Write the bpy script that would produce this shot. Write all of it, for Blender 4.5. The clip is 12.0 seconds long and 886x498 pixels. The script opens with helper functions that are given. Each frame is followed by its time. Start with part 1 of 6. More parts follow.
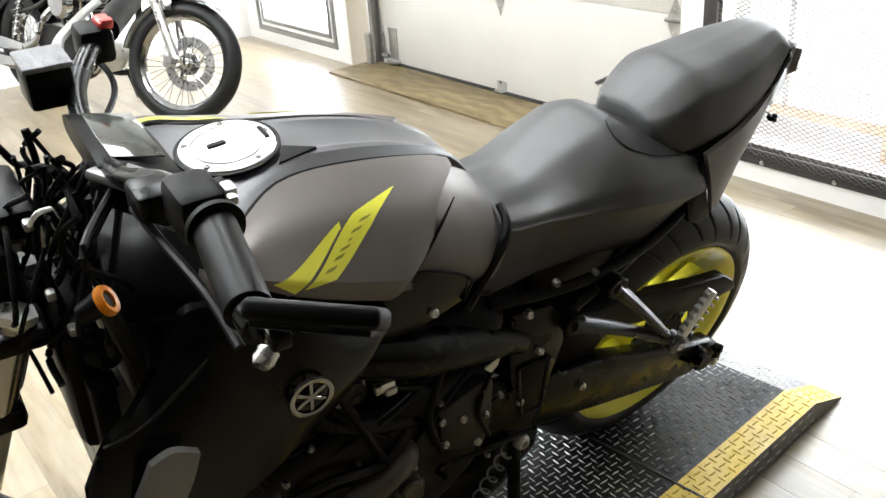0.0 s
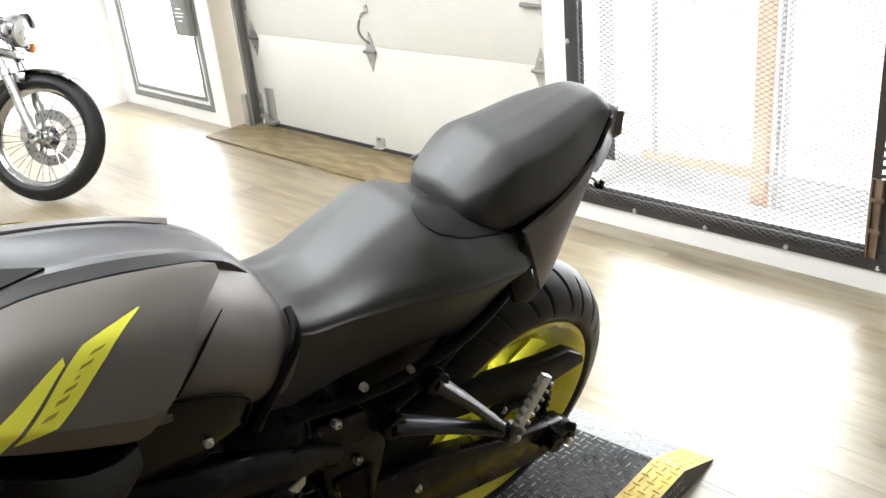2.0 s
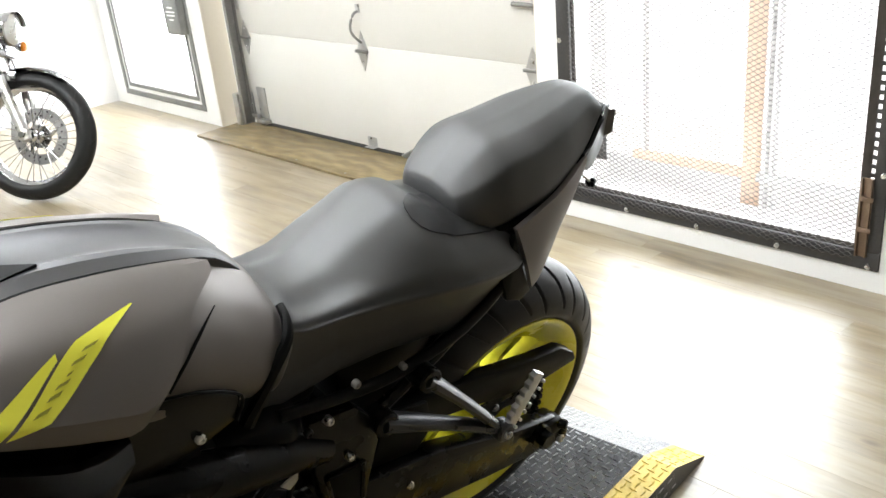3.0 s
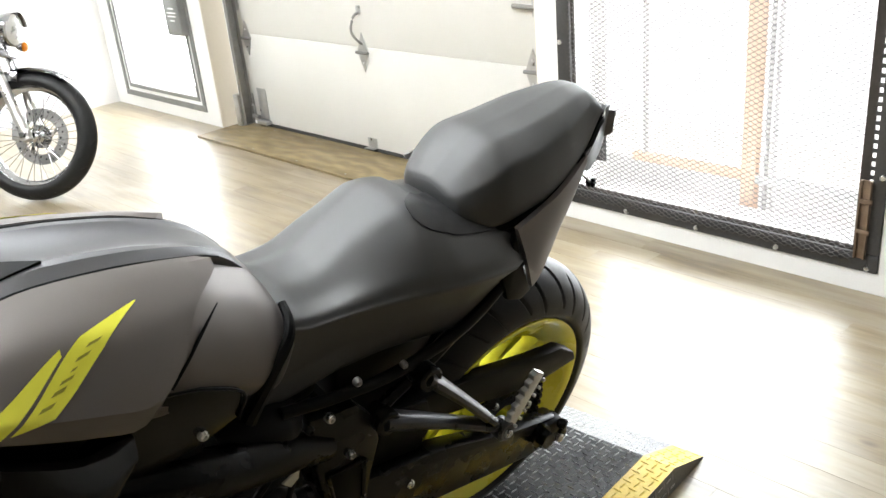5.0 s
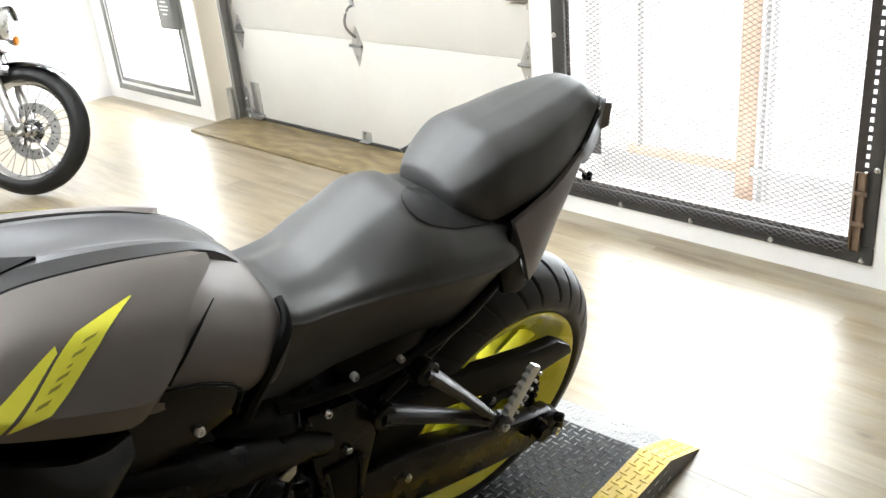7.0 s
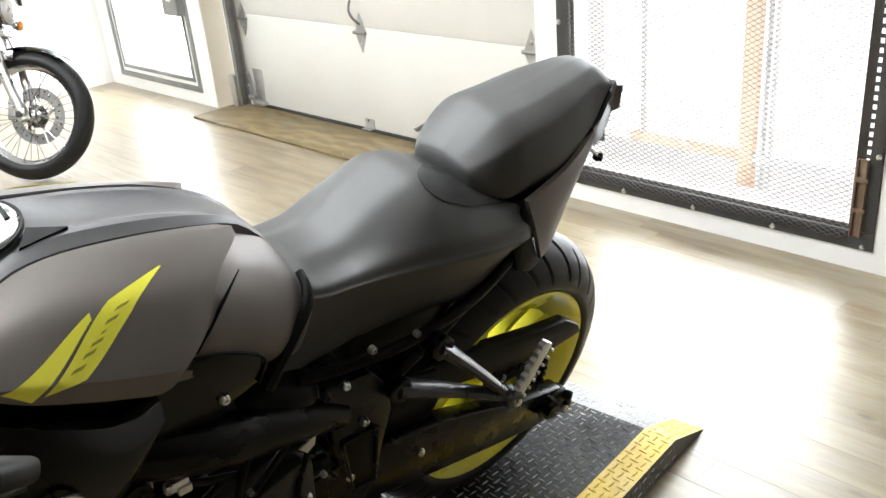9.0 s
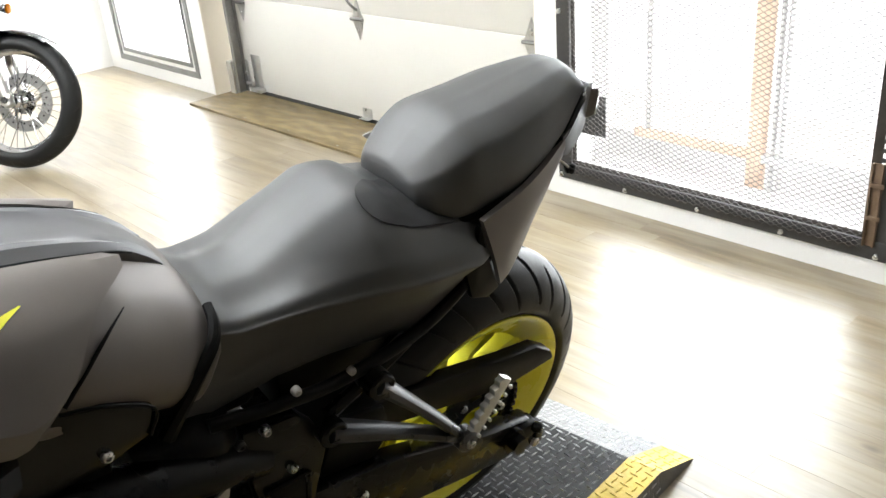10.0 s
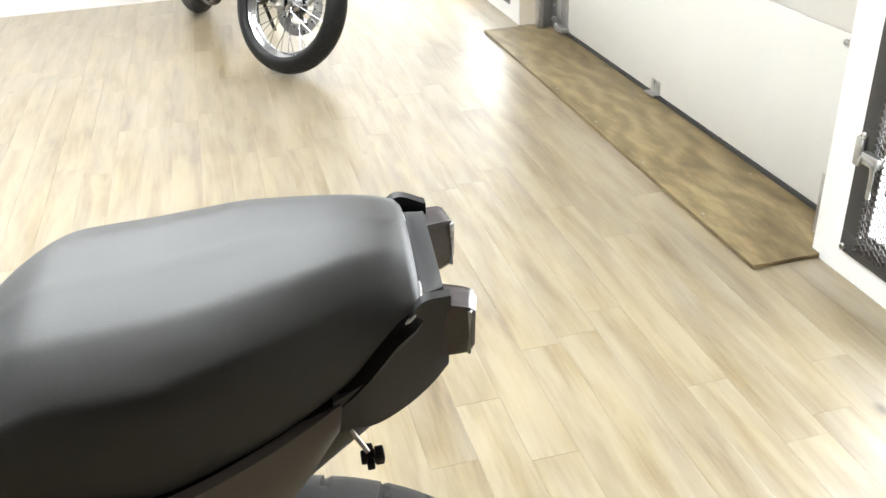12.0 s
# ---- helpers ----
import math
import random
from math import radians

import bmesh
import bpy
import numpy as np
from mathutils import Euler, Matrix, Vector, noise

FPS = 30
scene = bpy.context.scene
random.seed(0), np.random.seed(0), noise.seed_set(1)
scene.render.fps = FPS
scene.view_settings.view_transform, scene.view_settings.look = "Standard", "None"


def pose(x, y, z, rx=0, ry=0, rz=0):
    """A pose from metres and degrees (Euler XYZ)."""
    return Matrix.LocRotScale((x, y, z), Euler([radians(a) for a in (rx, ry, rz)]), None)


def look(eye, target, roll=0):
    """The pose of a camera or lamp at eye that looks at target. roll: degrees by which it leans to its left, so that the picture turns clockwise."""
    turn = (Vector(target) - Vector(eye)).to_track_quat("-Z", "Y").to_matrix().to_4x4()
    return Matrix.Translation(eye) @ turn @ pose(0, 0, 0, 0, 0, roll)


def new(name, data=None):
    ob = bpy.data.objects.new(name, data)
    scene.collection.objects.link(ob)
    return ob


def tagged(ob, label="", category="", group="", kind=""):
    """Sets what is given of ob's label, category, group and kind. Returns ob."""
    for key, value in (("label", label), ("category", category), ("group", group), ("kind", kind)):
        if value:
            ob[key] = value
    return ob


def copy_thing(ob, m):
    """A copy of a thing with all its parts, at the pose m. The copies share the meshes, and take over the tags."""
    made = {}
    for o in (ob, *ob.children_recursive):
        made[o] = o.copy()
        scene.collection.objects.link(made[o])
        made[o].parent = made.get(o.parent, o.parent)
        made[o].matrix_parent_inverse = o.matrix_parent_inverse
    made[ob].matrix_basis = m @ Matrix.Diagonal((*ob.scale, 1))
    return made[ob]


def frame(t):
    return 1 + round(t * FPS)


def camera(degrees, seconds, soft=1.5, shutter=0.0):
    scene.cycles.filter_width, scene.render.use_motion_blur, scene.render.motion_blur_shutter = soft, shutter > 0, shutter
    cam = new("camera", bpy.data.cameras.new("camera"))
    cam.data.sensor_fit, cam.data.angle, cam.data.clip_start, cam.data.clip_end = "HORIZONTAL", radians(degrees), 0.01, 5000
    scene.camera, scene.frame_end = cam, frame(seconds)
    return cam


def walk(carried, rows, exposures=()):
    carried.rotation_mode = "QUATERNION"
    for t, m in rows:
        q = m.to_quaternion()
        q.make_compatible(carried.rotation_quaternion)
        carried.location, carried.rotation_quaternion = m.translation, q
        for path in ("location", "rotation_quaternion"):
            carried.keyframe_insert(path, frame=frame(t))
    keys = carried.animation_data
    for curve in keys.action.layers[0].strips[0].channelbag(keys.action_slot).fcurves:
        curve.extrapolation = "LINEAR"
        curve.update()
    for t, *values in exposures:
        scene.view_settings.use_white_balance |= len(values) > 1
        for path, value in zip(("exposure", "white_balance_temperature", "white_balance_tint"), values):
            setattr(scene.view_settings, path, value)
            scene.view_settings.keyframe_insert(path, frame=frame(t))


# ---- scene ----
cam = camera(52.8, 12.0)
PATH = [
    (0, (0.811, -1.164, 1.358), (-0.641, -0.102, 0.484), -4.4),
    (0.5, (0.806, -1.042, 1.358), (-0.624, 0.06, 0.496), -4.2),
    (1, (0.815, -0.941, 1.359), (-0.589, 0.215, 0.526), -5.9),
    (1.5, (0.817, -0.917, 1.359), (-0.557, 0.285, 0.542), -5.8),
    (2, (0.817, -0.922, 1.359), (-0.549, 0.301, 0.561), -5.8),
    (2.5, (0.817, -0.923, 1.358), (-0.534, 0.314, 0.555), -5.6),
    (3, (0.821, -0.926, 1.357), (-0.533, 0.31, 0.557), -5.6),
    (5, (0.825, -0.934, 1.356), (-0.529, 0.305, 0.56), -5.4),
    (5.5, (0.821, -0.937, 1.36), (-0.547, 0.287, 0.565), -5.7),
    (6, (0.823, -0.932, 1.362), (-0.524, 0.317, 0.57), -5.5),
    (6.5, (0.82, -0.933, 1.358), (-0.521, 0.314, 0.554), -5.2),
    (8.5, (0.818, -0.941, 1.353), (-0.524, 0.298, 0.538), -6.4),
    (9, (0.821, -0.979, 1.349), (-0.509, 0.263, 0.52), -5.1),
    (9.5, (0.811, -0.976, 1.336), (-0.418, 0.331, 0.454), -5.7),
    (10, (0.775, -0.779, 1.326), (-0.578, 0.418, 0.468), -4.9),
    (10.5, (0.73, -0.591, 1.333), (-0.407, 0.287, 0.628), -3.0),
    (10.8, (0.652, -0.48, 1.31), (-0.47, 0.404, 0.589), -4.0),
    (11, (0.56, -0.354, 1.308), (-0.537, 0.565, 0.592), -5.2),
    (11.5, (0.52, -0.049, 1.294), (-0.722, 0.69, 0.607), -4.8),
    (11.7, (0.497, 0.091, 1.284), (-0.817, 0.68, 0.586), -3.5),
    (12, (0.418, 0.21, 1.27), (-0.938, 0.533, 0.484), -2.8),
]
walk(cam, [(t, look(eye, target, roll)) for t, eye, target, roll in PATH])


# ---- world, light, exposure ----
world = bpy.data.worlds.new("sky")
scene.world = world
world.use_nodes = True
wn = world.node_tree
sky = wn.nodes.new("ShaderNodeTexSky")
sky.sky_type = "NISHITA"
sky.sun_disc = False
sky.sun_elevation, sky.sun_rotation = radians(53), radians(101)
wn.links.new(sky.outputs[0], wn.nodes["Background"].inputs[0])
wn.nodes["Background"].inputs[1].default_value = 0.12
sun = bpy.data.lights.new("sun", "SUN")
sun.energy, sun.angle, sun.color = 4.0, radians(0.5), (1.0, 0.96, 0.90)
new("sun", sun).matrix_world = look((0, 0, 0), (-0.60, 0.12, -0.80))


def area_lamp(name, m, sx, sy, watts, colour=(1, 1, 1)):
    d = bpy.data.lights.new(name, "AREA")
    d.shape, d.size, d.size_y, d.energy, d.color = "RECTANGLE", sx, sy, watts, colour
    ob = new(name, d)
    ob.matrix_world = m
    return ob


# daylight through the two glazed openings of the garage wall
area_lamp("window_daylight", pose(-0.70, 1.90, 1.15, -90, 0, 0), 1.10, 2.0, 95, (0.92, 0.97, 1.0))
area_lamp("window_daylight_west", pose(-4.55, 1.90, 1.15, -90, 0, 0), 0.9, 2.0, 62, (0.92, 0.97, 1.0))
scene.view_settings.exposure = 0.34

# ---- materials ----


def material(name, base, rough=0.5, metal=0.0, coat=0.0, coat_rough=0.1, spec=0.5):
    m = bpy.data.materials.new(name)
    m.use_nodes = True
    b = m.node_tree.nodes["Principled BSDF"]
    b.inputs["Base Color"].default_value = (*base, 1)
    b.inputs["Roughness"].default_value = rough
    b.inputs["Metallic"].default_value = metal
    b.inputs["Coat Weight"].default_value = coat
    b.inputs["Coat Roughness"].default_value = coat_rough
    b.inputs["Specular IOR Level"].default_value = spec
    return m


def textured(name, low, high, scale, rough=0.5, metal=0.0, bump=0.2, bump_scale=None, stretch=(1, 1, 1), detail=6.0,
             coat=0.0, coat_rough=0.1, spec=0.5, rough_var=0.12, wear=None, bump_dist=0.002):
    """Two-scale noise between two colours, uneven gloss and fine relief, in metres of the object."""
    m = material(name, low, rough, metal, coat, coat_rough, spec)
    t = m.node_tree
    b = t.nodes["Principled BSDF"]
    co = t.nodes.new("ShaderNodeTexCoord")
    mp = t.nodes.new("ShaderNodeMapping")
    mp.inputs["Scale"].default_value = stretch
    t.links.new(co.outputs["Object"], mp.inputs[0])
    big = t.nodes.new("ShaderNodeTexNoise")
    big.inputs["Scale"].default_value, big.inputs["Detail"].default_value = scale, detail
    t.links.new(mp.outputs[0], big.inputs["Vector"])
    fine = t.nodes.new("ShaderNodeTexNoise")
    fine.inputs["Scale"].default_value, fine.inputs["Detail"].default_value = bump_scale or scale * 12, 4.0
    t.links.new(mp.outputs[0], fine.inputs["Vector"])
    add = t.nodes.new("ShaderNodeMath")
    add.operation = "MULTIPLY_ADD"
    add.inputs[1].default_value = 0.35
    t.links.new(fine.outputs[0], add.inputs[0])
    half = t.nodes.new("ShaderNodeMath")
    half.operation = "MULTIPLY"
    half.inputs[1].default_value = 0.65
    t.links.new(big.outputs[0], half.inputs[0])
    t.links.new(half.outputs[0], add.inputs[2])
    ramp = t.nodes.new("ShaderNodeValToRGB")
    ramp.color_ramp.elements[0].position, ramp.color_ramp.elements[1].position = 0.32, 0.68
    ramp.color_ramp.elements[0].color, ramp.color_ramp.elements[1].color = (*low, 1), (*high, 1)
    t.links.new(add.outputs[0], ramp.inputs[0])
    t.links.new(ramp.outputs[0], b.inputs["Base Color"])
    rr = t.nodes.new("ShaderNodeMapRange")
    rr.inputs["To Min"].default_value, rr.inputs["To Max"].default_value = rough - rough_var, rough + rough_var
    rr.inputs["From Min"].default_value, rr.inputs["From Max"].default_value = 0.3, 0.7
    t.links.new(big.outputs[0], rr.inputs["Value"])
    t.links.new(rr.outputs[0], b.inputs["Roughness"])
    bp = t.nodes.new("ShaderNodeBump")
    bp.inputs["Strength"].default_value, bp.inputs["Distance"].default_value = bump, bump_dist
    t.links.new(fine.outputs[0], bp.inputs["Height"])
    t.links.new(bp.outputs[0], b.inputs["Normal"])
    return m


def plank_material(name, low, mid, high, grain=2.2, rough=0.42, along=(1.0, 9.0, 9.0), bands=3.0, coat=0.22):
    """Wood decor: long streaks along x with wavy rings."""
    m = material(name, mid, rough, 0.0, coat, 0.22)
    t = m.node_tree
    b = t.nodes["Principled BSDF"]
    co = t.nodes.new("ShaderNodeTexCoord")
    info = t.nodes.new("ShaderNodeObjectInfo")
    geo = t.nodes.new("ShaderNodeNewGeometry")
    shift = t.nodes.new("ShaderNodeVectorMath")
    shift.operation = "MULTIPLY_ADD"
    shift.inputs[1].default_value = (37.0, 19.0, 7.0)
    rnd = t.nodes.new("ShaderNodeMath")
    rnd.operation = "ADD"
    t.links.new(info.outputs["Random"], rnd.inputs[0])
    t.links.new(geo.outputs["Random Per Island"], rnd.inputs[1])
    t.links.new(rnd.outputs[0], shift.inputs[0])
    t.links.new(co.outputs["Object"], shift.inputs[2])
    mp = t.nodes.new("ShaderNodeMapping")
    mp.inputs["Scale"].default_value = along
    t.links.new(shift.outputs[0], mp.inputs[0])
    n1 = t.nodes.new("ShaderNodeTexNoise")
    n1.inputs["Scale"].default_value, n1.inputs["Detail"].default_value = grain, 8.0
    n1.inputs["Distortion"].default_value = 0.9
    t.links.new(mp.outputs[0], n1.inputs["Vector"])
    n2 = t.nodes.new("ShaderNodeTexNoise")
    n2.inputs["Scale"].default_value, n2.inputs["Detail"].default_value = grain * 7, 5.0
    t.links.new(mp.outputs[0], n2.inputs["Vector"])
    n3 = t.nodes.new("ShaderNodeTexNoise")
    n3.inputs["Scale"].default_value, n3.inputs["Detail"].default_value = 5.5, 4.0
    t.links.new(shift.outputs[0], n3.inputs["Vector"])
    mix = t.nodes.new("ShaderNodeMath")
    mix.operation = "MULTIPLY_ADD"
    mix.inputs[1].default_value = 0.30
    t.links.new(n2.outputs[0], mix.inputs[0])
    k = t.nodes.new("ShaderNodeMath")
    k.operation = "MULTIPLY"
    k.inputs[1].default_value = 0.55
    t.links.new(n1.outputs[0], k.inputs[0])
    t.links.new(k.outputs[0], mix.inputs[2])
    mix2 = t.nodes.new("ShaderNodeMath")
    mix2.operation = "MULTIPLY_ADD"
    mix2.inputs[1].default_value = 0.26
    t.links.new(n3.outputs[0], mix2.inputs[0])
    t.links.new(mix.outputs[0], mix2.inputs[2])
    wv = t.nodes.new("ShaderNodeTexWave")
    wv.inputs["Scale"].default_value, wv.inputs["Distortion"].default_value = bands, 16.0
    wv.inputs["Detail"].default_value, wv.inputs["Detail Scale"].default_value = 2.0, 0.7
    wv.bands_direction = "Y"
    t.links.new(co.outputs["Object"], wv.inputs["Vector"])
    tone = t.nodes.new("ShaderNodeMath")
    tone.operation = "MULTIPLY_ADD"
    tone.inputs[1].default_value = 0.10
    t.links.new(wv.outputs["Fac"], tone.inputs[0])
    t.links.new(mix2.outputs[0], tone.inputs[2])
    ramp = t.nodes.new("ShaderNodeValToRGB")
    e = ramp.color_ramp.elements
    e[0].position, e[1].position = 0.42, 0.78
    e[0].color, e[1].color = (*low, 1), (*high, 1)
    c = e.new(0.58)
    c.color = (*mid, 1)
    t.links.new(tone.outputs[0], ramp.inputs[0])
    t.links.new(ramp.outputs[0], b.inputs["Base Color"])
    rr = t.nodes.new("ShaderNodeMapRange")
    rr.inputs["From Min"].default_value, rr.inputs["From Max"].default_value = 0.3, 0.7
    rr.inputs["To Min"].default_value, rr.inputs["To Max"].default_value = rough - 0.08, rough + 0.10
    t.links.new(n2.outputs[0], rr.inputs["Value"])
    t.links.new(rr.outputs[0], b.inputs["Roughness"])
    bp = t.nodes.new("ShaderNodeBump")
    bp.inputs["Strength"].default_value, bp.inputs["Distance"].default_value = 0.12, 0.001
    t.links.new(n2.outputs[0], bp.inputs["Height"])
    t.links.new(bp.outputs[0], b.inputs["Normal"])
    return m


def floor_material(name):
    """Printed oak vinyl: ochre strips with brown strokes and small knots under a glossy wear layer."""
    m = material(name, (0.2, 0.15, 0.08), 0.4, 0.0, 0.8, 0.33)
    t = m.node_tree
    b = t.nodes["Principled BSDF"]

    def node(kind, **sets):
        n = t.nodes.new(kind)
        for key, value in sets.items():
            n.inputs[key.replace("_", " ")].default_value = value
        return n

    def mathn(op, a, c, d=None):
        n = t.nodes.new("ShaderNodeMath")
        n.operation = op
        for i, v in enumerate((a, c, d)):
            if v is None:
                continue
            if isinstance(v, (int, float)):
                n.inputs[i].default_value = v
            else:
                t.links.new(v, n.inputs[i])
        return n.outputs[0]

    co = node("ShaderNodeTexCoord")
    info = node("ShaderNodeObjectInfo")
    geo = node("ShaderNodeNewGeometry")
    rnd = mathn("ADD", info.outputs["Random"], geo.outputs["Random Per Island"])
    shift = t.nodes.new("ShaderNodeVectorMath")
    shift.operation = "MULTIPLY_ADD"
    shift.inputs[1].default_value = (31.0, 17.0, 5.0)
    t.links.new(rnd, shift.inputs[0])
    t.links.new(co.outputs["Object"], shift.inputs[2])

    def noise_of(scale, stretch, detail, distortion=0.0):
        mp = t.nodes.new("ShaderNodeMapping")
        mp.inputs["Scale"].default_value = stretch
        t.links.new(shift.outputs[0], mp.inputs[0])
        n = node("ShaderNodeTexNoise", Scale=scale, Detail=detail, Distortion=distortion)
        t.links.new(mp.outputs[0], n.inputs["Vector"])
        return n.outputs[0]

    broad = noise_of(2.0, (1.0, 7.5, 1.0), 5.0, 0.5)      # strokes half a metre long
    fine = noise_of(9.0, (1.0, 12.0, 1.0), 6.0, 0.2)       # grain
    cloud = noise_of(3.0, (1.0, 3.2, 1.0), 4.0)           # worn, limed patches
    tone = mathn("MULTIPLY_ADD", broad, 0.60, mathn("MULTIPLY_ADD", fine, 0.20, mathn("MULTIPLY", cloud, 0.30)))
    tone = mathn("MULTIPLY_ADD", rnd, 0.035, tone)
    ramp = t.nodes.new("ShaderNodeValToRGB")
    e = ramp.color_ramp.elements
    e[0].position, e[1].position = 0.40, 0.90
    ramp.color_ramp.interpolation = "B_SPLINE"
    e[0].color, e[1].color = (0.092, 0.058, 0.022, 1), (0.38, 0.320, 0.210, 1)
    for at, col in ((0.50, (0.185, 0.133, 0.060)), (0.64, (0.272, 0.215, 0.120))):
        c = e.new(at)
        c.color = (*col, 1)
    t.links.new(tone, ramp.inputs[0])
    # grey liming that lies over the strips in places
    lime = t.nodes.new("ShaderNodeMix")
    lime.data_type = "RGBA"
    lr = node("ShaderNodeMapRange")
    lr.inputs["From Min"].default_value, lr.inputs["From Max"].default_value, lr.inputs["To Max"].default_value = 0.32, 0.80, 0.50
    t.links.new(noise_of(2.6, (1.0, 5.5, 1.0), 6.0, 0.3), lr.inputs["Value"])
    t.links.new(lr.outputs[0], lime.inputs["Factor"])
    t.links.new(ramp.outputs[0], lime.inputs["A"])
    lime.inputs["B"].default_value = (0.335, 0.305, 0.260, 1)
    # knots
    vor = t.nodes.new("ShaderNodeTexVoronoi")
    mp = t.nodes.new("ShaderNodeMapping")
    mp.inputs["Scale"].default_value = (2.2, 4.5, 1.0)
    t.links.new(shift.outputs[0], mp.inputs[0])
    t.links.new(mp.outputs[0], vor.inputs["Vector"])
    vor.inputs["Scale"].default_value = 1.0
    kr = node("ShaderNodeMapRange")
    kr.inputs["From Min"].default_value, kr.inputs["From Max"].default_value = 0.022, 0.075
    kr.inputs["To Min"].default_value, kr.inputs["To Max"].default_value = 0.75, 0.0
    t.links.new(vor.outputs["Distance"], kr.inputs["Value"])
    knot = t.nodes.new("ShaderNodeMix")
    knot.data_type = "RGBA"
    t.links.new(kr.outputs[0], knot.inputs["Factor"])
    t.links.new(lime.outputs["Result"], knot.inputs["A"])
    knot.inputs["B"].default_value = (0.060, 0.036, 0.016, 1)
    t.links.new(knot.outputs["Result"], b.inputs["Base Color"])
    rr = node("ShaderNodeMapRange")
    rr.inputs["From Min"].default_value, rr.inputs["From Max"].default_value = 0.3, 0.7
    rr.inputs["To Min"].default_value, rr.inputs["To Max"].default_value = 0.30, 0.37
    t.links.new(cloud, rr.inputs["Value"])
    t.links.new(rr.outputs[0], b.inputs["Coat Roughness"])
    bp = node("ShaderNodeBump", Strength=0.10, Distance=0.001)
    t.links.new(fine, bp.inputs["Height"])
    t.links.new(bp.outputs[0], b.inputs["Normal"])
    return m


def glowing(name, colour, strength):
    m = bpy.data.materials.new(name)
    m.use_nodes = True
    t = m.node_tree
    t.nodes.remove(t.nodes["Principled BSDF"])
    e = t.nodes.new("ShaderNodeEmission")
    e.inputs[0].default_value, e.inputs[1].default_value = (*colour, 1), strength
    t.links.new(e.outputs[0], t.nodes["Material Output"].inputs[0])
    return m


M_WALL = textured("white_wall_paint", (0.80, 0.79, 0.77), (0.86, 0.855, 0.84), 3.0, 0.55, bump=0.12, bump_scale=160, bump_dist=0.0006)
M_DARKWALL = textured("unseen_wall_dark", (0.05, 0.05, 0.052), (0.075, 0.074, 0.073), 3.0, 0.6, bump=0.12, bump_scale=160, bump_dist=0.0006)
M_JAMB = textured("cream_jamb_paint", (0.62, 0.56, 0.45), (0.68, 0.62, 0.51), 4.0, 0.5, bump=0.1, bump_scale=120, bump_dist=0.0006)
M_CEIL = textured("ceiling_paint", (0.78, 0.78, 0.77), (0.84, 0.84, 0.83), 3.0, 0.7, bump=0.1)
M_DOOR = textured("garage_door_enamel", (0.64, 0.625, 0.585), (0.70, 0.685, 0.645), 2.2, 0.42, bump=0.10, bump_scale=260, bump_dist=0.0008)
M_OAK = floor_material("oak_vinyl")
M_SUB = textured("floor_joint_dark", (0.17, 0.135, 0.095), (0.22, 0.18, 0.135), 8.0, 0.7)
M_PLY = plank_material("plywood", (0.095, 0.064, 0.026), (0.175, 0.128, 0.058), (0.31, 0.24, 0.125), 3.0, 0.5, (0.9, 3.4, 3.4), 3.0, 0.1)
M_GREYSTEEL = textured("grey_painted_steel", (0.17, 0.17, 0.165), (0.26, 0.26, 0.25), 9.0, 0.5, 0.0, bump=0.25, bump_scale=180)
M_STEEL = textured("blackened_steel", (0.040, 0.040, 0.042), (0.075, 0.073, 0.072), 9.0, 0.5, 0.2, bump=0.25, bump_scale=180)
M_RUST = textured("rusty_steel", (0.11, 0.072, 0.045), (0.24, 0.165, 0.11), 22.0, 0.6, 0.2, bump=0.3)
M_MESH = textured("expanded_metal", (0.045, 0.040, 0.036), (0.085, 0.075, 0.068), 30.0, 0.55, 0.2, bump=0.15)
M_GALV = textured("galvanised_steel", (0.42, 0.42, 0.41), (0.58, 0.58, 0.57), 26.0, 0.38, 0.9, bump=0.15)
M_TRACK = textured("dull_track_steel", (0.22, 0.22, 0.21), (0.34, 0.33, 0.32), 14.0, 0.45, 0.7, bump=0.2)
M_BOLT = textured("bolt_steel", (0.55, 0.55, 0.55), (0.70, 0.70, 0.69), 60.0, 0.28, 1.0, bump=0.1)
M_SEAL = textured("seal_rubber", (0.025, 0.025, 0.025), (0.05, 0.048, 0.045), 25.0, 0.7, bump=0.2)
M_GLASS = material("window_glass", (1, 1, 1), 0.02)
M_GLASS.node_tree.nodes["Principled BSDF"].inputs["Transmission Weight"].default_value = 1.0
M_GLASS.node_tree.nodes["Principled BSDF"].inputs["IOR"].default_value = 1.45
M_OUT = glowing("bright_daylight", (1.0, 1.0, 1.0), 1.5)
M_CONCRETE = textured("outdoor_concrete", (0.66, 0.645, 0.62), (0.76, 0.745, 0.72), 5.0, 0.8, bump=0.3)
M_BRICKRED = textured("weathered_cedar", (0.72, 0.50, 0.36), (0.82, 0.62, 0.48), 9.0, 0.7, bump=0.3, stretch=(6, 6, 0.6))
M_STEP = textured("grey_step_paint", (0.55, 0.54, 0.54), (0.66, 0.65, 0.64), 8.0, 0.7, bump=0.2)
M_PLATE = textured("black_painted_plate", (0.009, 0.0095, 0.010), (0.022, 0.0225, 0.024), 7.0, 0.50, 0.0, spec=0.22, bump=0.3, bump_scale=220, rough_var=0.1)
# Lug tops are paler than the deck: their reflection put into the colour.
M_LUG = textured("lug_steel_glint", (0.36, 0.36, 0.365), (0.56, 0.56, 0.565), 24.0, 0.34, 0.55, bump=0.2)
# Paler deck steel: sheen on the ramp and lit skirts put into colour.
M_PLATESHEEN = textured("plate_steel_sheen", (0.10, 0.10, 0.102), (0.19, 0.188, 0.184), 10.0, 0.42, 0.35, bump=0.3, bump_scale=200)
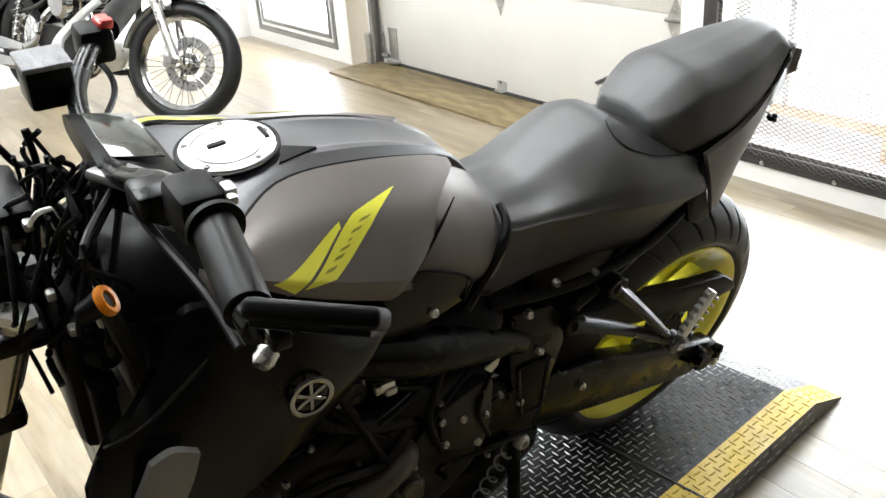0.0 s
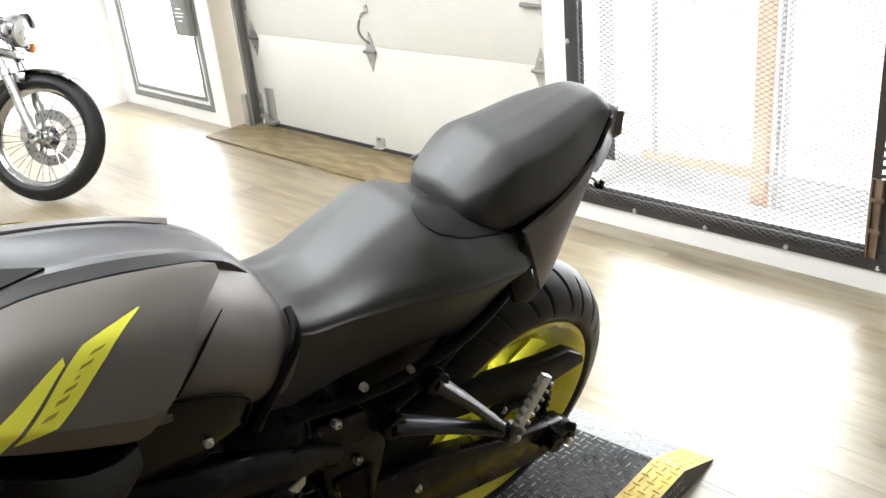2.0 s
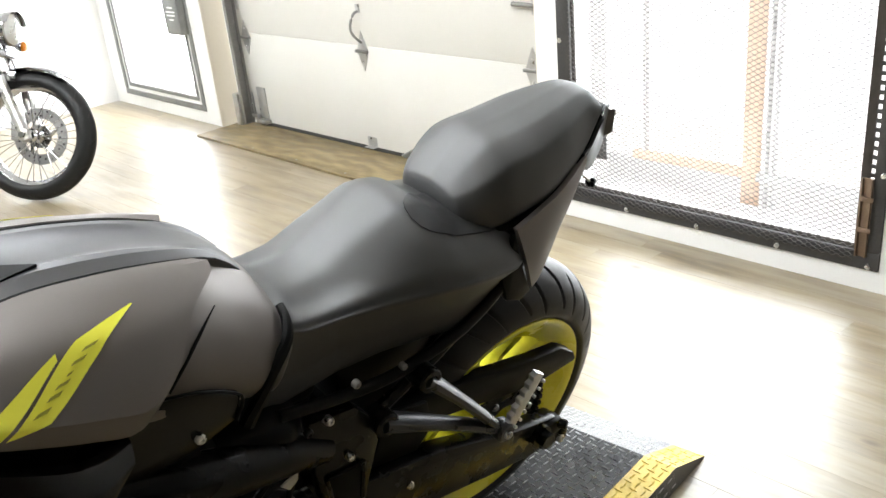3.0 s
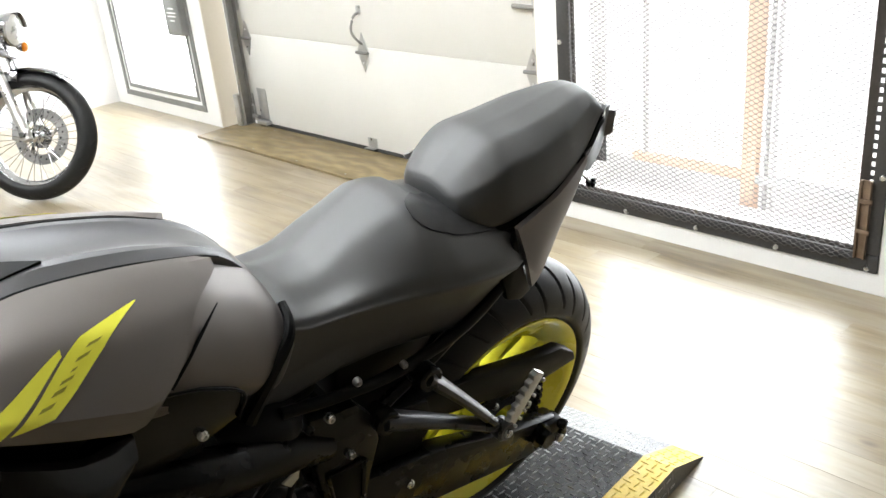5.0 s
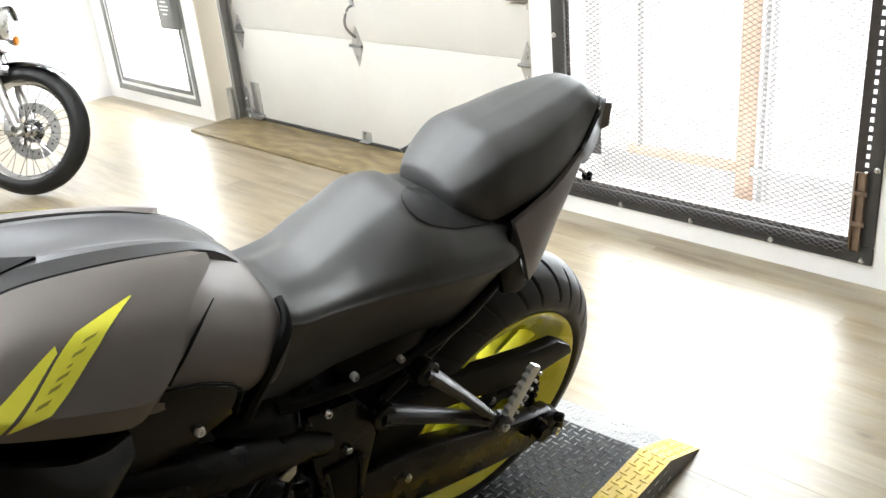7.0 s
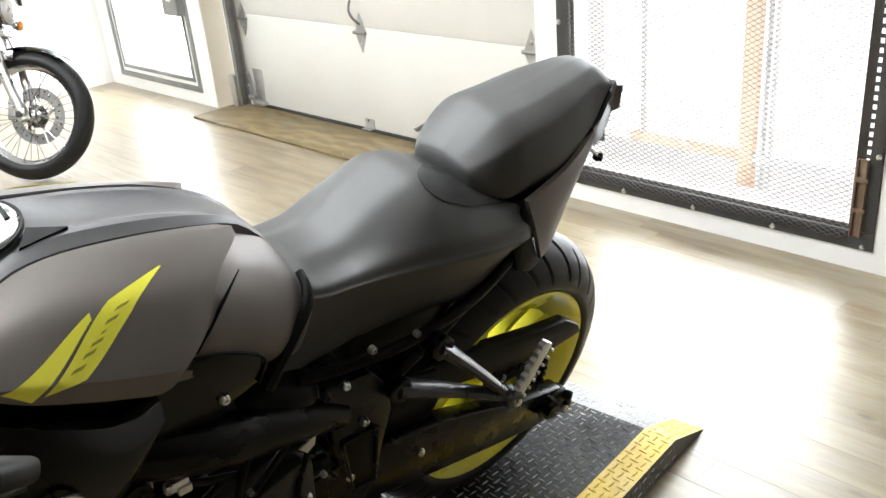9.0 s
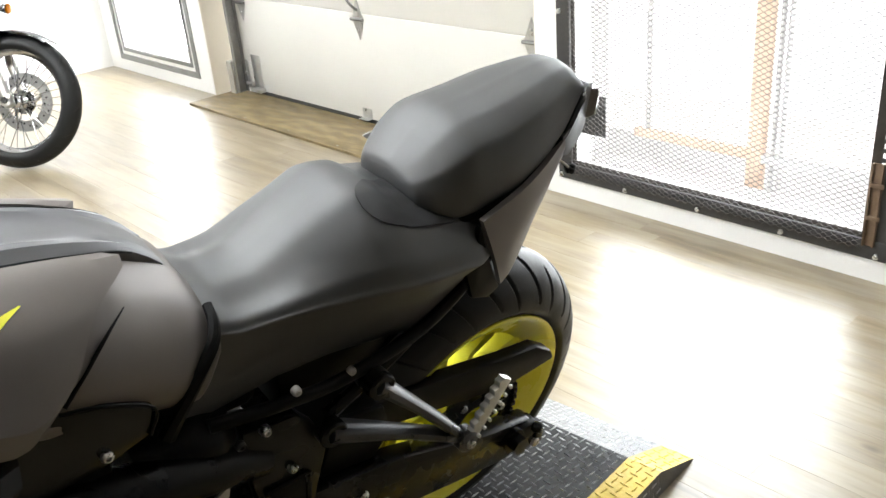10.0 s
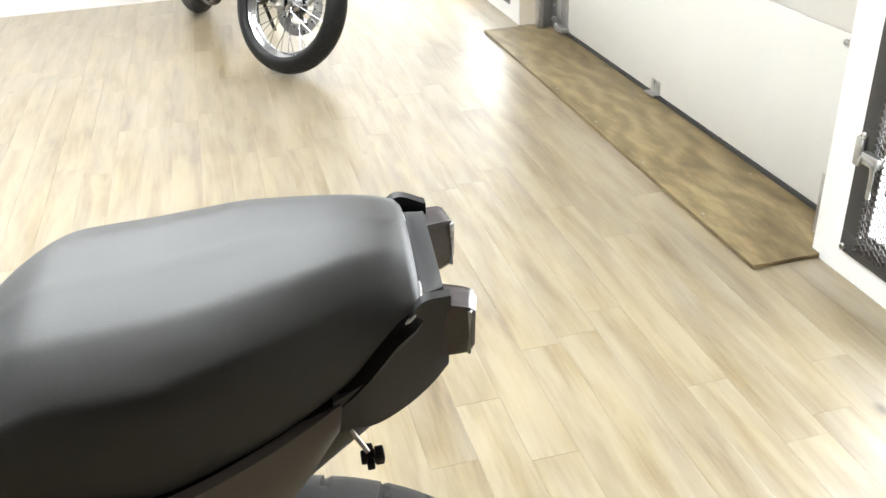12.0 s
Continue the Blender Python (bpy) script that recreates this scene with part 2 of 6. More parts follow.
M_YSTRIPE = textured("safety_yellow_paint", (0.62, 0.42, 0.030), (0.82, 0.60, 0.09), 13.0, 0.5, bump=0.3, bump_scale=150, rough_var=0.15)
# motorcycle
M_SEAT = textured("seat_vinyl", (0.020, 0.020, 0.0205), (0.027, 0.027, 0.0275), 5.0, 0.56, spec=1.0, bump=0.35, bump_scale=900, bump_dist=0.0004, rough_var=0.05)
M_FLAP = textured("grained_seat_vinyl", (0.014, 0.014, 0.0145), (0.020, 0.020, 0.0205), 40.0, 0.62, spec=0.45, bump=0.6, bump_scale=1200, bump_dist=0.0005)
M_TANK = textured("bronze_grey_paint", (0.125, 0.110, 0.102), (0.142, 0.127, 0.118), 3.0, 0.48, 0.45, bump=0.05, bump_scale=900, bump_dist=0.0002, coat=0.08, coat_rough=0.4, rough_var=0.03)
M_TCOVER = textured("satin_grey_cover", (0.105, 0.105, 0.11), (0.13, 0.13, 0.136), 4.0, 0.46, 0.4, bump=0.15, bump_scale=800, bump_dist=0.0003, coat=0.06, coat_rough=0.3, rough_var=0.05)
M_BLACK = textured("black_plastic", (0.0010, 0.0010, 0.0010), (0.0025, 0.0025, 0.0025), 12.0, 0.44, spec=0.13, bump=0.2, bump_scale=700, bump_dist=0.0003)
M_GLOSS = textured("black_gloss_paint", (0.0010, 0.0010, 0.0010), (0.002, 0.0019, 0.0018), 5.0, 0.24, bump=0.03, spec=0.25, coat=0.12, coat_rough=0.08, rough_var=0.05)
M_FRAME = textured("black_powder_coat", (0.0010, 0.0010, 0.0010), (0.0025, 0.0025, 0.0025), 18.0, 0.30, 0.0, spec=0.16, bump=0.15, bump_scale=500, bump_dist=0.0003)
M_TYRE = textured("tyre_rubber", (0.005, 0.005, 0.0052), (0.011, 0.011, 0.011), 16.0, 0.48, spec=0.3, bump=0.3, bump_scale=300, bump_dist=0.0005)
M_YRIM = textured("acid_yellow_paint", (0.80, 0.76, 0.075), (0.88, 0.84, 0.11), 5.0, 0.28, bump=0.04, coat=0.5, coat_rough=0.1, rough_var=0.05)
M_DECAL = textured("acid_yellow_decal", (0.78, 0.75, 0.055), (0.84, 0.81, 0.08), 6.0, 0.34, bump=0.03, rough_var=0.03)
M_INK = material("decal_ink", (0.30, 0.29, 0.03), 0.4)
M_ALU = textured("cast_aluminium", (0.52, 0.52, 0.51), (0.66, 0.66, 0.65), 40.0, 0.38, 0.85, bump=0.25, bump_scale=400)
M_ENGINE = textured("dark_engine_cast", (0.003, 0.0028, 0.0026), (0.008, 0.0073, 0.0066), 20.0, 0.40, 0.2, spec=0.3, bump=0.35, bump_scale=350)
M_CAP = textured("fuel_cap_silver", (0.62, 0.62, 0.62), (0.74, 0.74, 0.73), 30.0, 0.34, 0.75, bump=0.1)
M_CHROME = textured("chrome", (0.36, 0.36, 0.37), (0.48, 0.48, 0.49), 12.0, 0.14, 1.0, bump=0.03, rough_var=0.06)
M_FORK = textured("fork_slider", (0.42, 0.41, 0.38), (0.52, 0.51, 0.48), 14.0, 0.30, 0.9, bump=0.06)
M_AMBER = textured("amber_lens", (0.60, 0.17, 0.004), (0.72, 0.23, 0.008), 50.0, 0.3, bump=0.1, spec=0.3)
M_REDP = textured("red_switch", (0.60, 0.03, 0.02), (0.70, 0.05, 0.04), 40.0, 0.35, bump=0.1)
M_LENS = textured("tail_lens", (0.07, 0.062, 0.065), (0.11, 0.10, 0.105), 30.0, 0.12, bump=0.05, coat=0.6)
M_SCREEN = textured("dash_screen", (0.045, 0.05, 0.045), (0.07, 0.075, 0.07), 10.0, 0.12, bump=0.02, coat=0.6)
M_LAMPON = glowing("added_lamp_diffuser", (0.94, 0.975, 1.0), 22.0)
M_INTAKE = textured("dull_grey_plastic", (0.16, 0.155, 0.155), (0.22, 0.215, 0.215), 14.0, 0.45, bump=0.2, bump_scale=600, bump_dist=0.0003)
M_SATIN = textured("satin_black_metal", (0.003, 0.003, 0.003), (0.006, 0.006, 0.006), 16.0, 0.28, spec=0.22, bump=0.12, bump_scale=500, bump_dist=0.0003)
M_ALUD = textured("dull_cast_alloy", (0.085, 0.075, 0.066), (0.14, 0.125, 0.11), 30.0, 0.42, 0.6, bump=0.3, bump_scale=400)
M_BRACKET = textured("satin_grey_black_alloy", (0.030, 0.030, 0.031), (0.050, 0.050, 0.051), 16.0, 0.34, 0.35, spec=0.9, bump=0.12, bump_scale=500, bump_dist=0.0003)
M_COWL = textured("dark_grey_plastic", (0.016, 0.016, 0.017), (0.026, 0.026, 0.027), 16.0, 0.45, spec=0.4, bump=0.2, bump_scale=600, bump_dist=0.0003)
M_LID = textured("scuffed_grey_lid", (0.10, 0.10, 0.105), (0.30, 0.30, 0.31), 30.0, 0.5, spec=0.4, bump=0.4, bump_scale=200, stretch=(1, 4, 1))
M_WIRE = textured("bare_wire", (0.45, 0.40, 0.33), (0.55, 0.50, 0.42), 60.0, 0.45, 0.4, bump=0.1)

# ---- mesh helpers ----


def catmull(pts, n, closed=False, crisp=0.0):
    """A smooth line through points (any dimension), n steps a span; crisp pulls it towards straight spans."""
    p = [np.array(q, float) for q in pts]
    k = len(p)
    out = []
    spans = k if closed else k - 1
    for i in range(spans):
        a = p[(i - 1) % k] if closed or i > 0 else 2 * p[0] - p[1]
        b, c = p[i], p[(i + 1) % k]
        d = p[(i + 2) % k] if closed or i + 2 < k else 2 * p[-1] - p[-2]
        for j in range(n):
            s = j / n
            out.append((1 - crisp) * 0.5 * (2 * b + (c - a) * s + (2 * a - 5 * b + 4 * c - d) * s * s + (3 * b - a - 3 * c + d) * s ** 3) + crisp * (b + (c - b) * s))
    if not closed:
        out.append(p[-1])
    return out


def grid_bm(rows, wrap=False, cap=False):
    """A surface through rows of points; wrap closes each row on itself, cap fills the first and last."""
    bm = bmesh.new()
    vs = [[bm.verts.new(p) for p in row] for row in rows]
    n = len(rows[0])
    for a, b in zip(vs, vs[1:]):
        for j in range(n if wrap else n - 1):
            j2 = (j + 1) % n
            bm.faces.new((a[j], a[j2], b[j2], b[j]))
    if cap:
        bm.faces.new(vs[0][::-1])
        bm.faces.new(vs[-1])
    bmesh.ops.remove_doubles(bm, verts=bm.verts, dist=1e-6)
    bmesh.ops.recalc_face_normals(bm, faces=bm.faces)
    return bm


def body(stations, ny=5, nx=5, crisp=0.0, taut=None):
    """A body that is alike on both sides: stations (y, [(x, z), ...]) from the middle of its top round to the middle of its base."""
    prof = [catmull(s[1], nx, False, crisp) for s in stations]
    ys = [s[0] for s in stations]
    long = [catmull([np.array((prof[i][j][0], ys[i], prof[i][j][1])) for i in range(len(ys))], ny, False, crisp if taut is None else taut) for j in range(len(prof[0]))]
    rows = []
    for i in range(len(long[0])):
        half = [long[j][i] for j in range(len(long))]
        ring = [Vector((max(p[0], 0.0), p[1], p[2])) for p in half]
        ring += [Vector((-v.x, v.y, v.z)) for v in reversed(ring[1:-1] if ring[-1].x < 1e-6 else ring[1:])]
        rows.append(ring)
    return grid_bm(rows, wrap=True, cap=True)


def box(cx, cy, cz, sx, sy, sz, bevel=0.0, seg=2):
    bm = bmesh.new()
    bmesh.ops.create_cube(bm, size=1.0)
    for v in bm.verts:
        v.co = Vector((cx + v.co.x * sx, cy + v.co.y * sy, cz + v.co.z * sz))
    if bevel:
        bmesh.ops.bevel(bm, geom=bm.edges[:], offset=bevel, segments=seg, affect="EDGES", profile=0.5)
    return bm


def span(x0, x1, y0, y1, z0, z1, bevel=0.0):
    return box((x0 + x1) / 2, (y0 + y1) / 2, (z0 + z1) / 2, x1 - x0, y1 - y0, z1 - z0, bevel)


def ring_at(p, direction, r, seg, flat=1.0, up=None):
    d = Vector(direction).normalized()
    ref = Vector(up) if up is not None else (Vector((0, 0, 1)) if abs(d.z) < 0.9 else Vector((0, 1, 0)))
    a = d.cross(ref).normalized()
    b = a.cross(d)
    return [Vector(p) + a * (r * math.cos(2 * math.pi * i / seg)) + b * (r * flat * math.sin(2 * math.pi * i / seg)) for i in range(seg)]


def tube(points, r, seg=10, smooth=4, flat=1.0, up=None, radii=None):
    """A rod bent along points; radii tapers it."""
    pts = [Vector(q) for q in (catmull(points, smooth) if smooth > 1 and len(points) > 2 else points)]
    rad = [r] * len(pts)
    if radii:
        rad = [float(np.interp(i / (len(pts) - 1), np.linspace(0, 1, len(radii)), radii)) for i in range(len(pts))]
    rows = []
    for i, p in enumerate(pts):
        d = pts[min(i + 1, len(pts) - 1)] - pts[max(i - 1, 0)]
        rows.append(ring_at(p, d, rad[i], seg, flat, up))
    return grid_bm(rows, wrap=True, cap=True)


def cyl(p0, p1, r0, r1=None, seg=20, bevel=0.0):
    p0, p1 = Vector(p0), Vector(p1)
    r1 = r0 if r1 is None else r1
    d = p1 - p0
    rows = []
    if bevel:
        u = d.normalized() * bevel
        rows = [ring_at(p0, d, r0 - bevel, seg), ring_at(p0 + u, d, r0, seg), ring_at(p1 - u, d, r1, seg), ring_at(p1, d, r1 - bevel, seg)]
    else:
        rows = [ring_at(p0, d, r0, seg), ring_at(p1, d, r1, seg)]
    return grid_bm(rows, wrap=True, cap=True)


def lathe(profile, centre, seg=64, axis="x"):
    """Turns a closed outline of (radius, along the axis) about the axis through centre."""
    c = Vector(centre)
    rows = []
    for i in range(seg + 1):
        a = 2 * math.pi * i / seg
        row = []
        for r, h in profile:
            if axis == "x":
                row.append(c + Vector((h, r * math.cos(a), r * math.sin(a))))
            elif axis == "z":
                row.append(c + Vector((r * math.cos(a), r * math.sin(a), h)))
            else:
                row.append(c + Vector((r * math.cos(a), h, r * math.sin(a))))
        rows.append(row)
    return grid_bm(rows, wrap=True)


def slab(outline, x, thick, bevel=0.0, curve=None, axis="x"):
    """A plate cut to an outline of (y, z), standing across x; curve(y, z) moves it sideways."""
    bm = bmesh.new()
    f = (lambda y, z: 0.0) if curve is None else curve
    front = [bm.verts.new((x + thick / 2 + f(y, z), y, z)) for y, z in outline]
    back = [bm.verts.new((x - thick / 2 + f(y, z), y, z)) for y, z in outline]
    bm.faces.new(front)
    bm.faces.new(back[::-1])
    n = len(outline)
    for i in range(n):
        bm.faces.new((front[i], back[i], back[(i + 1) % n], front[(i + 1) % n]))
    bmesh.ops.recalc_face_normals(bm, faces=bm.faces)
    if bevel:
        bmesh.ops.bevel(bm, geom=bm.edges[:], offset=bevel, segments=2, affect="EDGES", profile=0.5)
    return bm


def strip(upper, lower, thick, n=5, m=6, bulge=0.0):
    """A curved panel between two lines of (x, y, z), thickened inwards (towards x = 0)."""
    a, b = catmull(upper, n), catmull(lower, n)
    rows = []
    for p, q in zip(a, b):
        outer, inner = [], []
        for i in range(m + 1):
            s = i / m
            w = p * (1 - s) + q * s
            w = w + np.array((bulge * math.sin(math.pi * s), 0, 0))
            outer.append(Vector(w))
            inner.append(Vector(w - np.array((math.copysign(thick, w[0]), 0, 0))))
        rows.append(outer + inner[::-1])
    return grid_bm(rows, wrap=True, cap=True)


def join(*parts):
    bm = bmesh.new()
    for p in parts:
        me = bpy.data.meshes.new("piece")
        p.to_mesh(me)
        p.free()
        bm.from_mesh(me)
        bpy.data.meshes.remove(me)
    return bm


def moved(bm, m):
    bmesh.ops.transform(bm, matrix=m, verts=bm.verts)
    return bm


def to_mesh(name, bm, mat, sharp=32):
    me = bpy.data.meshes.new(name)
    bm.to_mesh(me)
    bm.free()
    me.materials.append(mat)
    me.polygons.foreach_set("use_smooth", [True] * len(me.polygons))
    me.set_sharp_from_angle(angle=radians(sharp))
    return me


def thing(name, bm, mat, label, category, group="", kind="", sharp=32):
    return tagged(new(name, to_mesh(name, bm, mat, sharp)), label, category, group, kind)


def part(name, bm, mat, parent, label="", sharp=32, m=None):
    ob = new(name, to_mesh(name, bm, mat, sharp))
    ob.parent = parent
    if m is not None:
        ob.matrix_basis = m
    return tagged(ob, label)


def empty(name, m, label, category, group=""):
    ob = new(name)
    ob.matrix_world = m
    ob.empty_display_size = 0.1
    return tagged(ob, label, category, group)


def screw(p, direction, r=0.008, h=0.006, socket=True):
    """A domed screw head with a socket."""
    p, d = Vector(p), Vector(direction).normalized()
    rows = [ring_at(p - d * 0.004, d, r, 12), ring_at(p + d * h * 0.5, d, r, 12), ring_at(p + d * h, d, r * 0.72, 12)]
    if socket:
        rows += [ring_at(p + d * h, d, r * 0.45, 12), ring_at(p + d * h * 0.4, d, r * 0.42, 12)]
    return grid_bm(rows, wrap=True, cap=True)


# ---- the room ----
WX, EX, SY, NY, TOP = -5.27, 6.0, -8.0, 1.70, 3.2
NW = 0.30   # thickness of the garage wall
L0, L1, L2 = -5.10, -4.05, 2.2     # glazed opening at the west end: two sides and its head
D0, D1, D2 = -3.91, -1.42, 2.16    # garage door opening
R0, R1, R2 = -1.311, -0.085, 2.2   # caged opening
SILL = 0.072


def wall_north():
    y0, y1 = NY, NY + NW
    ps = [span(WX - 0.2, L0, y0, y1, 0, TOP), span(L0, L1, y0, y1, 0, SILL), span(L0, L1, y0, y1, L2, TOP),
          span(L1, D0, y0, y1, 0, TOP), span(D0, D1, y0, y1, D2, TOP), span(D1, R0, y0, y1, 0, TOP),
          span(R0, R1, y0, y1, 0, SILL), span(R0, R1, y0, y1, R2, TOP), span(R1, EX + 0.2, y0, y1, 0, TOP)]
    bm = join(*ps)
    bmesh.ops.remove_doubles(bm, verts=bm.verts, dist=1e-5)
    return bm


tagged(new("wall_north", to_mesh("wall_north", wall_north(), M_WALL)), "white painted garage wall with three openings", "wall", kind="structure")
# South and east walls are unseen; their dark colour holds back bounce light.
for nm, b in (("wall_west", span(WX - 0.2, WX, SY, NY, 0, TOP)), ("wall_east", span(EX, EX + 0.2, SY, NY, 0, TOP)),
              ("wall_south", span(WX - 0.2, EX + 0.2, SY - 0.2, SY, 0, TOP))):
    west = nm == "wall_west"
    tagged(new(nm, to_mesh(nm, b, M_WALL if west else M_DARKWALL)), "plain white painted wall" if west else "unseen closing wall, kept dark against bounce light", "wall", kind="structure")
tagged(new("ceiling", to_mesh("ceiling", span(WX - 0.2, EX + 0.2, SY - 0.2, NY + NW, TOP, TOP + 0.15), M_CEIL)), "white painted ceiling", "ceiling", kind="structure")
floor = tagged(new("floor", to_mesh("floor", span(WX, EX, SY, NY, -0.12, -0.005), M_SUB)), "light oak vinyl plank floor, glossy", "floor", kind="structure")
threshold = tagged(new("floor_threshold", to_mesh("floor_threshold", span(D0, D1, NY, NY + 0.30, -0.12, -0.003), M_CONCRETE)), "concrete sill under the garage door", "floor", kind="structure")

# cream linings of the garage door opening
for nm, b in (("trim_door_west", span(D0, D0 + 0.006, NY + 0.004, NY + 0.145, 0.0, D2)), ("trim_door_east", span(D1 - 0.006, D1, NY + 0.004, NY + 0.145, 0.0, D2))):
    tagged(new(nm, to_mesh(nm, b, M_JAMB)), "cream painted door lining", "trim", kind="structure")


# ---- garage door ----
def garage_door():
    root = empty("garage_door", pose(0, 0, 0), "cream white sectional garage door, closed", "garage door")
    x0, x1, y0, y1 = -3.78, -1.430, 1.845, 1.885
    h = 0.522
    for i in range(4):
        z0, z1 = 0.028 + i * h, 0.028 + (i + 1) * h - 0.003
        sec = part("door_section", join(span(x0, x1, y0, y1, z0, z1, 0.004), span(x0 + 0.02, x1 - 0.02, y0 + 0.004, y1, z1 - 0.002, z1 + 0.004)), M_DOOR, root)
    part("bottom_seal", join(span(x0 + 0.08, x1, y0 - 0.006, y1, 0.008, 0.030, 0.004), tube([(x0 + 0.08, y0 + 0.005, 0.012), (x1, y0 + 0.005, 0.012)], 0.010, 8, 1)), M_SEAL, root, "black rubber bottom seal")
    for k, (x, z) in enumerate(((-2.655, 0.522), (-1.560, 0.528), (-3.70, 0.522), (-2.655, 1.045), (-1.560, 1.05), (-3.70, 1.045))):
        leaf = []
        w, t = 0.042, 0.13
        for s in (1, -1):
            bm = bmesh.new()
            pts = [(-w, 0), (w, 0), (w * 0.55, s * t * 0.35), (0, s * t * 0.75), (-w * 0.55, s * t * 0.35)]
            f = [bm.verts.new((x + a, y0 - 0.004, z + c)) for a, c in pts]
            g = [bm.verts.new((x + a, y0, z + c)) for a, c in pts]
            bm.faces.new(f)
            bm.faces.new(g[::-1])
            for i in range(5):
                bm.faces.new((f[i], g[i], g[(i + 1) % 5], f[(i + 1) % 5]))
            bmesh.ops.recalc_face_normals(bm, faces=bm.faces)
            leaf.append(bm)
        hinge = part("hinge", join(*leaf), M_GALV, root, "galvanised door hinge")
        part("hinge_pin", cyl((x - 0.045, y0 - 0.010, z), (x + 0.045, y0 - 0.010, z), 0.008, seg=12), M_TRACK, hinge)
        for dz in (0.05, -0.05):
            part("screw", screw((x, y0 - 0.004, z + dz), (0, -1, 0), 0.006), M_BOLT, hinge)
    hz = 0.565
    handle = part("pull_handle", tube([(-2.652, y0 - 0.003, hz), (-2.655, y0 - 0.020, hz + 0.012), (-2.668, y0 - 0.045, hz + 0.05), (-2.670, y0 - 0.048, hz + 0.09), (-2.660, y0 - 0.030, hz + 0.14), (-2.655, y0 - 0.004, hz + 0.152)], 0.0065, 10, 4), M_TRACK, root, "bent steel pull handle")
    part("handle_foot", join(box(-2.655, y0 - 0.004, hz + 0.165, 0.030, 0.006, 0.042, 0.002), box(-2.652, y0 - 0.004, hz - 0.012, 0.028, 0.006, 0.034, 0.002)), M_GALV, handle)
    part("step_bracket", join(span(-2.70, -2.63, y0 - 0.004, y0, 0.030, 0.082, 0.001), span(-2.70, -2.63, y0 - 0.034, y0 - 0.004, 0.030, 0.034, 0.001)), M_GALV, root, "galvanised step bracket")
    latch = part("slide_bolt", join(box(-1.505, y0 - 0.010, 0.79, 0.075, 0.018, 0.070, 0.004)), M_GALV, root, "steel slide bolt")
    part("bolt_bar", cyl((-1.645, y0 - 0.016, 0.795), (-1.48, y0 - 0.016, 0.79), 0.010, seg=12, bevel=0.002), M_TRACK, latch)
    # corner plate at the foot, by the track
    part("corner_plate", join(span(-3.685, -3.60, y0 - 0.005, y0, 0.030, 0.235, 0.001), span(-3.675, -3.575, y0 - 0.045, y0 - 0.005, 0.030, 0.052, 0.003), cyl((-3.72, y0 - 0.03, 0.07), (-3.66, y0 - 0.03, 0.07), 0.012)), M_GALV, root, "galvanised corner bracket")
    return root


garage_door()


def door_track(x, side):
    root = empty("door_track", pose(x, 1.80, 0), "grey steel garage door track on the jamb", "door track", "garage door tracks")
    s = side
    part("channel", join(span(-0.004, 0.004, -0.03, 0.03, 0.02, 2.1), span(min(0, s * 0.028), max(0, s * 0.028), -0.033, -0.029, 0.02, 2.1), span(min(0, s * 0.028), max(0, s * 0.028), 0.024, 0.028, 0.02, 2.1)), M_TRACK, root)
    for z in (0.13, 0.75, 1.4):
        part("bracket", join(span(-s * 0.004 - 0.05, -s * 0.004 + 0.05, 0.028, 0.034, z - 0.07, z + 0.07, 0.001)), M_GALV, root)
        for dx, dz in ((-0.03, 0.04), (-0.03, -0.04), (0.03, 0.0)):
            part("bolt_head", screw((dx, 0.028, z + dz), (0, -1, 0), 0.010), M_BOLT, root)
    part("foot_bracket", span(-0.055, -0.005, -0.045, 0.028, 0.004, 0.20, 0.002), M_GALV, root)
    return root


door_track(-3.765, 1)
door_track(-1.448, -1)

# plywood strip laid in front of the garage door
ply = thing("plywood_sheet", span(-3.85, -1.388, 1.496, 1.840, 0.0005, 0.014, 0.002), M_PLY, "worn brown plywood strip on the floor before the garage door", "plywood")
for i, x in enumerate(np.linspace(-3.7, -1.5, 12)):
    part("screw", screw((x, 1.52 + 0.28 * (i % 2), 0.0145), (0, 0, 1), 0.005, 0.001, False), M_TRACK, ply)


# ---- glazed opening with a steel cage: frame, expanded metal, latch ----
def bar_frame(x0, x1, z0, z1, w, y0, y1, bevel=0.003):
    return [("bottom_rail", span(x0, x1, y0, y1, z0, z0 + w, bevel)), ("top_rail", span(x0, x1, y0, y1, z1 - w, z1, bevel)),
            ("west_stile", span(x0, x0 + w, y0, y1, z0 + w + 0.0005, z1 - w - 0.0005, bevel)), ("east_stile", span(x1 - w, x1, y0, y1, z0 + w + 0.0005, z1 - w - 0.0005, bevel))]


def expanded_mesh(x0, x1, z0, z1, y, pitch=0.031, rise=0.0086, r=0.00130):
    """Strands that zigzag across, each leaning on the next."""
    rows = int((z1 - z0) / rise)
    cols = int((x1 - x0) / pitch * 2)
    verts, faces = [], []
    for k in range(rows + 1):
        zc = z0 + k * rise
        for i in range(cols + 1):
            x = x0 + i * pitch / 2
            off = rise / 2 if (i + k) % 2 else -rise / 2
            lean = 0.0025 if (i + k) % 2 else -0.0025
            z = min(max(zc + off, z0), z1)
            b = len(verts)
            verts += [(x, y + lean - r * 1.6, z), (x, y + lean, z + r), (x, y + lean + r * 1.6, z), (x, y + lean, z - r)]
            if i:
                a = b - 4
                for q in range(4):
                    faces.append((a + q, a + (q + 1) % 4, b + (q + 1) % 4, b + q))
    return verts, faces


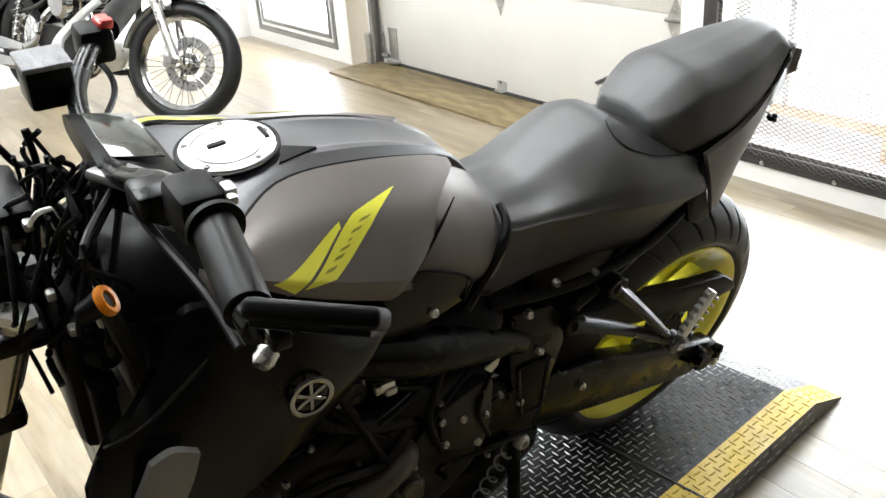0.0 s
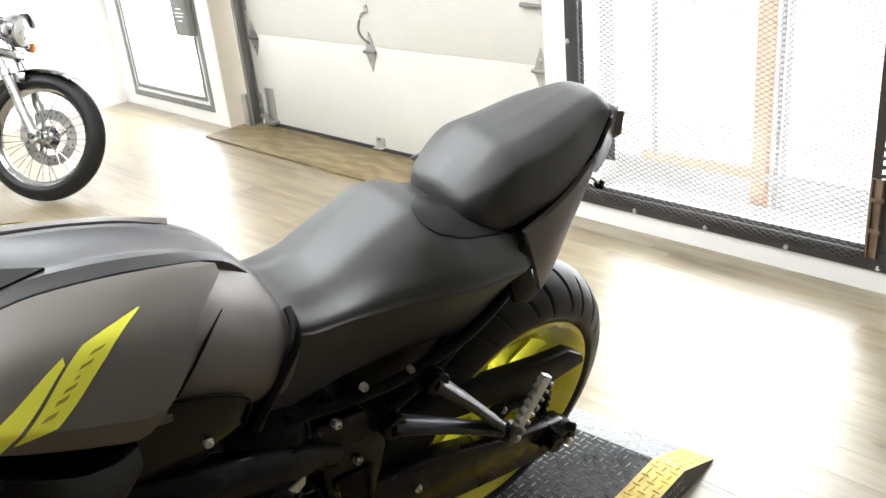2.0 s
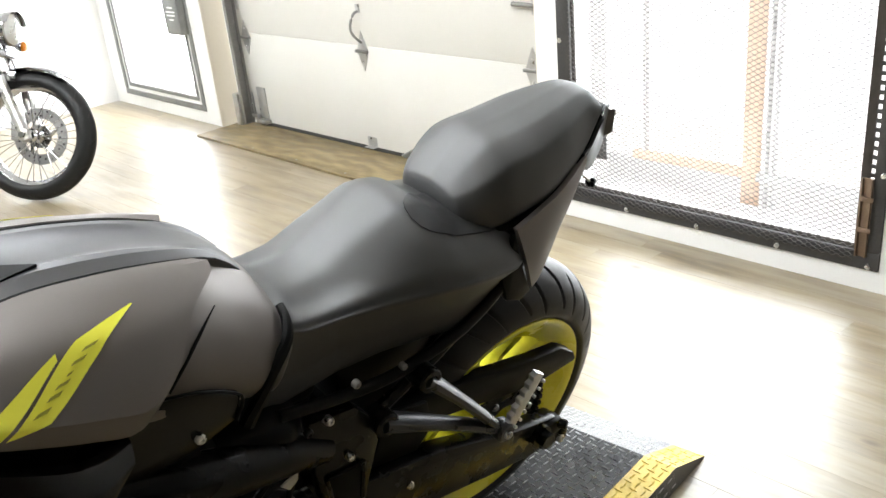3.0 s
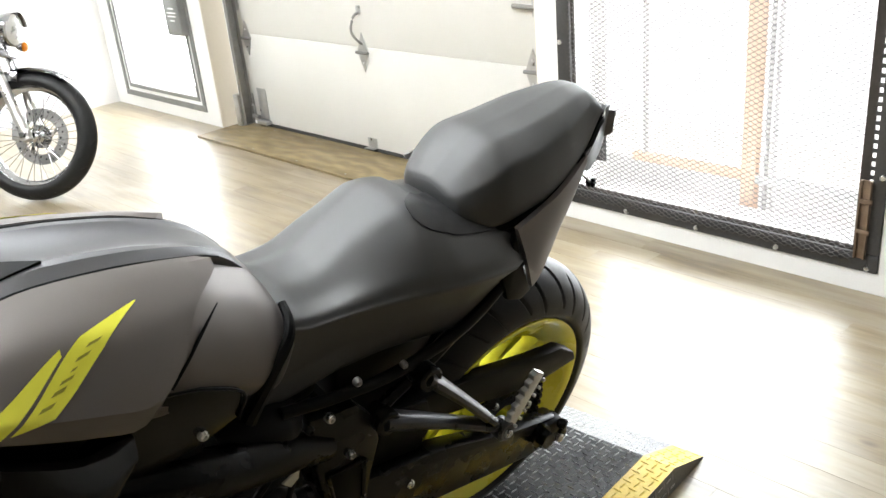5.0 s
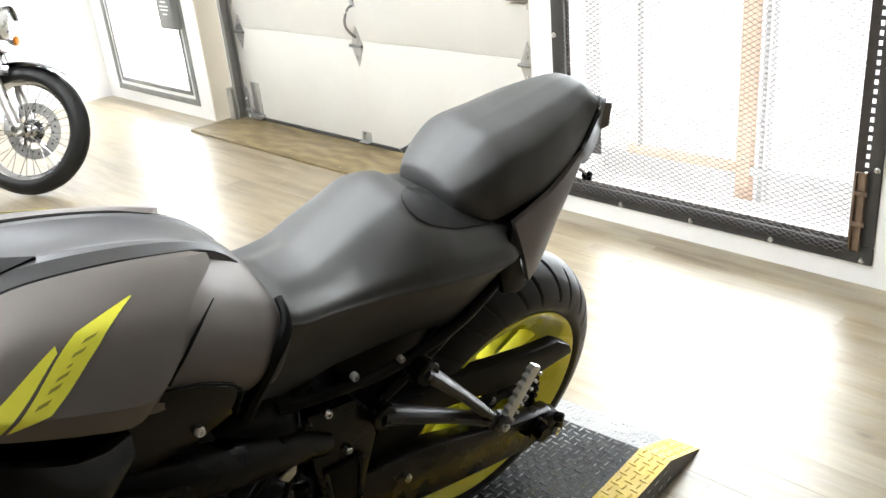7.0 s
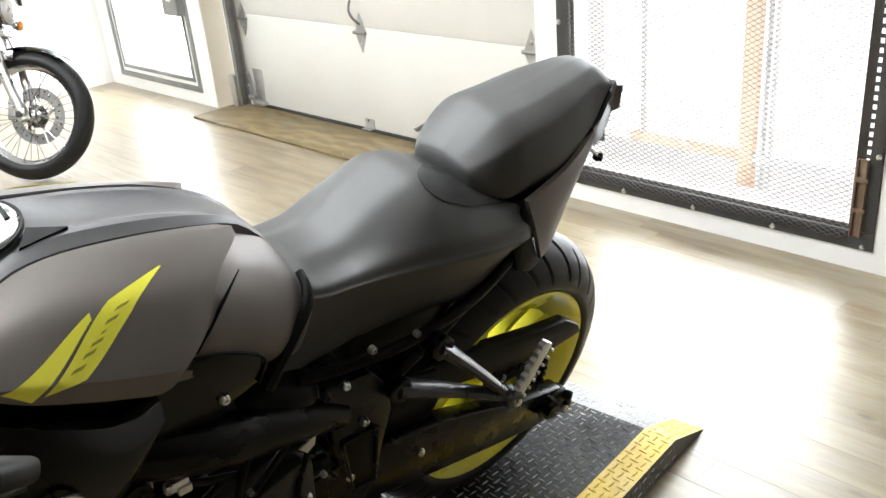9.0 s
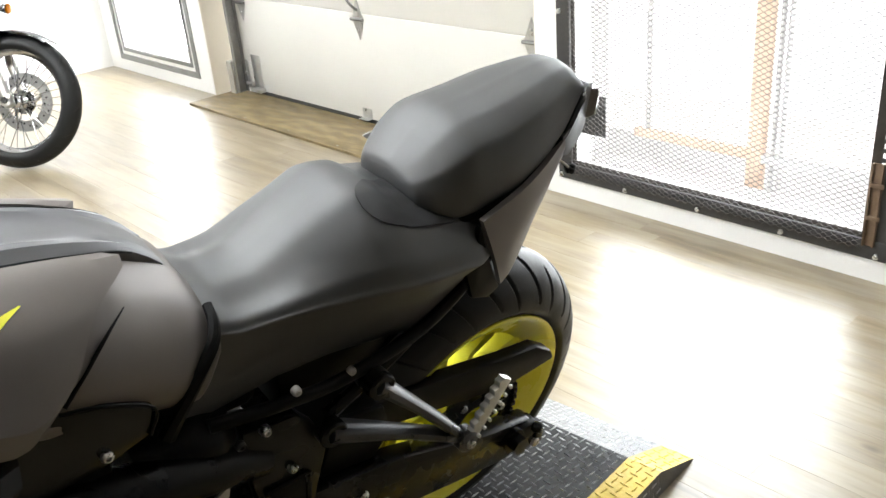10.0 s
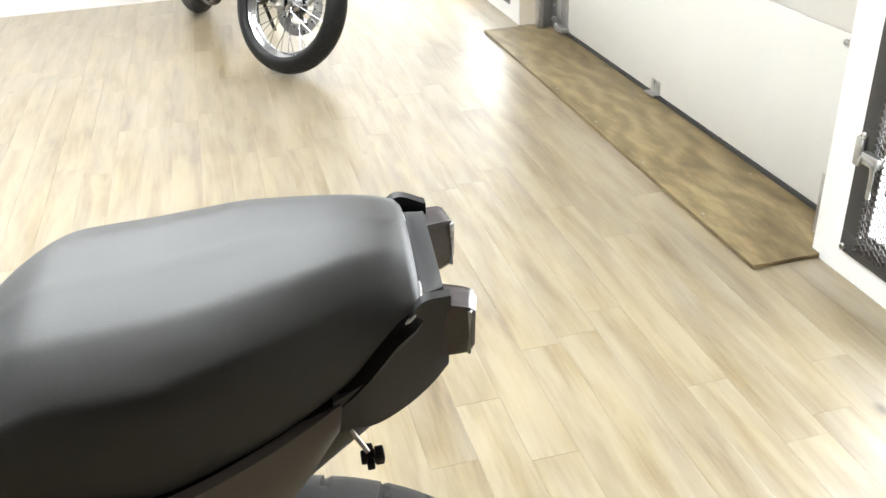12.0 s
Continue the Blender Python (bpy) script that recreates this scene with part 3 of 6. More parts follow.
def mesh_cage():
    root = tagged(empty("window_cage", pose(0, 0, 0), "black steel framed cage of expanded metal over the bright opening", "window cage"))
    y0, y1 = NY - 0.008, NY + 0.004
    for nm, b in bar_frame(R0, R1, SILL, R2, 0.060, y0, y1):
        if nm == "east_stile":
            b.free()
            b = span(R1 - 0.040, R1, y0, y1, SILL + 0.0605, R2 - 0.0605, 0.003)
        part(nm, b, M_STEEL, root)
    # inner angle behind the frame, rust-stained on the hinge side
    for nm, b in bar_frame(R0 + 0.058, R1 - 0.058, SILL + 0.058, R2 - 0.058, 0.018, y1, y1 + 0.006, 0.001):
        if nm == "east_stile":
            b.free()
            b = span(R1 - 0.084, R1 - 0.055, y1, y1 + 0.006, SILL + 0.061, R2 - 0.061, 0.001)
        part(nm, b, M_MESH, root)
    for i in range(5):
        part("coach_bolt", screw((-1.30 + 0.296 * i if i else -1.297, y0, 0.086), (0, -1, 0), 0.0095, 0.008, False), M_BOLT, root)
    for z in (0.395, 0.70, 1.0, 1.31, 1.62, 1.93):
        part("coach_bolt", screw((-1.297, y0, z), (0, -1, 0), 0.0095, 0.008, False), M_BOLT, root)
        part("coach_bolt", screw((-0.097, y0, z - 0.01), (0, -1, 0), 0.0095, 0.008, False), M_BOLT, root)
    v, f = expanded_mesh(R0 + 0.062, R1 - 0.064, SILL + 0.031, R2 - 0.030, y0 - 0.0065)
    me = bpy.data.meshes.new("expanded_metal")
    me.from_pydata(v, [], f)
    me.materials.append(M_MESH)
    ob = new("expanded_metal", me)
    ob.parent = root
    tagged(ob, "diamond expanded metal sheet", kind="stuff")
    # curled cut edge of the sheet, lying over the bottom rail
    edge = [(R0 + 0.062 + 0.0155 * i, y0 - (0.0095 if i % 2 else 0.0050), SILL + 0.031 + (0.0065 if i % 2 else -0.0045)) for i in range(71)]
    part("mesh_edge", tube(edge, 0.0024, 6, 2), M_MESH, root)
    # hinge side: a slotted gap between stile and angle, closed by a rusty channel at its foot
    for i in range(62):
        z = 0.372 + i * 0.028
        part("slot_bridge", span(R1 - 0.056, R1 - 0.039, y1 - 0.004, y1 + 0.002, z, z + 0.013), M_STEEL, root)
    channel = part("hinge_channel", join(span(R1 - 0.072, R1 - 0.038, y0 - 0.006, y0 - 0.001, SILL + 0.045, 0.372, 0.001), span(R1 - 0.072, R1 - 0.066, y0 - 0.014, y0 - 0.006, SILL + 0.045, 0.372, 0.001), span(R1 - 0.044, R1 - 0.038, y0 - 0.014, y0 - 0.006, SILL + 0.045, 0.372, 0.001)), M_RUST, root, "rust-brown hinge channel")
    for z in (0.20, 0.30):
        part("channel_clip", span(R1 - 0.070, R1 - 0.030, y0 - 0.016, y0 - 0.013, z, z + 0.016, 0.001), M_RUST, channel)
    for z in (0.95, 1.6):
        part("cage_hinge", join(cyl((R1 - 0.062, y0 - 0.006, z - 0.05), (R1 - 0.062, y0 - 0.006, z + 0.05), 0.009, seg=12, bevel=0.002)), M_RUST, root, "rusted barrel hinge")
    lock = part("latch_plate", span(-1.238, -1.122, y1 + 0.028, y1 + 0.032, 0.250, 0.402, 0.001), M_STEEL, root, "dark steel latch plate behind the mesh")
    part("latch_body", join(box(-1.245, y0 - 0.012, 0.352, 0.060, 0.022, 0.030, 0.004), box(-1.30, y0 - 0.006, 0.355, 0.024, 0.012, 0.075, 0.003)), M_GALV, lock, "zinc plated latch")
    part("latch_lever", tube([(-1.270, y0 - 0.022, 0.357), (-1.235, y0 - 0.024, 0.350), (-1.222, y0 - 0.024, 0.330), (-1.222, y0 - 0.022, 0.262)], 0.0055, 8, 3), M_GALV, lock)
    return root


mesh_cage()


def west_window():
    root = tagged(new("window_1"), "glazed opening in a grey steel double frame", "window", kind="structure")
    root.matrix_world = pose(0, 0, 0)
    y0, y1 = NY - 0.008, NY + 0.006
    for nm, b in bar_frame(L0, L1, SILL + 0.003, L2, 0.036, y0, y1):
        part(nm, b, M_GREYSTEEL, root)
    for nm, b in bar_frame(L0 + 0.062, L1 - 0.062, SILL + 0.062, L2 - 0.06, 0.026, y0 + 0.002, y1):
        part(nm, b, M_GREYSTEEL, root)
    gap = [span(L0 + 0.036, L1 - 0.036, NY, NY + 0.005, SILL + 0.039, SILL + 0.062), span(L0 + 0.036, L0 + 0.062, NY, NY + 0.005, SILL + 0.062, L2 - 0.06), span(L1 - 0.062, L1 - 0.036, NY, NY + 0.005, SILL + 0.062, L2 - 0.06)]
    part("white_filler", join(*gap), M_WALL, root, "white filler strip between the frames")
    g = part("pane", span(L0 + 0.088, L1 - 0.088, NY + 0.001, NY + 0.005, SILL + 0.088, L2 - 0.086), M_GLASS, root)
    g.visible_shadow = False
    lockbox = part("lock_box", box(-4.155, y0 - 0.024, 0.74, 0.175, 0.05, 0.40, 0.008), M_GREYSTEEL, root, "grey lock box with worn lettering")
    for i, (w, z) in enumerate(((0.06, 0.70), (0.10, 0.675), (0.09, 0.655), (0.05, 0.63))):
        part("lettering_bar", box(-4.15, y0 - 0.0505, z, w, 0.002, 0.008), M_WALL, lockbox)


west_window()

# outdoors, seen through the openings: pale paving, a cedar post and rail before a blown-out bright distance
tagged(new("ground_outside", to_mesh("ground_outside", span(-9, 5, NY + NW, 9.0, -0.20, -0.02), M_CONCRETE)), "pale sunlit paving outdoors", "ground", kind="structure")
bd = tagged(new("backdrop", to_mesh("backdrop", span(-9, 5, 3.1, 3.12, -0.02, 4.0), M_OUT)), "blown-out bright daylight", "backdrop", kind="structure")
rail = empty("timber_frame", pose(0, 0, 0), "orange-brown timber post and sill rail outdoors", "timber frame")
part("post", span(-0.722, -0.664, 2.02, 2.06, -0.02, 2.6, 0.004), M_BRICKRED, rail)
part("sill_rail", span(-1.20, -0.723, 2.015, 2.05, 0.165, 0.200, 0.004), M_BRICKRED, rail)
part("step_rail", span(-0.663, -0.10, 2.015, 2.05, 0.160, 0.192, 0.004), M_STEP, rail, "pale grey step edge outdoors")
part("door_edge", join(span(-0.634, -0.628, 2.02, 2.05, -0.02, 2.6), span(-0.605, -0.600, 2.02, 2.05, -0.02, 2.6)), M_STEP, rail, "thin grey door edge")
part("door_edge", span(-1.150, -1.144, 2.02, 2.05, 0.20, 2.6), M_STEP, rail, "thin grey door edge")

import functools


# ---- steel wheel plate the motorcycle stands on ----
PT = 0.062   # height of its deck


def lugs(x0, x1, y0, y1, zf, pitch=0.0195):
    """Raised lens-shaped lugs, turned by turns; zf(y) is the deck's height."""
    verts, faces = [], []
    nx, ny = int((x1 - x0) / pitch), int((y1 - y0) / pitch)
    for i in range(nx):
        for j in range(ny):
            cx, cy = x0 + (i + 0.5) * (x1 - x0) / nx, y0 + (j + 0.5) * (y1 - y0) / ny
            a = radians(45 if (i + j) % 2 else -45) + radians(38)
            ux, uy = math.cos(a), math.sin(a)
            le, wi, h = 0.0118, 0.0023, 0.0019
            b = len(verts)
            slope = (zf(cy + 0.004) - zf(cy - 0.004)) / 0.008
            ring = []
            for s, w in ((-1, 0), (-0.45, 0.85), (0, 1), (0.45, 0.85), (1, 0), (0.45, -0.85), (0, -1), (-0.45, -0.85)):
                px, py = s * le * ux - w * wi * uy, s * le * uy + w * wi * ux
                verts.append((cx + px, cy + py, zf(cy) + slope * py))
            for s in (-0.6, 0, 0.6):
                px, py = s * le * ux, s * le * uy
                verts.append((cx + px, cy + py, zf(cy) + slope * py + h))
            t = b + 8
            faces += [(b, b + 1, t), (b + 1, b + 2, t + 1, t), (b + 2, b + 3, t + 2, t + 1), (b + 3, b + 4, t + 2), (b + 4, b + 5, t + 2),
                      (b + 5, b + 6, t + 1, t + 2), (b + 6, b + 7, t, t + 1), (b + 7, b, t)]
    return verts, faces


def wheel_plate():
    root = empty("wheel_plate", pose(-0.022, 0.085, 0, 0, 0, 4.6), "black diamond-plate steel deck with yellow edges and a rear ramp", "steel deck")
    # local: y along the deck, its ramp at +y; x = 0 is the outer edge nearest the aisle
    wid, crest, foot, front = 0.60, 0.43, 0.575, -1.95

    def zf(y):
        return PT if y < crest else PT - (PT - 0.004) * min(1.0, (y - crest) / (foot - crest))

    def deck(x0, x1, y0, y1):
        bm = bmesh.new()
        n = 5
        ys = [y0 + (y1 - y0) * i / n for i in range(n + 1)]
        top = [[bm.verts.new((x, y, zf(y))) for x in (x0, x1)] for y in ys]
        low = [[bm.verts.new((x, y, max(zf(y) - 0.006, 0.0))) for x in (x0, x1)] for y in ys]
        for i in range(n):
            bm.faces.new((top[i][0], top[i][1], top[i + 1][1], top[i + 1][0]))
            bm.faces.new((low[i][1], low[i][0], low[i + 1][0], low[i + 1][1]))
            bm.faces.new((top[i][1], low[i][1], low[i + 1][1], top[i + 1][1]))
            bm.faces.new((low[i][0], top[i][0], top[i + 1][0], low[i + 1][0]))
        bm.faces.new((top[0][0], low[0][0], low[0][1], top[0][1]))
        bm.faces.new((top[n][1], low[n][1], low[n][0], top[n][0]))
        bmesh.ops.recalc_face_normals(bm, faces=bm.faces)
        return bm

    sw = 0.080
    seam = -0.018
    part("deck_sheet", deck(-wid + sw, -sw, seam + 0.0015, crest), M_PLATE, root)
    part("deck_sheet", deck(-wid + sw, -sw, front, seam - 0.0015), M_PLATE, root)
    part("ramp_sheet", deck(-wid + sw, -sw, crest + 0.0005, foot), M_PLATESHEEN, root, "ramp sheet, its sky sheen put in as paler steel")
    for a, b in ((-sw + 0.0005, 0.0), (-wid, -wid + sw - 0.0005)):
        part("edge_stripe", join(deck(a, b, seam + 0.0015, crest), deck(a, b, crest, foot), deck(a, b, front, seam - 0.0015)), M_YSTRIPE, root, "chipped safety-yellow edge")
    for x in (-0.006, -wid + 0.0):
        side = bmesh.new()
        ys = [front, crest, foot]
        t = [side.verts.new((x + 0.0062, y, zf(y) - 0.0005)) for y in ys]
        b = [side.verts.new((x + 0.0062, y, 0.0)) for y in ys]
        t2 = [side.verts.new((x, y, zf(y) - 0.0065)) for y in ys]
        b2 = [side.verts.new((x, y, 0.0)) for y in ys]
        for i in range(2):
            side.faces.new((t[i], b[i], b[i + 1], t[i + 1]))
            side.faces.new((t2[i], b2[i], b2[i + 1], t2[i + 1]))
            side.faces.new((t[i], t[i + 1], t2[i + 1], t2[i]))
            side.faces.new((b[i], b[i + 1], b2[i + 1], b2[i]))
        bmesh.ops.recalc_face_normals(side, faces=side.faces)
        part("side_skirt", side, M_PLATESHEEN, root, "side skirt, its lit tone put in as paler steel")
    part("end_skirt", span(-wid, 0, front - 0.006, front, 0, PT - 0.001), M_PLATESHEEN, root)
    for nm, mat, box4 in (("tread_pattern", M_LUG, (-wid + sw + 0.006, -sw - 0.004, seam + 0.01, crest)), ("tread_pattern", M_LUG, (-wid + sw + 0.006, -sw - 0.004, front, seam - 0.01)),
                          ("ramp_tread", M_LUG, (-wid + sw + 0.006, -sw - 0.004, crest + 0.004, foot)), ("stripe_tread", M_YSTRIPE, (-sw + 0.004, -0.004, front, foot)),
                          ("stripe_tread", M_YSTRIPE, (-wid + 0.004, -wid + sw - 0.004, front, foot))):
        v, f = lugs(*box4, zf)
        me = bpy.data.meshes.new(nm)
        me.from_pydata(v, [], f)
        me.materials.append(mat)
        ob = new(nm, me)
        ob.parent = root
        tagged(ob, "raised diamond tread", kind="stuff")
    v, f = lugs(0.004, PT - 0.004, front, crest, lambda y: 0.0)
    me = bpy.data.meshes.new("skirt_tread")
    me.from_pydata([(0.0002 + c, b, a) for a, b, c in v], [], [q[::-1] for q in f])
    me.materials.append(M_LUG)
    ob = new("skirt_tread", me)
    ob.parent = root
    tagged(ob, "raised diamond tread", kind="stuff")
    part("seam_rod", tube([(-wid + 0.01, seam, PT - 0.002), (-0.004, seam, PT - 0.002)], 0.0042, 8, 1), M_SEAL, root)
    return root


wheel_plate()

# ---- the motorcycle: x to its left, y to its rear, z up, from the foot of its rear wheel ----
bike = empty("motorcycle", pose(-0.3502, 0.119, 0.0703, 0, 12, -4.5), "dark grey naked motorcycle with yellow wheels on its side stand", "motorcycle")
AX = 0.314


def tyre_mesh(centre, radius, half, rim_r, seg=1320, ring=64, depth=0.006):
    """A tyre with cut tread grooves."""
    c = Vector(centre)
    verts, faces = [], []
    prof = []
    rr = half * 0.98
    for j in range(ring + 1):
        s = -1 + 2 * j / ring
        ang = s * radians(118)
        x = rr * math.sin(ang)
        z = radius - rr + rr * math.cos(ang)
        if abs(ang) > radians(85):
            k = (abs(ang) - radians(85)) / radians(33)
            x = math.copysign(rr * (1.0 - 0.20 * k * k), s)
            z = (radius - rr + rr * math.cos(radians(85))) * (1 - k) + rim_r * k
        prof.append((x, z, s))
    for i in range(seg):
        th = 2 * math.pi * i / seg
        for x, r, s in prof:
            d = 0.0
            if abs(s) < 0.70:
                u = (th / (2 * math.pi) * 15) % 1.0
                v = abs(s)
                flip = 0.0 if s > 0 else 0.5
                for k, (o, lo, hi, slant, w) in enumerate(((0.0, 0.06, 0.66, 0.80, 0.036), (0.52, 0.24, 0.70, 0.62, 0.034))):
                    q = (u + flip + o + slant * v) % 1.0
                    q = min(q, 1 - q)
                    if lo < v < hi and q < w:
                        d = depth * min(1.0, (w - q) / (w * 0.45)) * min(1.0, (v - lo) / 0.03, (hi - v) / 0.03)
            r2 = r - d * (1 if abs(s) < 0.7 else 0)
            verts.append((c.x + x, c.y + r2 * math.cos(th), c.z + r2 * math.sin(th)))
    n = len(prof)
    for i in range(seg):
        a, b = i * n, ((i + 1) % seg) * n
        for j in range(n - 1):
            faces.append((a + j, b + j, b + j + 1, a + j + 1))
        faces.append((a + n - 1, b + n - 1, b, a))
    me = bpy.data.meshes.new("tyre")
    me.from_pydata(verts, [], faces)
    me.materials.append(M_TYRE)
    me.polygons.foreach_set("use_smooth", [True] * len(me.polygons))
    me.set_sharp_from_angle(angle=radians(22))
    return me


def cast_rim(centre, r, half):
    """A cast rim: flanged barrel and hub."""
    edge = [(r, 0.010), (r - 0.012, 0.016), (r - 0.030, half * 0.55)]
    bar = [(r, -half)] + [(q, -half + h) for q, h in edge] + [(q, half - h) for q, h in edge[::-1]] + [(r, half), (r - 0.006, half), (r - 0.016, half - 0.006), (r - 0.048, half - 0.024), (r - 0.060, half - 0.034), (r - 0.060, -half + 0.034), (r - 0.048, -half + 0.024), (r - 0.016, -half + 0.006), (r - 0.006, -half)]
    return join(lathe(bar, centre, 96), lathe([(0.030, -0.055), (0.048, -0.052), (0.062, -0.030), (0.066, 0.0), (0.062, 0.030), (0.048, 0.052), (0.030, 0.055)], centre, 40))


def cast_spoke(centre, r, half, a0, a1):
    c = Vector(centre)
    p0 = c + Vector((0, 0.050 * math.cos(a0), 0.050 * math.sin(a0)))
    p1 = c + Vector((0, (r - 0.056) * math.cos(a1), (r - 0.056) * math.sin(a1)))
    return tube([p0, (p0 + p1) / 2, p1], 0.02, 12, 4, 2.6, up=(1, 0, 0), radii=[0.014, 0.012, 0.019])


def add_spokes(wheel, centre, r, half, spokes=5):
    for k in range(spokes):
        for s in (-1, 1):
            part("spoke", cast_spoke(centre, r, half, 2 * math.pi * k / spokes + s * 0.20 + 0.3, 2 * math.pi * k / spokes + s * 0.34 + 0.3), M_YRIM, wheel)


def bike_rear():
    c = (0, 0, AX)
    wheel = part("rear_wheel", cast_rim(c, 0.227, 0.076), M_YRIM, bike, "acid yellow cast rear wheel")
    add_spokes(wheel, c, 0.227, 0.073)
    ob = new("tyre", tyre_mesh(c, 0.3175, 0.083, 0.222))
    ob.parent = wheel
    tagged(ob, "black tyre with slanted tread cuts")
    teeth = []
    for i in range(86):
        a = 2 * math.pi * i / 86
        teeth.append((0.113 if i % 2 else 0.105, a))
    bm = bmesh.new()
    o1 = [bm.verts.new((0.089, r * math.cos(a), AX + r * math.sin(a))) for r, a in teeth]
    o2 = [bm.verts.new((0.083, r * math.cos(a), AX + r * math.sin(a))) for r, a in teeth]
    i1 = [bm.verts.new((0.089, 0.082 * math.cos(a), AX + 0.082 * math.sin(a))) for r, a in teeth]
    i2 = [bm.verts.new((0.083, 0.082 * math.cos(a), AX + 0.082 * math.sin(a))) for r, a in teeth]
    n = len(teeth)
    for i in range(n):
        k = (i + 1) % n
        for q in ((o1[i], o1[k], i1[k], i1[i]), (o2[k], o2[i], i2[i], i2[k]), (o1[k], o1[i], o2[i], o2[k]), (i1[i], i1[k], i2[k], i2[i])):
            bm.faces.new(q)
    bmesh.ops.recalc_face_normals(bm, faces=bm.faces)
    sp = part("sprocket", join(bm, lathe([(0.035, 0.075), (0.060, 0.075), (0.060, 0.086), (0.035, 0.086)], c, 32), *[slab([(0.05 * math.cos(a) - 0.016 * math.sin(a), AX + 0.05 * math.sin(a) + 0.016 * math.cos(a)), (0.086 * math.cos(a) - 0.014 * math.sin(a), AX + 0.086 * math.sin(a) + 0.014 * math.cos(a)), (0.086 * math.cos(a) + 0.014 * math.sin(a), AX + 0.086 * math.sin(a) - 0.014 * math.cos(a)), (0.05 * math.cos(a) + 0.016 * math.sin(a), AX + 0.05 * math.sin(a) - 0.016 * math.cos(a))], 0.086, 0.006) for a in np.arange(6) * math.pi / 3]), M_ENGINE, wheel, "dark steel rear sprocket")
    for a in np.arange(6) * math.pi / 3:
        part("sprocket_nut", screw((0.089, 0.07 * math.cos(a), AX + 0.07 * math.sin(a)), (1, 0, 0), 0.008), M_BOLT, wheel)
    part("rim_sticker", moved(box(.0535, 0, .190, .0015, .042, .016, .0005), Matrix.Translation((0, 0, AX)) @ Matrix.Rotation(radians(18), 4, "X")), M_WALL, wheel, "small pale sticker on the rim")
    part("hub_carrier", lathe([(0.02, 0.05), (0.055, 0.05), (0.055, 0.076), (0.02, 0.080)], c, 32), M_YRIM, wheel)
    wheel.matrix_basis = Matrix.Translation((0, .010, .3055)) @ Matrix.Rotation(radians(2.46), 4, "Z") @ Matrix.Rotation(radians(5.5), 4, "Y") @ Matrix.Translation((0, 0, -AX))
    # chain, run by run, round the sprocket
    links = []
    path = [(-0.47 + 0.0155 * i, 0.452 - 0.0155 * i * 0.030) for i in range(31)] + [(0.111 * math.cos(a), AX + 0.111 * math.sin(a)) for a in np.linspace(1.50, -1.45, 22)] + [(-0.0 - 0.0155 * i, 0.217 + 0.0155 * i * 0.36) for i in range(1, 31)]
    for y, z in path:
        links.append(box(0.086, y, z, 0.018, 0.0125, 0.0105, 0.002, 1))
    part("drive_chain", join(*links), M_ENGINE, bike, "greasy dark drive chain")
    # swing arm: tapering box beams, end blocks
    for s in (1, -1):
        beam = [(-0.50, 0.435), (-0.36, 0.425), (-0.20, 0.395), (-0.02, 0.330), (0.105, 0.300), (0.118, 0.285), (0.113, 0.245), (0.05, 0.228), (-0.06, 0.245), (-0.22, 0.275), (-0.40, 0.315), (-0.50, 0.355)]
        part("swing_arm", slab(beam, s * 0.128, 0.040, 0.008), M_SATIN, bike, "black box-section swing arm")
    part("swing_arm_brace", join(cyl((-0.15, -0.46, 0.395), (0.15, -0.46, 0.395), 0.045, seg=24), box(0, -0.40, 0.40, 0.22, 0.09, 0.07, 0.015)), M_FRAME, bike)
    end = part("axle_block", join(box(0.140, 0.088, 0.268, 0.034, 0.052, 0.062, 0.007), box(0.152, 0.118, 0.262, 0.018, 0.020, 0.040, 0.004)), M_FRAME, bike, "black axle adjuster block")
    part("axle_nut", join(cyl((0.150, 0.055, 0.283), (0.176, 0.055, 0.283), 0.018, seg=6), cyl((0.148, 0.055, 0.283), (0.158, 0.055, 0.283), 0.024, seg=24)), M_SATIN, end)
    part("adjuster_cap", join(cyl((0.155, 0.100, 0.292), (0.172, 0.110, 0.292), 0.010, seg=18, bevel=0.003)), M_SATIN, end, "black adjuster cap")
    part("adjuster_bolt", screw((0.158, 0.110, 0.248), (1, 0.2, 0), 0.010), M_BOLT, end)
    for q in ((-0.27, 0.36), (-0.42, 0.40)):
        part("swing_arm_bolt", screw((0.149, *q), (1, 0, 0), 0.008), M_BOLT, bike)
    # chain guard over the upper run
    guard = [(0.178, 0.388), (0.168, 0.412), (0.128, 0.441), (0.05, 0.452), (-0.10, 0.484), (-0.28, 0.515), (-0.36, 0.505), (-0.36, 0.455), (-0.20, 0.440), (-0.05, 0.405), (0.06, 0.380)]
    part("chain_guard", slab(guard, 0.102, 0.030, 0.006), M_BLACK, bike, "black plastic chain guard")
    rows = []
    for a in np.linspace(1.75, 2.75, 18):
        rows.append([Vector((x, (0.352 - 0.9 * x * x) * math.cos(a), AX + (0.352 - 0.9 * x * x) * math.sin(a))) for x in np.linspace(-0.10, 0.10, 11)] + [Vector((x, (0.349 - 0.9 * x * x) * math.cos(a), AX + (0.349 - 0.9 * x * x) * math.sin(a))) for x in np.linspace(0.10, -0.10, 11)])
    part("inner_mudguard", grid_bm(rows, True, True), M_BLACK, bike, "black inner mudguard above the tyre")


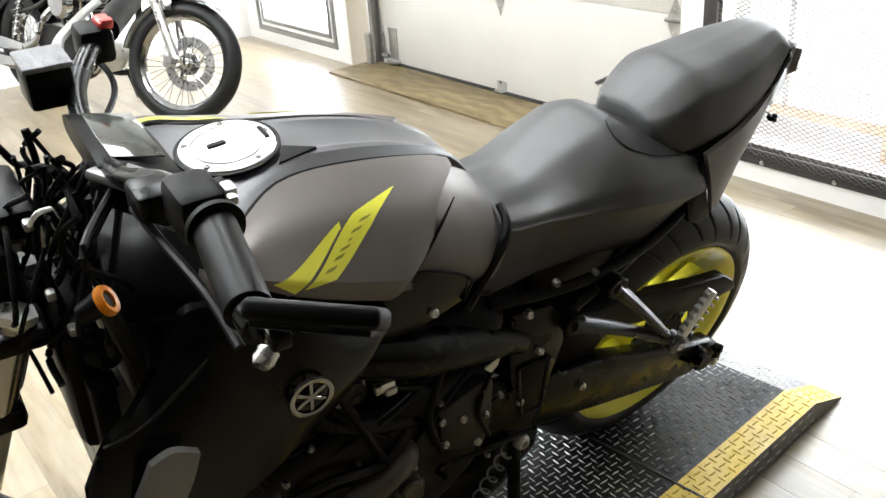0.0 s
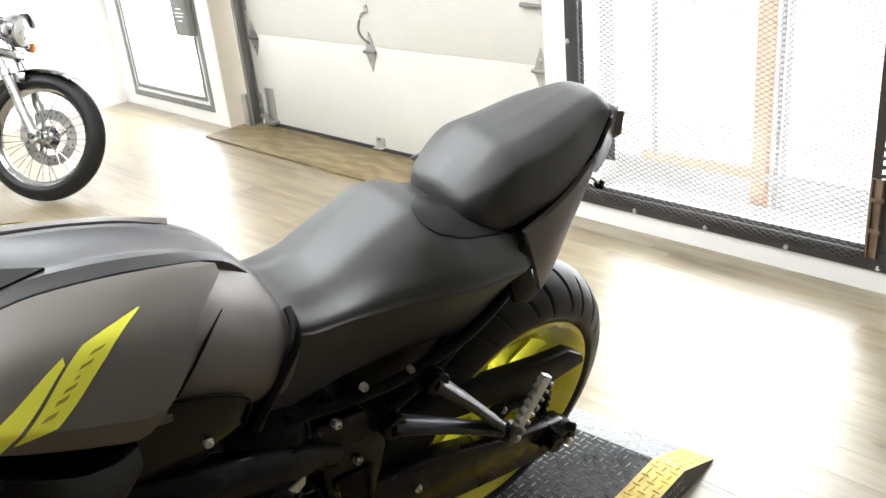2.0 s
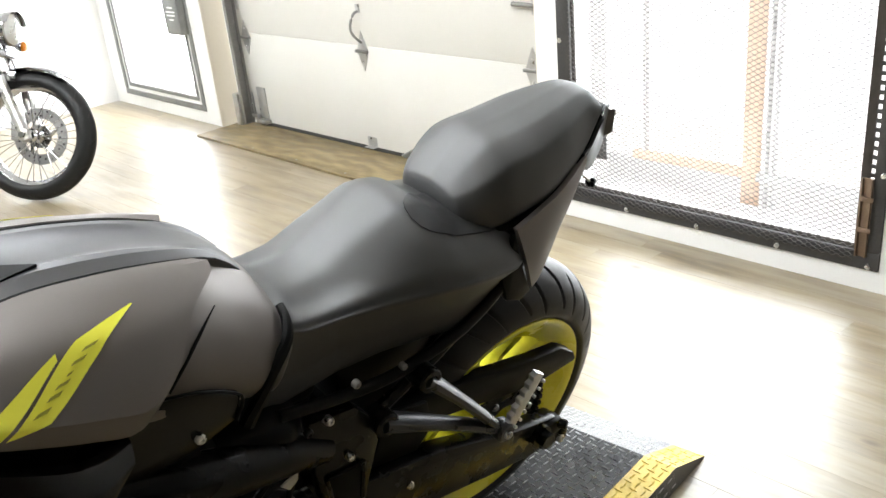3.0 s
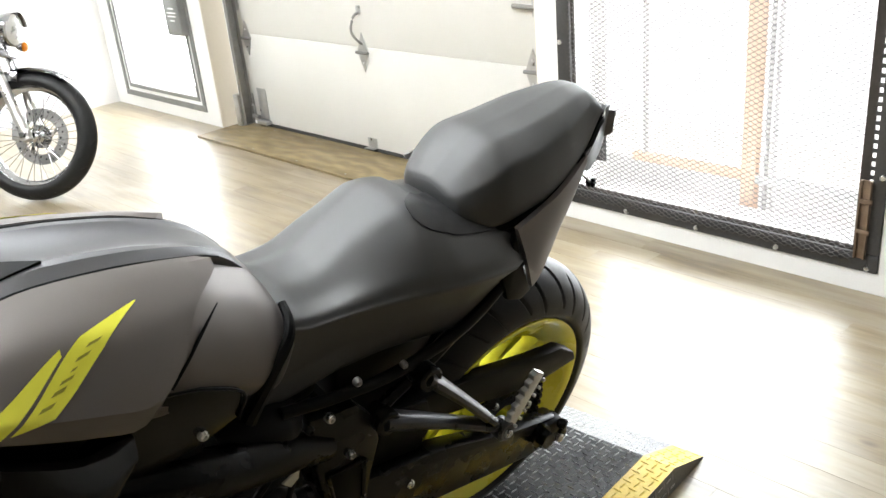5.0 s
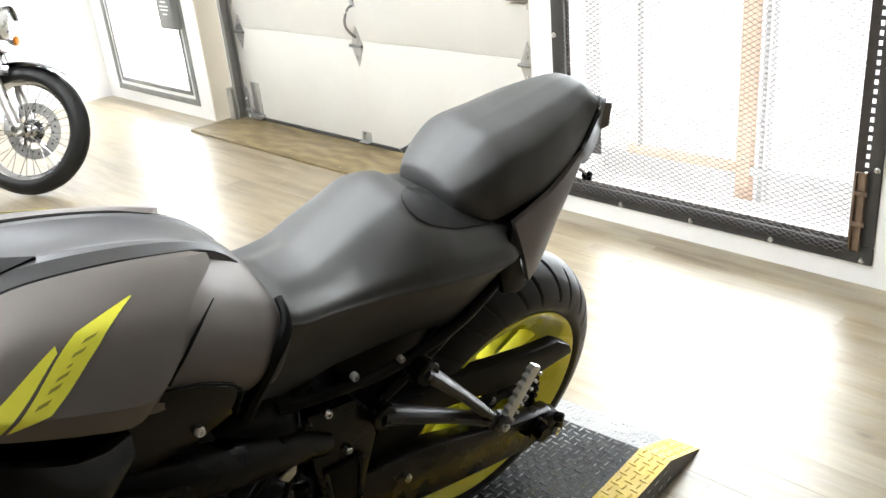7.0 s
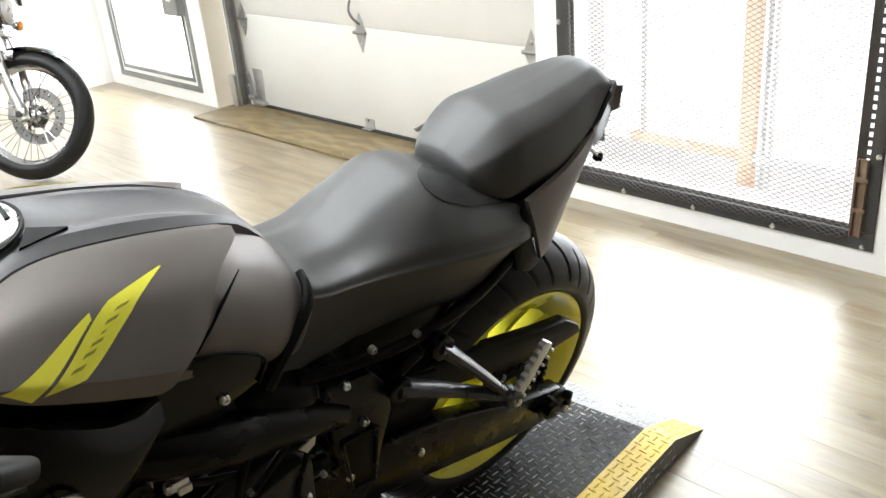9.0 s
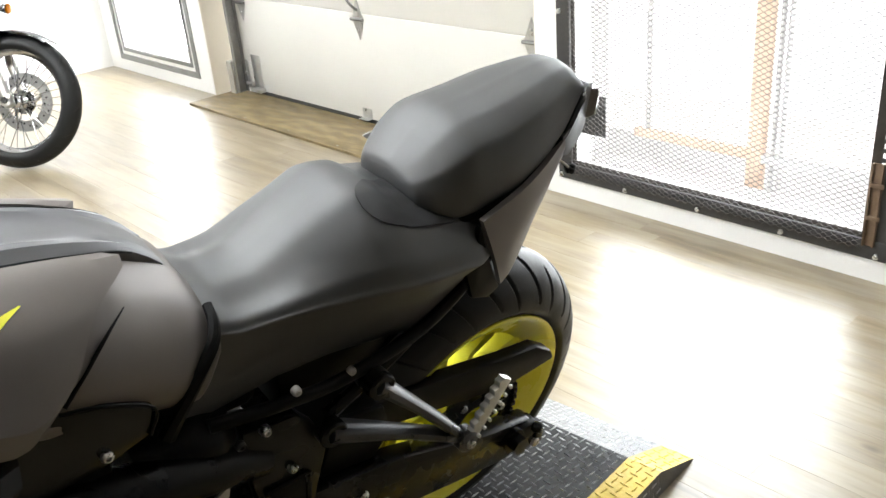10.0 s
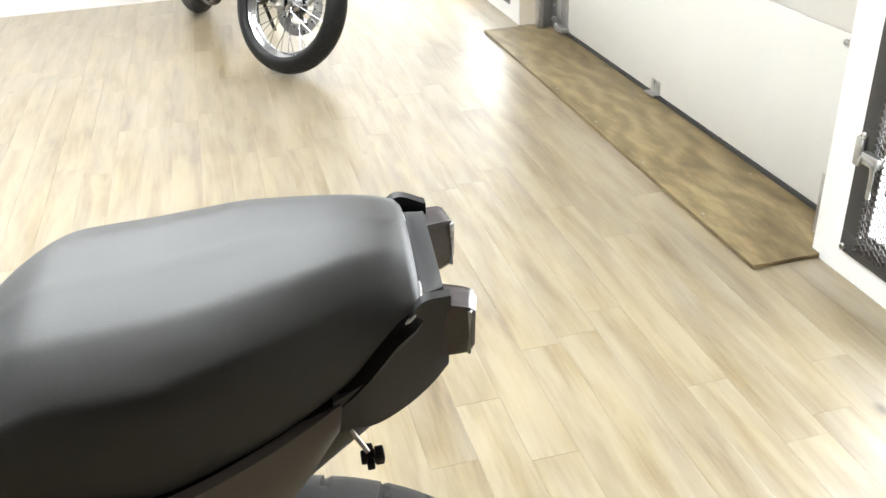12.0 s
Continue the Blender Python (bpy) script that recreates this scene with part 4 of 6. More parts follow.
def bike_seat_tail():
    stations = [
        (-0.472, [(0, 0.79), (0.035, 0.79), (0.068, 0.785), (0.095, 0.765), (0.108, 0.73), (0.115, 0.69), (0.12, 0.655), (0.09, 0.645), (0, 0.645)]),
        (-0.43, [(0, 0.772), (0.035, 0.77), (0.068, 0.759), (0.096, 0.735), (0.110, 0.705), (0.118, 0.68), (0.122, 0.652), (0.09, 0.645), (0, 0.645)]),
        (-0.37, [(0, 0.775), (0.037, 0.772), (0.072, 0.759), (0.104, 0.732), (0.120, 0.702), (0.128, 0.68), (0.128, 0.652), (0.09, 0.645), (0, 0.645)]),
        (-0.3, [(0, 0.815), (0.044, 0.811), (0.086, 0.790), (0.120, 0.750), (0.136, 0.715), (0.14, 0.69), (0.13, 0.652), (0.1, 0.645), (0, 0.645)]),
        (-0.23, [(0, 0.845), (0.052, 0.841), (0.100, 0.816), (0.138, 0.766), (0.152, 0.722), (0.152, 0.69), (0.136, 0.645), (0.1, 0.638), (0, 0.638)]),
        (-0.19, [(0, 0.842), (0.055, 0.837), (0.105, 0.811), (0.144, 0.762), (0.156, 0.716), (0.155, 0.685), (0.140, 0.641), (0.1, 0.635), (0, 0.635)]),
        (-0.155, [(0, 0.818), (0.055, 0.814), (0.107, 0.795), (0.147, 0.754), (0.158, 0.712), (0.155, 0.68), (0.142, 0.638), (0.1, 0.632), (0, 0.632)]),
        (-0.10, [(0, 0.798), (0.055, 0.795), (0.108, 0.781), (0.147, 0.748), (0.154, 0.708), (0.149, 0.682), (0.138, 0.644), (0.09, 0.636), (0, 0.636)]),
        (-0.060, [(0, 0.787), (0.05, 0.785), (0.104, 0.774), (0.140, 0.744), (0.148, 0.706), (0.144, 0.69), (0.126, 0.655), (0.09, 0.65), (0, 0.65)]),
        (-0.004, [(0, 0.785), (0.045, 0.782), (0.08, 0.765), (0.106, 0.742), (0.115, 0.720), (0.112, 0.705), (0.102, 0.68), (0.07, 0.675), (0, 0.675)]),
        (0.022, [(0, 0.768), (0.03, 0.766), (0.052, 0.755), (0.068, 0.742), (0.072, 0.730), (0.07, 0.722), (0.06, 0.70), (0.04, 0.70), (0, 0.70)])]
    stations = [(y, [(x + (.003 if k == 4 else -.012 if k == 5 else -.016 if k == 6 else 0), z - (.005 if k == 6 else 0)) for k, (x, z) in enumerate(q)]) for y, q in stations]   # flanks drawn in below
    seat_st = []
    for y, q in stations:    # a soft crease along the flank, drawn in below it
        c4 = (float(np.interp(y, [-.472, -.43, -.37, -.30, -.23, -.19, -.155, -.10, -.06], [.104, .110, .117, .136, .155, .160, .162, .158, .151])),
              float(np.interp(y, [-.472, -.43, -.37, -.30, -.23, -.19, -.155, -.10, -.06], [.752, .742, .742, .746, .746, .742, .738, .730, .722]))) if y < -.05 else q[4]
        c5 = (min(q[5][0] - .008, c4[0] - .010), q[5][1])
        q3 = (q[2][0] + (c4[0] - q[2][0]) * .62 + .003, q[2][1] + (c4[1] - q[2][1]) * .62 + .006) if y < -.05 else q[3]
        pre = tuple(a + (b - a) * .72 for a, b in zip(q3, c4))
        post = tuple(a + (b - a) * .28 for a, b in zip(c4, c5))
        seat_st.append((y, q[:3] + [q3, pre, c4, post, c5] + q[6:]))
    seat_bm = body(seat_st, 8, 5, 0.25, 0.35)
    for v in seat_bm.verts:    # the flanks reach forward under the tank
        k = min(1.0, max(0.0, (-.385 - v.co.y) / .085))
        low = max(0.0, .745 - v.co.z)
        v.co.y -= k * k * (3 - 2 * k) * low * 0.86
        v.co.x *= 1 + k * min(low, .06) * 2.6
        v.co.z -= k * (0.010 if low > .05 else 0.0)
    seat = part("rider_seat", seat_bm, M_SEAT, bike, "matt black vinyl rider seat", sharp=60)
    # the flap follows the seat's own skin
    prof = [catmull(q[1][:5], 6, False, 0.35) for q in stations]
    skin = [catmull([np.array((prof[i][k][0], stations[i][0], prof[i][k][1])) for i in range(len(stations))], 8, False, 0.35) for k in range(len(prof[0]))]
    skin = np.array(skin)          # across, along, xyz

    def seat_top(x, y):
        col = [(np.interp(y, line[:, 1], line[:, 0]), np.interp(y, line[:, 1], line[:, 2])) for line in skin]
        return float(np.interp(abs(x), [q[0] for q in col], [q[1] for q in col]))

    rows = []
    for i in range(41):
        x = -0.02 + 0.128 * (1 - (1 - i / 40) ** 1.3)
        y0 = float(np.interp(x, [-.02, .0, .02, .04, .055, .075, .090, .100, .105, .108], [-.110, -.146, -.184, -.212, -.2205, -.2225, -.2165, -.206, -.195, -.170]))
        rows.append([Vector((x, y0 + (-0.075 - y0) * j / 14, seat_top(x, y0 + (-0.075 - y0) * j / 14) + 0.003)) for j in range(15)])
    bm = grid_bm(rows)
    bmesh.ops.solidify(bm, geom=bm.faces[:], thickness=0.002)
    part("seat_flap", bm, M_FLAP, seat, "grained vinyl patch under the pillion seat", sharp=60)
    pill = part("pillion_seat", body([
        (-.130, [(0, .832), (.022, .829), (.040, .824), (.046, .814), (.046, .806), (.02, .802), (0, .802)]),
        (-.125, [(0, .842), (.032, .838), (.058, .830), (.068, .818), (.068, .799), (.04, .793), (0, .793)]),
        (-.106, [(0, .860), (.042, .855), (.074, .842), (.088, .820), (.090, .790), (.05, .783), (0, .783)]),
        (-.082, [(0, .880), (.047, .875), (.086, .856), (.101, .824), (.104, .782), (.06, .775), (0, .775)]),
        (-.054, [(0, .897), (.050, .893), (.092, .870), (.108, .830), (.112, .786), (.08, .777), (0, .777)]),
        (-.030, [(0, .904), (.052, .900), (.093, .878), (.109, .836), (.114, .792), (.08, .783), (0, .783)]),
        (.03, [(0, .910), (.052, .905), (.092, .883), (.107, .845), (.112, .802), (.08, .792), (0, .792)]),
        (.10, [(0, .921), (.048, .917), (.082, .896), (.094, .858), (.097, .821), (.07, .813), (0, .813)]),
        (.160, [(0, .930), (.038, .925), (.062, .906), (.075, .878), (.078, .848), (.05, .842), (0, .842)]),
        (.192, [(0, .929), (.030, .925), (.050, .912), (.064, .897), (.068, .881), (.045, .874), (0, .874)]),
        (.209, [(0, .923), (.028, .918), (.044, .910), (.057, .901), (.061, .896), (.04, .890), (0, .890)]),
        (.215, [(0, .913), (.026, .910), (.041, .905), (.051, .899), (.054, .895), (.03, .892), (0, .892)])], 8, 8, 0.40, 0.25), M_SEAT, bike, "matt black vinyl pillion seat", sharp=60)
    edge = [(.112, .03, .797), (.098, .09, .814), (.086, .130, .828), (.077, .166, .851), (.069, .192, .879), (.061, .210, .894), (.032, .2165, .893), (0, .217, .893)]
    part("seat_trim", tube([(x + .001, y + .001, z) for x, y, z in edge[3:]] + [(-x - .001, y + .001, z) for x, y, z in edge[-2:2:-1]], 0.0016, 8, 4), M_GALV, pill, "pale piping line round the pillion seat")
    part("seat_base", tube([(x * .94, y - .004, z - .010) for x, y, z in [(.060, -.120, .798), (.092, -.088, .786), (.110, -.04, .784)] + edge] + [(-x * .94, y - .004, z - .010) for x, y, z in edge[-2::-1] + [(.110, -.04, .784), (.092, -.088, .786), (.060, -.120, .798)]], 0.011, 8, 4), M_BLACK, pill, "black plastic base under the pillion seat")
    for s in (1, -1):
        part("tail_panel", strip([(s * .137, -.056, .784), (s * .130, -.004, .794), (s * .121, .045, .803), (s * .109, .09, .815), (s * .097, .125, .826), (s * .087, .152, .836)],
                                 [(s * .144, -.014, .660), (s * .133, .016, .666), (s * .117, .054, .692), (s * .106, .084, .724), (s * .097, .118, .764), (s * .088, .148, .808)], 0.010, 6, 8, s * 0.004), M_TANK, bike, "bronze-grey tail side panel")
        part("tail_panel_trim", slab([(-.066, .735), (-.056, .776), (-.044, .735), (-.026, .682), (-.012, .652), (-.035, .640), (-.068, .652), (-.082, .700)], s * .129, 0.014, 0.004, curve=lambda y, z, s=s: s * 0.06 * min(.76 - z, .09)), M_BLACK, bike, "black wedge between seat and tail panel")
    part("tail_unit", body([
        (-0.06, [(0, .78), (.07, .78), (.110, .77), (.112, .72), (.06, .68), (0, .68)]),
        (0.06, [(0, .80), (.07, .80), (.104, .795), (.100, .725), (.05, .70), (0, .70)]),
        (0.15, [(0, .835), (.05, .833), (.078, .828), (.076, .772), (.04, .750), (0, .745)]),
        (0.205, [(0, .890), (.040, .888), (.056, .878), (.056, .805), (.03, .785), (0, .78)]),
        (0.233, [(0, .896), (.034, .895), (.047, .888), (.047, .826), (.03, .815), (0, .81)])], 5, 4), M_COWL, bike, "black plastic tail unit")
    for s in (1, -1):
        part("tail_cowl", strip([(s * .088, .146, .840), (s * .080, .172, .850), (s * .072, .194, .874), (s * .064, .213, .901), (s * .056, .236, .898)],
                                [(s * .086, .146, .812), (s * .078, .172, .796), (s * .069, .198, .800), (s * .060, .220, .811), (s * .053, .235, .824)], 0.007, 6, 5), M_COWL, bike, "dark grey tail cowl wing")
        lamp = part("tail_lamp", moved(body([(-.010, [(0, .026), (.009, .026), (.012, .022), (.012, -.022), (.009, -.026), (0, -.026)]), (.010, [(0, .024), (.008, .024), (.011, .020), (.011, -.018), (.008, -.022), (0, -.022)]), (.016, [(0, .018), (.006, .018), (.008, .015), (.008, -.013), (.006, -.016), (0, -.016)])], 4, 4), Matrix.Translation((s * .046, .240, .862)) @ Matrix.Rotation(radians(s * -14), 4, "Z")), M_LENS, bike, "smoked rear lens")
        part("lamp_rim", moved(tube([(-.011, .012, .021), (.011, .012, .021), (.0115, .012, -.020), (-.011, .012, -.020), (-.011, .012, .021)], 0.0016, 8, 1), Matrix.Translation((s * .046, .240, .862)) @ Matrix.Rotation(radians(s * -14), 4, "Z")), M_GALV, lamp, "pale lens rim")
    wire = part("loose_wire", tube([(.070, .150, .800), (.078, .157, .792), (.085, .163, .786), (.090, .167, .781)], 0.0022, 8, 4), M_WIRE, bike, "bare wire under the tail")
    part("wire_connector", join(box(.091, .170, .777, .009, .018, .008, .0015), box(.091, .168, .777, .020, .006, .008, .0015), box(.091, .175, .777, .008, .007, .015, .0015)), M_BLACK, wire, "black plug connectors hanging loose")
    # Pale strip puts in the light caught by the far tail panel.
    part("panel_edge_lit", strip([(-.130, -.081, .813), (-.130, -.026, .823)], [(-.130, -.074, .806), (-.130, -.021, .810)], 0.003, 3, 3), M_GALV, bike, "lit far edge of the tail panel, as a pale strip")


# outline of the tank's side shield: upper, lower, rear and front edge
SH_TOP = ((.172, -.945, .905), (.160, -.913, .919), (.140, -.886, .929), (.113, -.855, .933), (.091, -.819, .936), (.077, -.768, .933), (.070, -.693, .922), (.064, -.621, .906), (.057, -.563, .888))
SH_LOW = ((.193, -.955, .888), (.208, -.911, .891), (.216, -.860, .863), (.214, -.806, .834), (.214, -.765, .816), (.210, -.719, .797), (.202, -.687, .809))
SH_REAR = ((.057, -.563, .888), (.079, -.547, .883), (.133, -.603, .869), (.175, -.643, .833), (.202, -.687, .809))
SH_FRONT = ((.172, -.945, .905), (.184, -.952, .898), (.193, -.955, .888))


@functools.lru_cache(maxsize=None)
def stepped_line(line):
    p = np.array(catmull(line, 10))
    return p, np.r_[0, np.cumsum(np.linalg.norm(np.diff(p, axis=0), axis=1))]


def along(line, s):
    """The point a share s of the way along a smooth line."""
    p, d = stepped_line(line)
    return np.array([np.interp(s * d[-1], d, p[:, k]) for k in range(3)])


def shield_point(u, v):
    """The tank's side shield: u from its front to its rear, v from its top edge down; a chamfer runs along its rear and lower edges."""
    a, b, c, d = along(SH_TOP, u), along(SH_LOW, u), along(SH_FRONT, v), along(SH_REAR, v)
    p = a * (1 - v) + b * v + c * (1 - u) + d * u
    p = p - ((1 - u) * (1 - v) * np.array(SH_TOP[0]) + u * (1 - v) * np.array(SH_TOP[-1]) + (1 - u) * v * np.array(SH_LOW[0]) + u * v * np.array(SH_LOW[-1]))
    out = (0.003 + 0.009 * min(1.0, max(0.0, v - .12) / 0.3)) * min(1.0, (1 - u) / 0.12) * min(1.0, (1 - v) / 0.13) * min(1.0, u / 0.12)
    return p + np.array((out, 0, out * 0.45))


def shield_mesh(s):
    us = [0, .04, .08, .12] + [.12 + .79 * i / 16 for i in range(1, 17)] + [.94, .97, 1.0]
    vs = [0, .03, .08, .16] + [.16 + .71 * i / 9 for i in range(1, 10)] + [.91, .96, 1.0]
    rows = []
    for i in [-1] + list(range(len(us))) + [-2]:
        u = 0.0 if i == -1 else (1.0 if i == -2 else us[i])
        row = []
        for j in [-1] + list(range(len(vs))) + [-2]:
            v = 0.0 if j == -1 else (1.0 if j == -2 else vs[j])
            p = shield_point(u, v)
            if j == -1:
                p = p + np.array((-.004, 0, -.014))
            elif j == -2:
                p = p + np.array((-.030, 0.004, -.014))
            if i == -2:
                p = p + np.array((-.026, -.010, -.010))
            elif i == -1:
                p = p + np.array((-.02, 0, -.01))
            row.append(Vector((p[0] * s, p[1], p[2])))
        rows.append(row)
    return grid_bm(rows)


def decal(a0, a1, b0, b1, s, n=14, k=6, lift=0.0012):
    """A flash on the shield between the edge a0-a1 and the edge b0-b1, each end of (u, v)."""
    rows = []
    for i in range(n + 1):
        t = i / n
        p, q = np.array(a0) * (1 - t) + np.array(a1) * t, np.array(b0) * (1 - t) + np.array(b1) * t
        row = []
        for j in range(k + 1):
            w = shield_point(*(p + (q - p) * j / k)) + np.array((.6, 0, .8)) * lift
            row.append(Vector((w[0] * s, w[1], w[2])))
        rows.append(row)
    bm = grid_bm(rows)
    bmesh.ops.solidify(bm, geom=bm.faces[:], thickness=0.0006 if s > 0 else -0.0006)
    return bm


def bike_tank():
    st = [
        (-0.965, [(0, 0.890), (0.05, 0.888), (0.09, 0.876), (0.12, 0.862), (0.135, 0.850), (0.135, 0.845), (0.1, 0.84), (0, 0.84)]),
        (-0.93, [(0, 0.918), (0.06, 0.916), (0.110, 0.902), (0.150, 0.882), (0.170, 0.864), (0.172, 0.846), (0.1, 0.83), (0, 0.83)]),
        (-0.85, [(0, 0.930), (0.06, 0.927), (0.100, 0.917), (0.156, 0.892), (0.190, 0.866), (0.19, 0.836), (0.1, 0.8), (0, 0.8)]),
        (-0.77, [(0, 0.930), (0.05, 0.928), (0.078, 0.920), (0.142, 0.890), (0.188, 0.853), (0.186, 0.812), (0.1, 0.77), (0, 0.77)]),
        (-0.7, [(0, 0.922), (0.045, 0.919), (0.072, 0.910), (0.130, 0.882), (0.180, 0.838), (0.178, 0.776), (0.1, 0.74), (0, 0.74)]),
        (-0.64, [(0, 0.908), (0.04, 0.905), (0.066, 0.895), (0.122, 0.868), (0.166, 0.825), (0.170, 0.750), (0.1, 0.71), (0, 0.71)]),
        (-0.58, [(0, 0.892), (0.030, 0.890), (0.060, 0.880), (0.108, 0.856), (0.150, 0.812), (0.162, 0.740), (0.1, 0.7), (0, 0.7)]),
        (-0.53, [(0, 0.862), (0.030, 0.859), (0.058, 0.847), (0.102, 0.822), (0.138, 0.780), (0.153, 0.720), (0.09, 0.69), (0, 0.69)]),
        (-0.495, [(0, 0.826), (0.030, 0.824), (0.056, 0.815), (0.098, 0.793), (0.132, 0.756), (0.147, 0.705), (0.08, 0.67), (0, 0.67)]),
        (-0.48, [(0, 0.795), (0.030, 0.796), (0.055, 0.792), (0.092, 0.775), (0.125, 0.742), (0.138, 0.695), (0.08, 0.67), (0, 0.67)])]

    st = [(y + max(0.0, y + .56) * .2, [(x * (.88 if z > .80 and y < -.68 else 1), z - (.012 if .1 < x and z > .80 and y < -.68 else 0)) for x, z in prof]) for y, prof in st]   # drawn in below the shields
    tank_bm = body(st, 8, 6)
    for v in tank_bm.verts:    # the rear lobes are cut away below
        k = min(1.0, max(0.0, (v.co.y + .60) / .08))
        v.co.y -= k * k * (3 - 2 * k) * max(0.0, .745 - v.co.z) * 0.86
    tank = part("fuel_tank", tank_bm, M_TANK, bike, "bronze-grey metallic fuel tank", sharp=60)
    for s in (1, -1):
        part("tank_shield", shield_mesh(s), M_TANK, tank, "bronze-grey side shield of the tank", sharp=18)
    # satin cover along the top: a flat pad round the cap, two ribs with a valley between them behind it
    top = [along(SH_TOP, t) for t in np.linspace(0.06, 1.0, 22)] + [np.array(q) for q in ((.054, -.546, .881), (.051, -.528, .871), (.047, -.508, .853), (.042, -.490, .832))]
    rows = []
    for p in top:
        y, xj, zj = p[1], p[0] - 0.004, p[2] - 0.001
        zc = float(np.interp(y, [-1.0, -.93, -.86, -.80, -.76, -.70, -.64, -.58, -.555, -.530, -.508, -.490], [.900, .929, .942, .945, .942, .933, .919, .899, .889, .874, .855, .834]))
        rib = float(np.interp(y, [-.80, -.755, -.60, -.545], [0, 1, 1, 0]))
        half = [(0, zc - .007 * rib), (.30 * xj, zc - .006 * rib), (.50 * xj, zc - .002 * rib), (.60 * xj, zc - .002 + .003 * rib), (.76 * xj, (zc + zj) / 2 + .003 + .002 * rib), (.92 * xj, zj + .003), (xj, zj), (xj, zj - .018)]
        half = [(min(x, xj), z) for x, z in half]
        rows.append([Vector((-x, y, z)) for x, z in reversed(half[1:])] + [Vector((x, y, z)) for x, z in half])
    part("tank_cover", grid_bm(rows), M_TCOVER, tank, "satin grey cover along the top of the tank", sharp=22)
    for s in (1, -1):
        part("cover_joint", tube([Vector((s * (q[0] - .001), q[1], q[2] - .0015)) for q in top[:-2]], 0.0030, 8, 1, radii=[.003, .003, .003, .001]), M_BLACK, tank, "black joint line")
    # Shade in the notch before the rib, drawn as a black wedge.
    notch = [(.028, -.780, .9480), (.062, -.800, .9455), (.046, -.740, .9440)]
    part("rib_notch_shade", grid_bm([[Vector(q) for q in notch], [Vector((x, y, z - .006)) for x, y, z in notch]], True, True), M_BLACK, tank, "shaded notch before the rib, put in as a black wedge")
    part("yellow_edge", decal((.04, .03), (.40, .03), (.10, .26), (.34, .16), -1), M_DECAL, tank, "acid yellow edge flash", sharp=40)
    for s in (1, -1):
        # Black rod puts in the shadow of the gap between tank and seat.
        part("seat_gap_shade", tube([(s * x, y, z) for x, y, z in ((.150, -.558, .672), (.151, -.538, .704), (.147, -.510, .738), (.136, -.482, .764), (.116, -.468, .780), (.092, -.463, .791))[:6 if s > 0 else 4]], 0.009, 8, 4, radii=[.012, .010, .008, .0065]), M_BLACK, tank, "shadow gap before the seat, put in as a black rod")
        # Crease has no depth here; its shade is a thin black rod.
        part("tank_crease_shade", tube([(s * x, y, z) for x, y, z in ((.122, -.570, .8555), (.138, -.591, .8485), (.151, -.610, .8395), (.164, -.633, .8245), (.171, -.649, .8135), (.178, -.664, .8035))], 0.0026, 8, 3, radii=[.0008, .0024, .0026, .0026]), M_BLACK, tank, "crease shade behind the side shield, as a black rod")
    # filler cap with ring and screws
    cm = pose(0.0, -0.842, 0.9455, 5, 0, 0)
    cap = part("fuel_cap", moved(lathe([(0.0005, 0.0), (0.060, 0.0), (0.063, 0.003), (0.061, 0.0065), (0.048, 0.0075), (0.045, 0.0055), (0.043, 0.0075), (0.020, 0.0085), (0.0005, 0.0088)], (0, 0, 0), 56, "z"), cm), M_CAP, tank, "bright silver fuel filler cap")
    part("cap_ring", moved(lathe([(0.063, 0.0), (0.0675, 0.0), (0.0675, 0.0045), (0.063, 0.0045)], (0, 0, 0), 56, "z"), cm), M_BLACK, cap)
    for a in np.arange(5) * 2 * math.pi / 5 + 0.4:
        part("cap_screw", moved(screw((0.054 * math.cos(a), 0.054 * math.sin(a), 0.0068), (0, 0, 1), 0.0045, 0.002), cm), M_TRACK, cap)
    part("key_slot", moved(box(-0.004, -0.012, 0.0095, 0.008, 0.024, 0.003, 0.001), cm), M_BLACK, cap)
    part("key_flap", moved(box(0.0, 0.050, 0.008, 0.030, 0.006, 0.003, 0.001), cm), M_BLACK, cap)
    # two flashes on each shield, with bars for the lettering
    for s in (1, -1):
        part("yellow_decal", join(decal((.40, .94), (.60, .425), (.533, .85), (.675, .52), s), decal((.60, .425), (.745, .265), (.675, .52), (.75, .27), s)), M_DECAL, tank, "acid yellow flash decal", sharp=40)
        part("yellow_decal", decal((.255, .925), (.545, .475), (.36, .985), (.552, .52), s), M_DECAL, tank, "acid yellow flash decal", sharp=40)
        a, b = np.array((.497, .80)), np.array((.655, .45))
        for k, (t, w, h) in enumerate(((.04, .045, 1.1), (.27, .04, 1.0), (.43, .032, 1.0), (.57, .022, .4), (.74, .034, 1.0), (.93, .034, 1.0))):
            c, ax, e = a + (b - a) * t, (b - a) * w, np.array((-.019, .013)) * h
            part("lettering_bar", decal(c - ax - e, c - ax + e, c + ax - e, c + ax + e, s, 2, 2, 0.0019), M_INK, tank, "dark lettering bar on the decal")
    # plastic side covers below the tank
    for s in (1, -1):
        sc = part("side_cover", slab([(-.700, .806), (-.628, .786), (-.574, .754), (-.583, .716), (-.630, .700), (-.714, .690), (-.790, .715), (-.775, .770)], s * 0.172, 0.014, 0.004), M_GLOSS, bike, "glossy black side cover")
        part("cover_edge", tube([(s * .180, -.672, .800), (s * .180, -.628, .787), (s * .180, -.575, .754), (s * .180, -.584, .717)], 0.0022, 6, 4), M_BLACK, sc)
        part("cover_bolt", screw((s * .180, -.635, .716), (s, 0, 0), 0.0075), M_BOLT, bike)


bike_rear()
bike_seat_tail()
bike_tank()


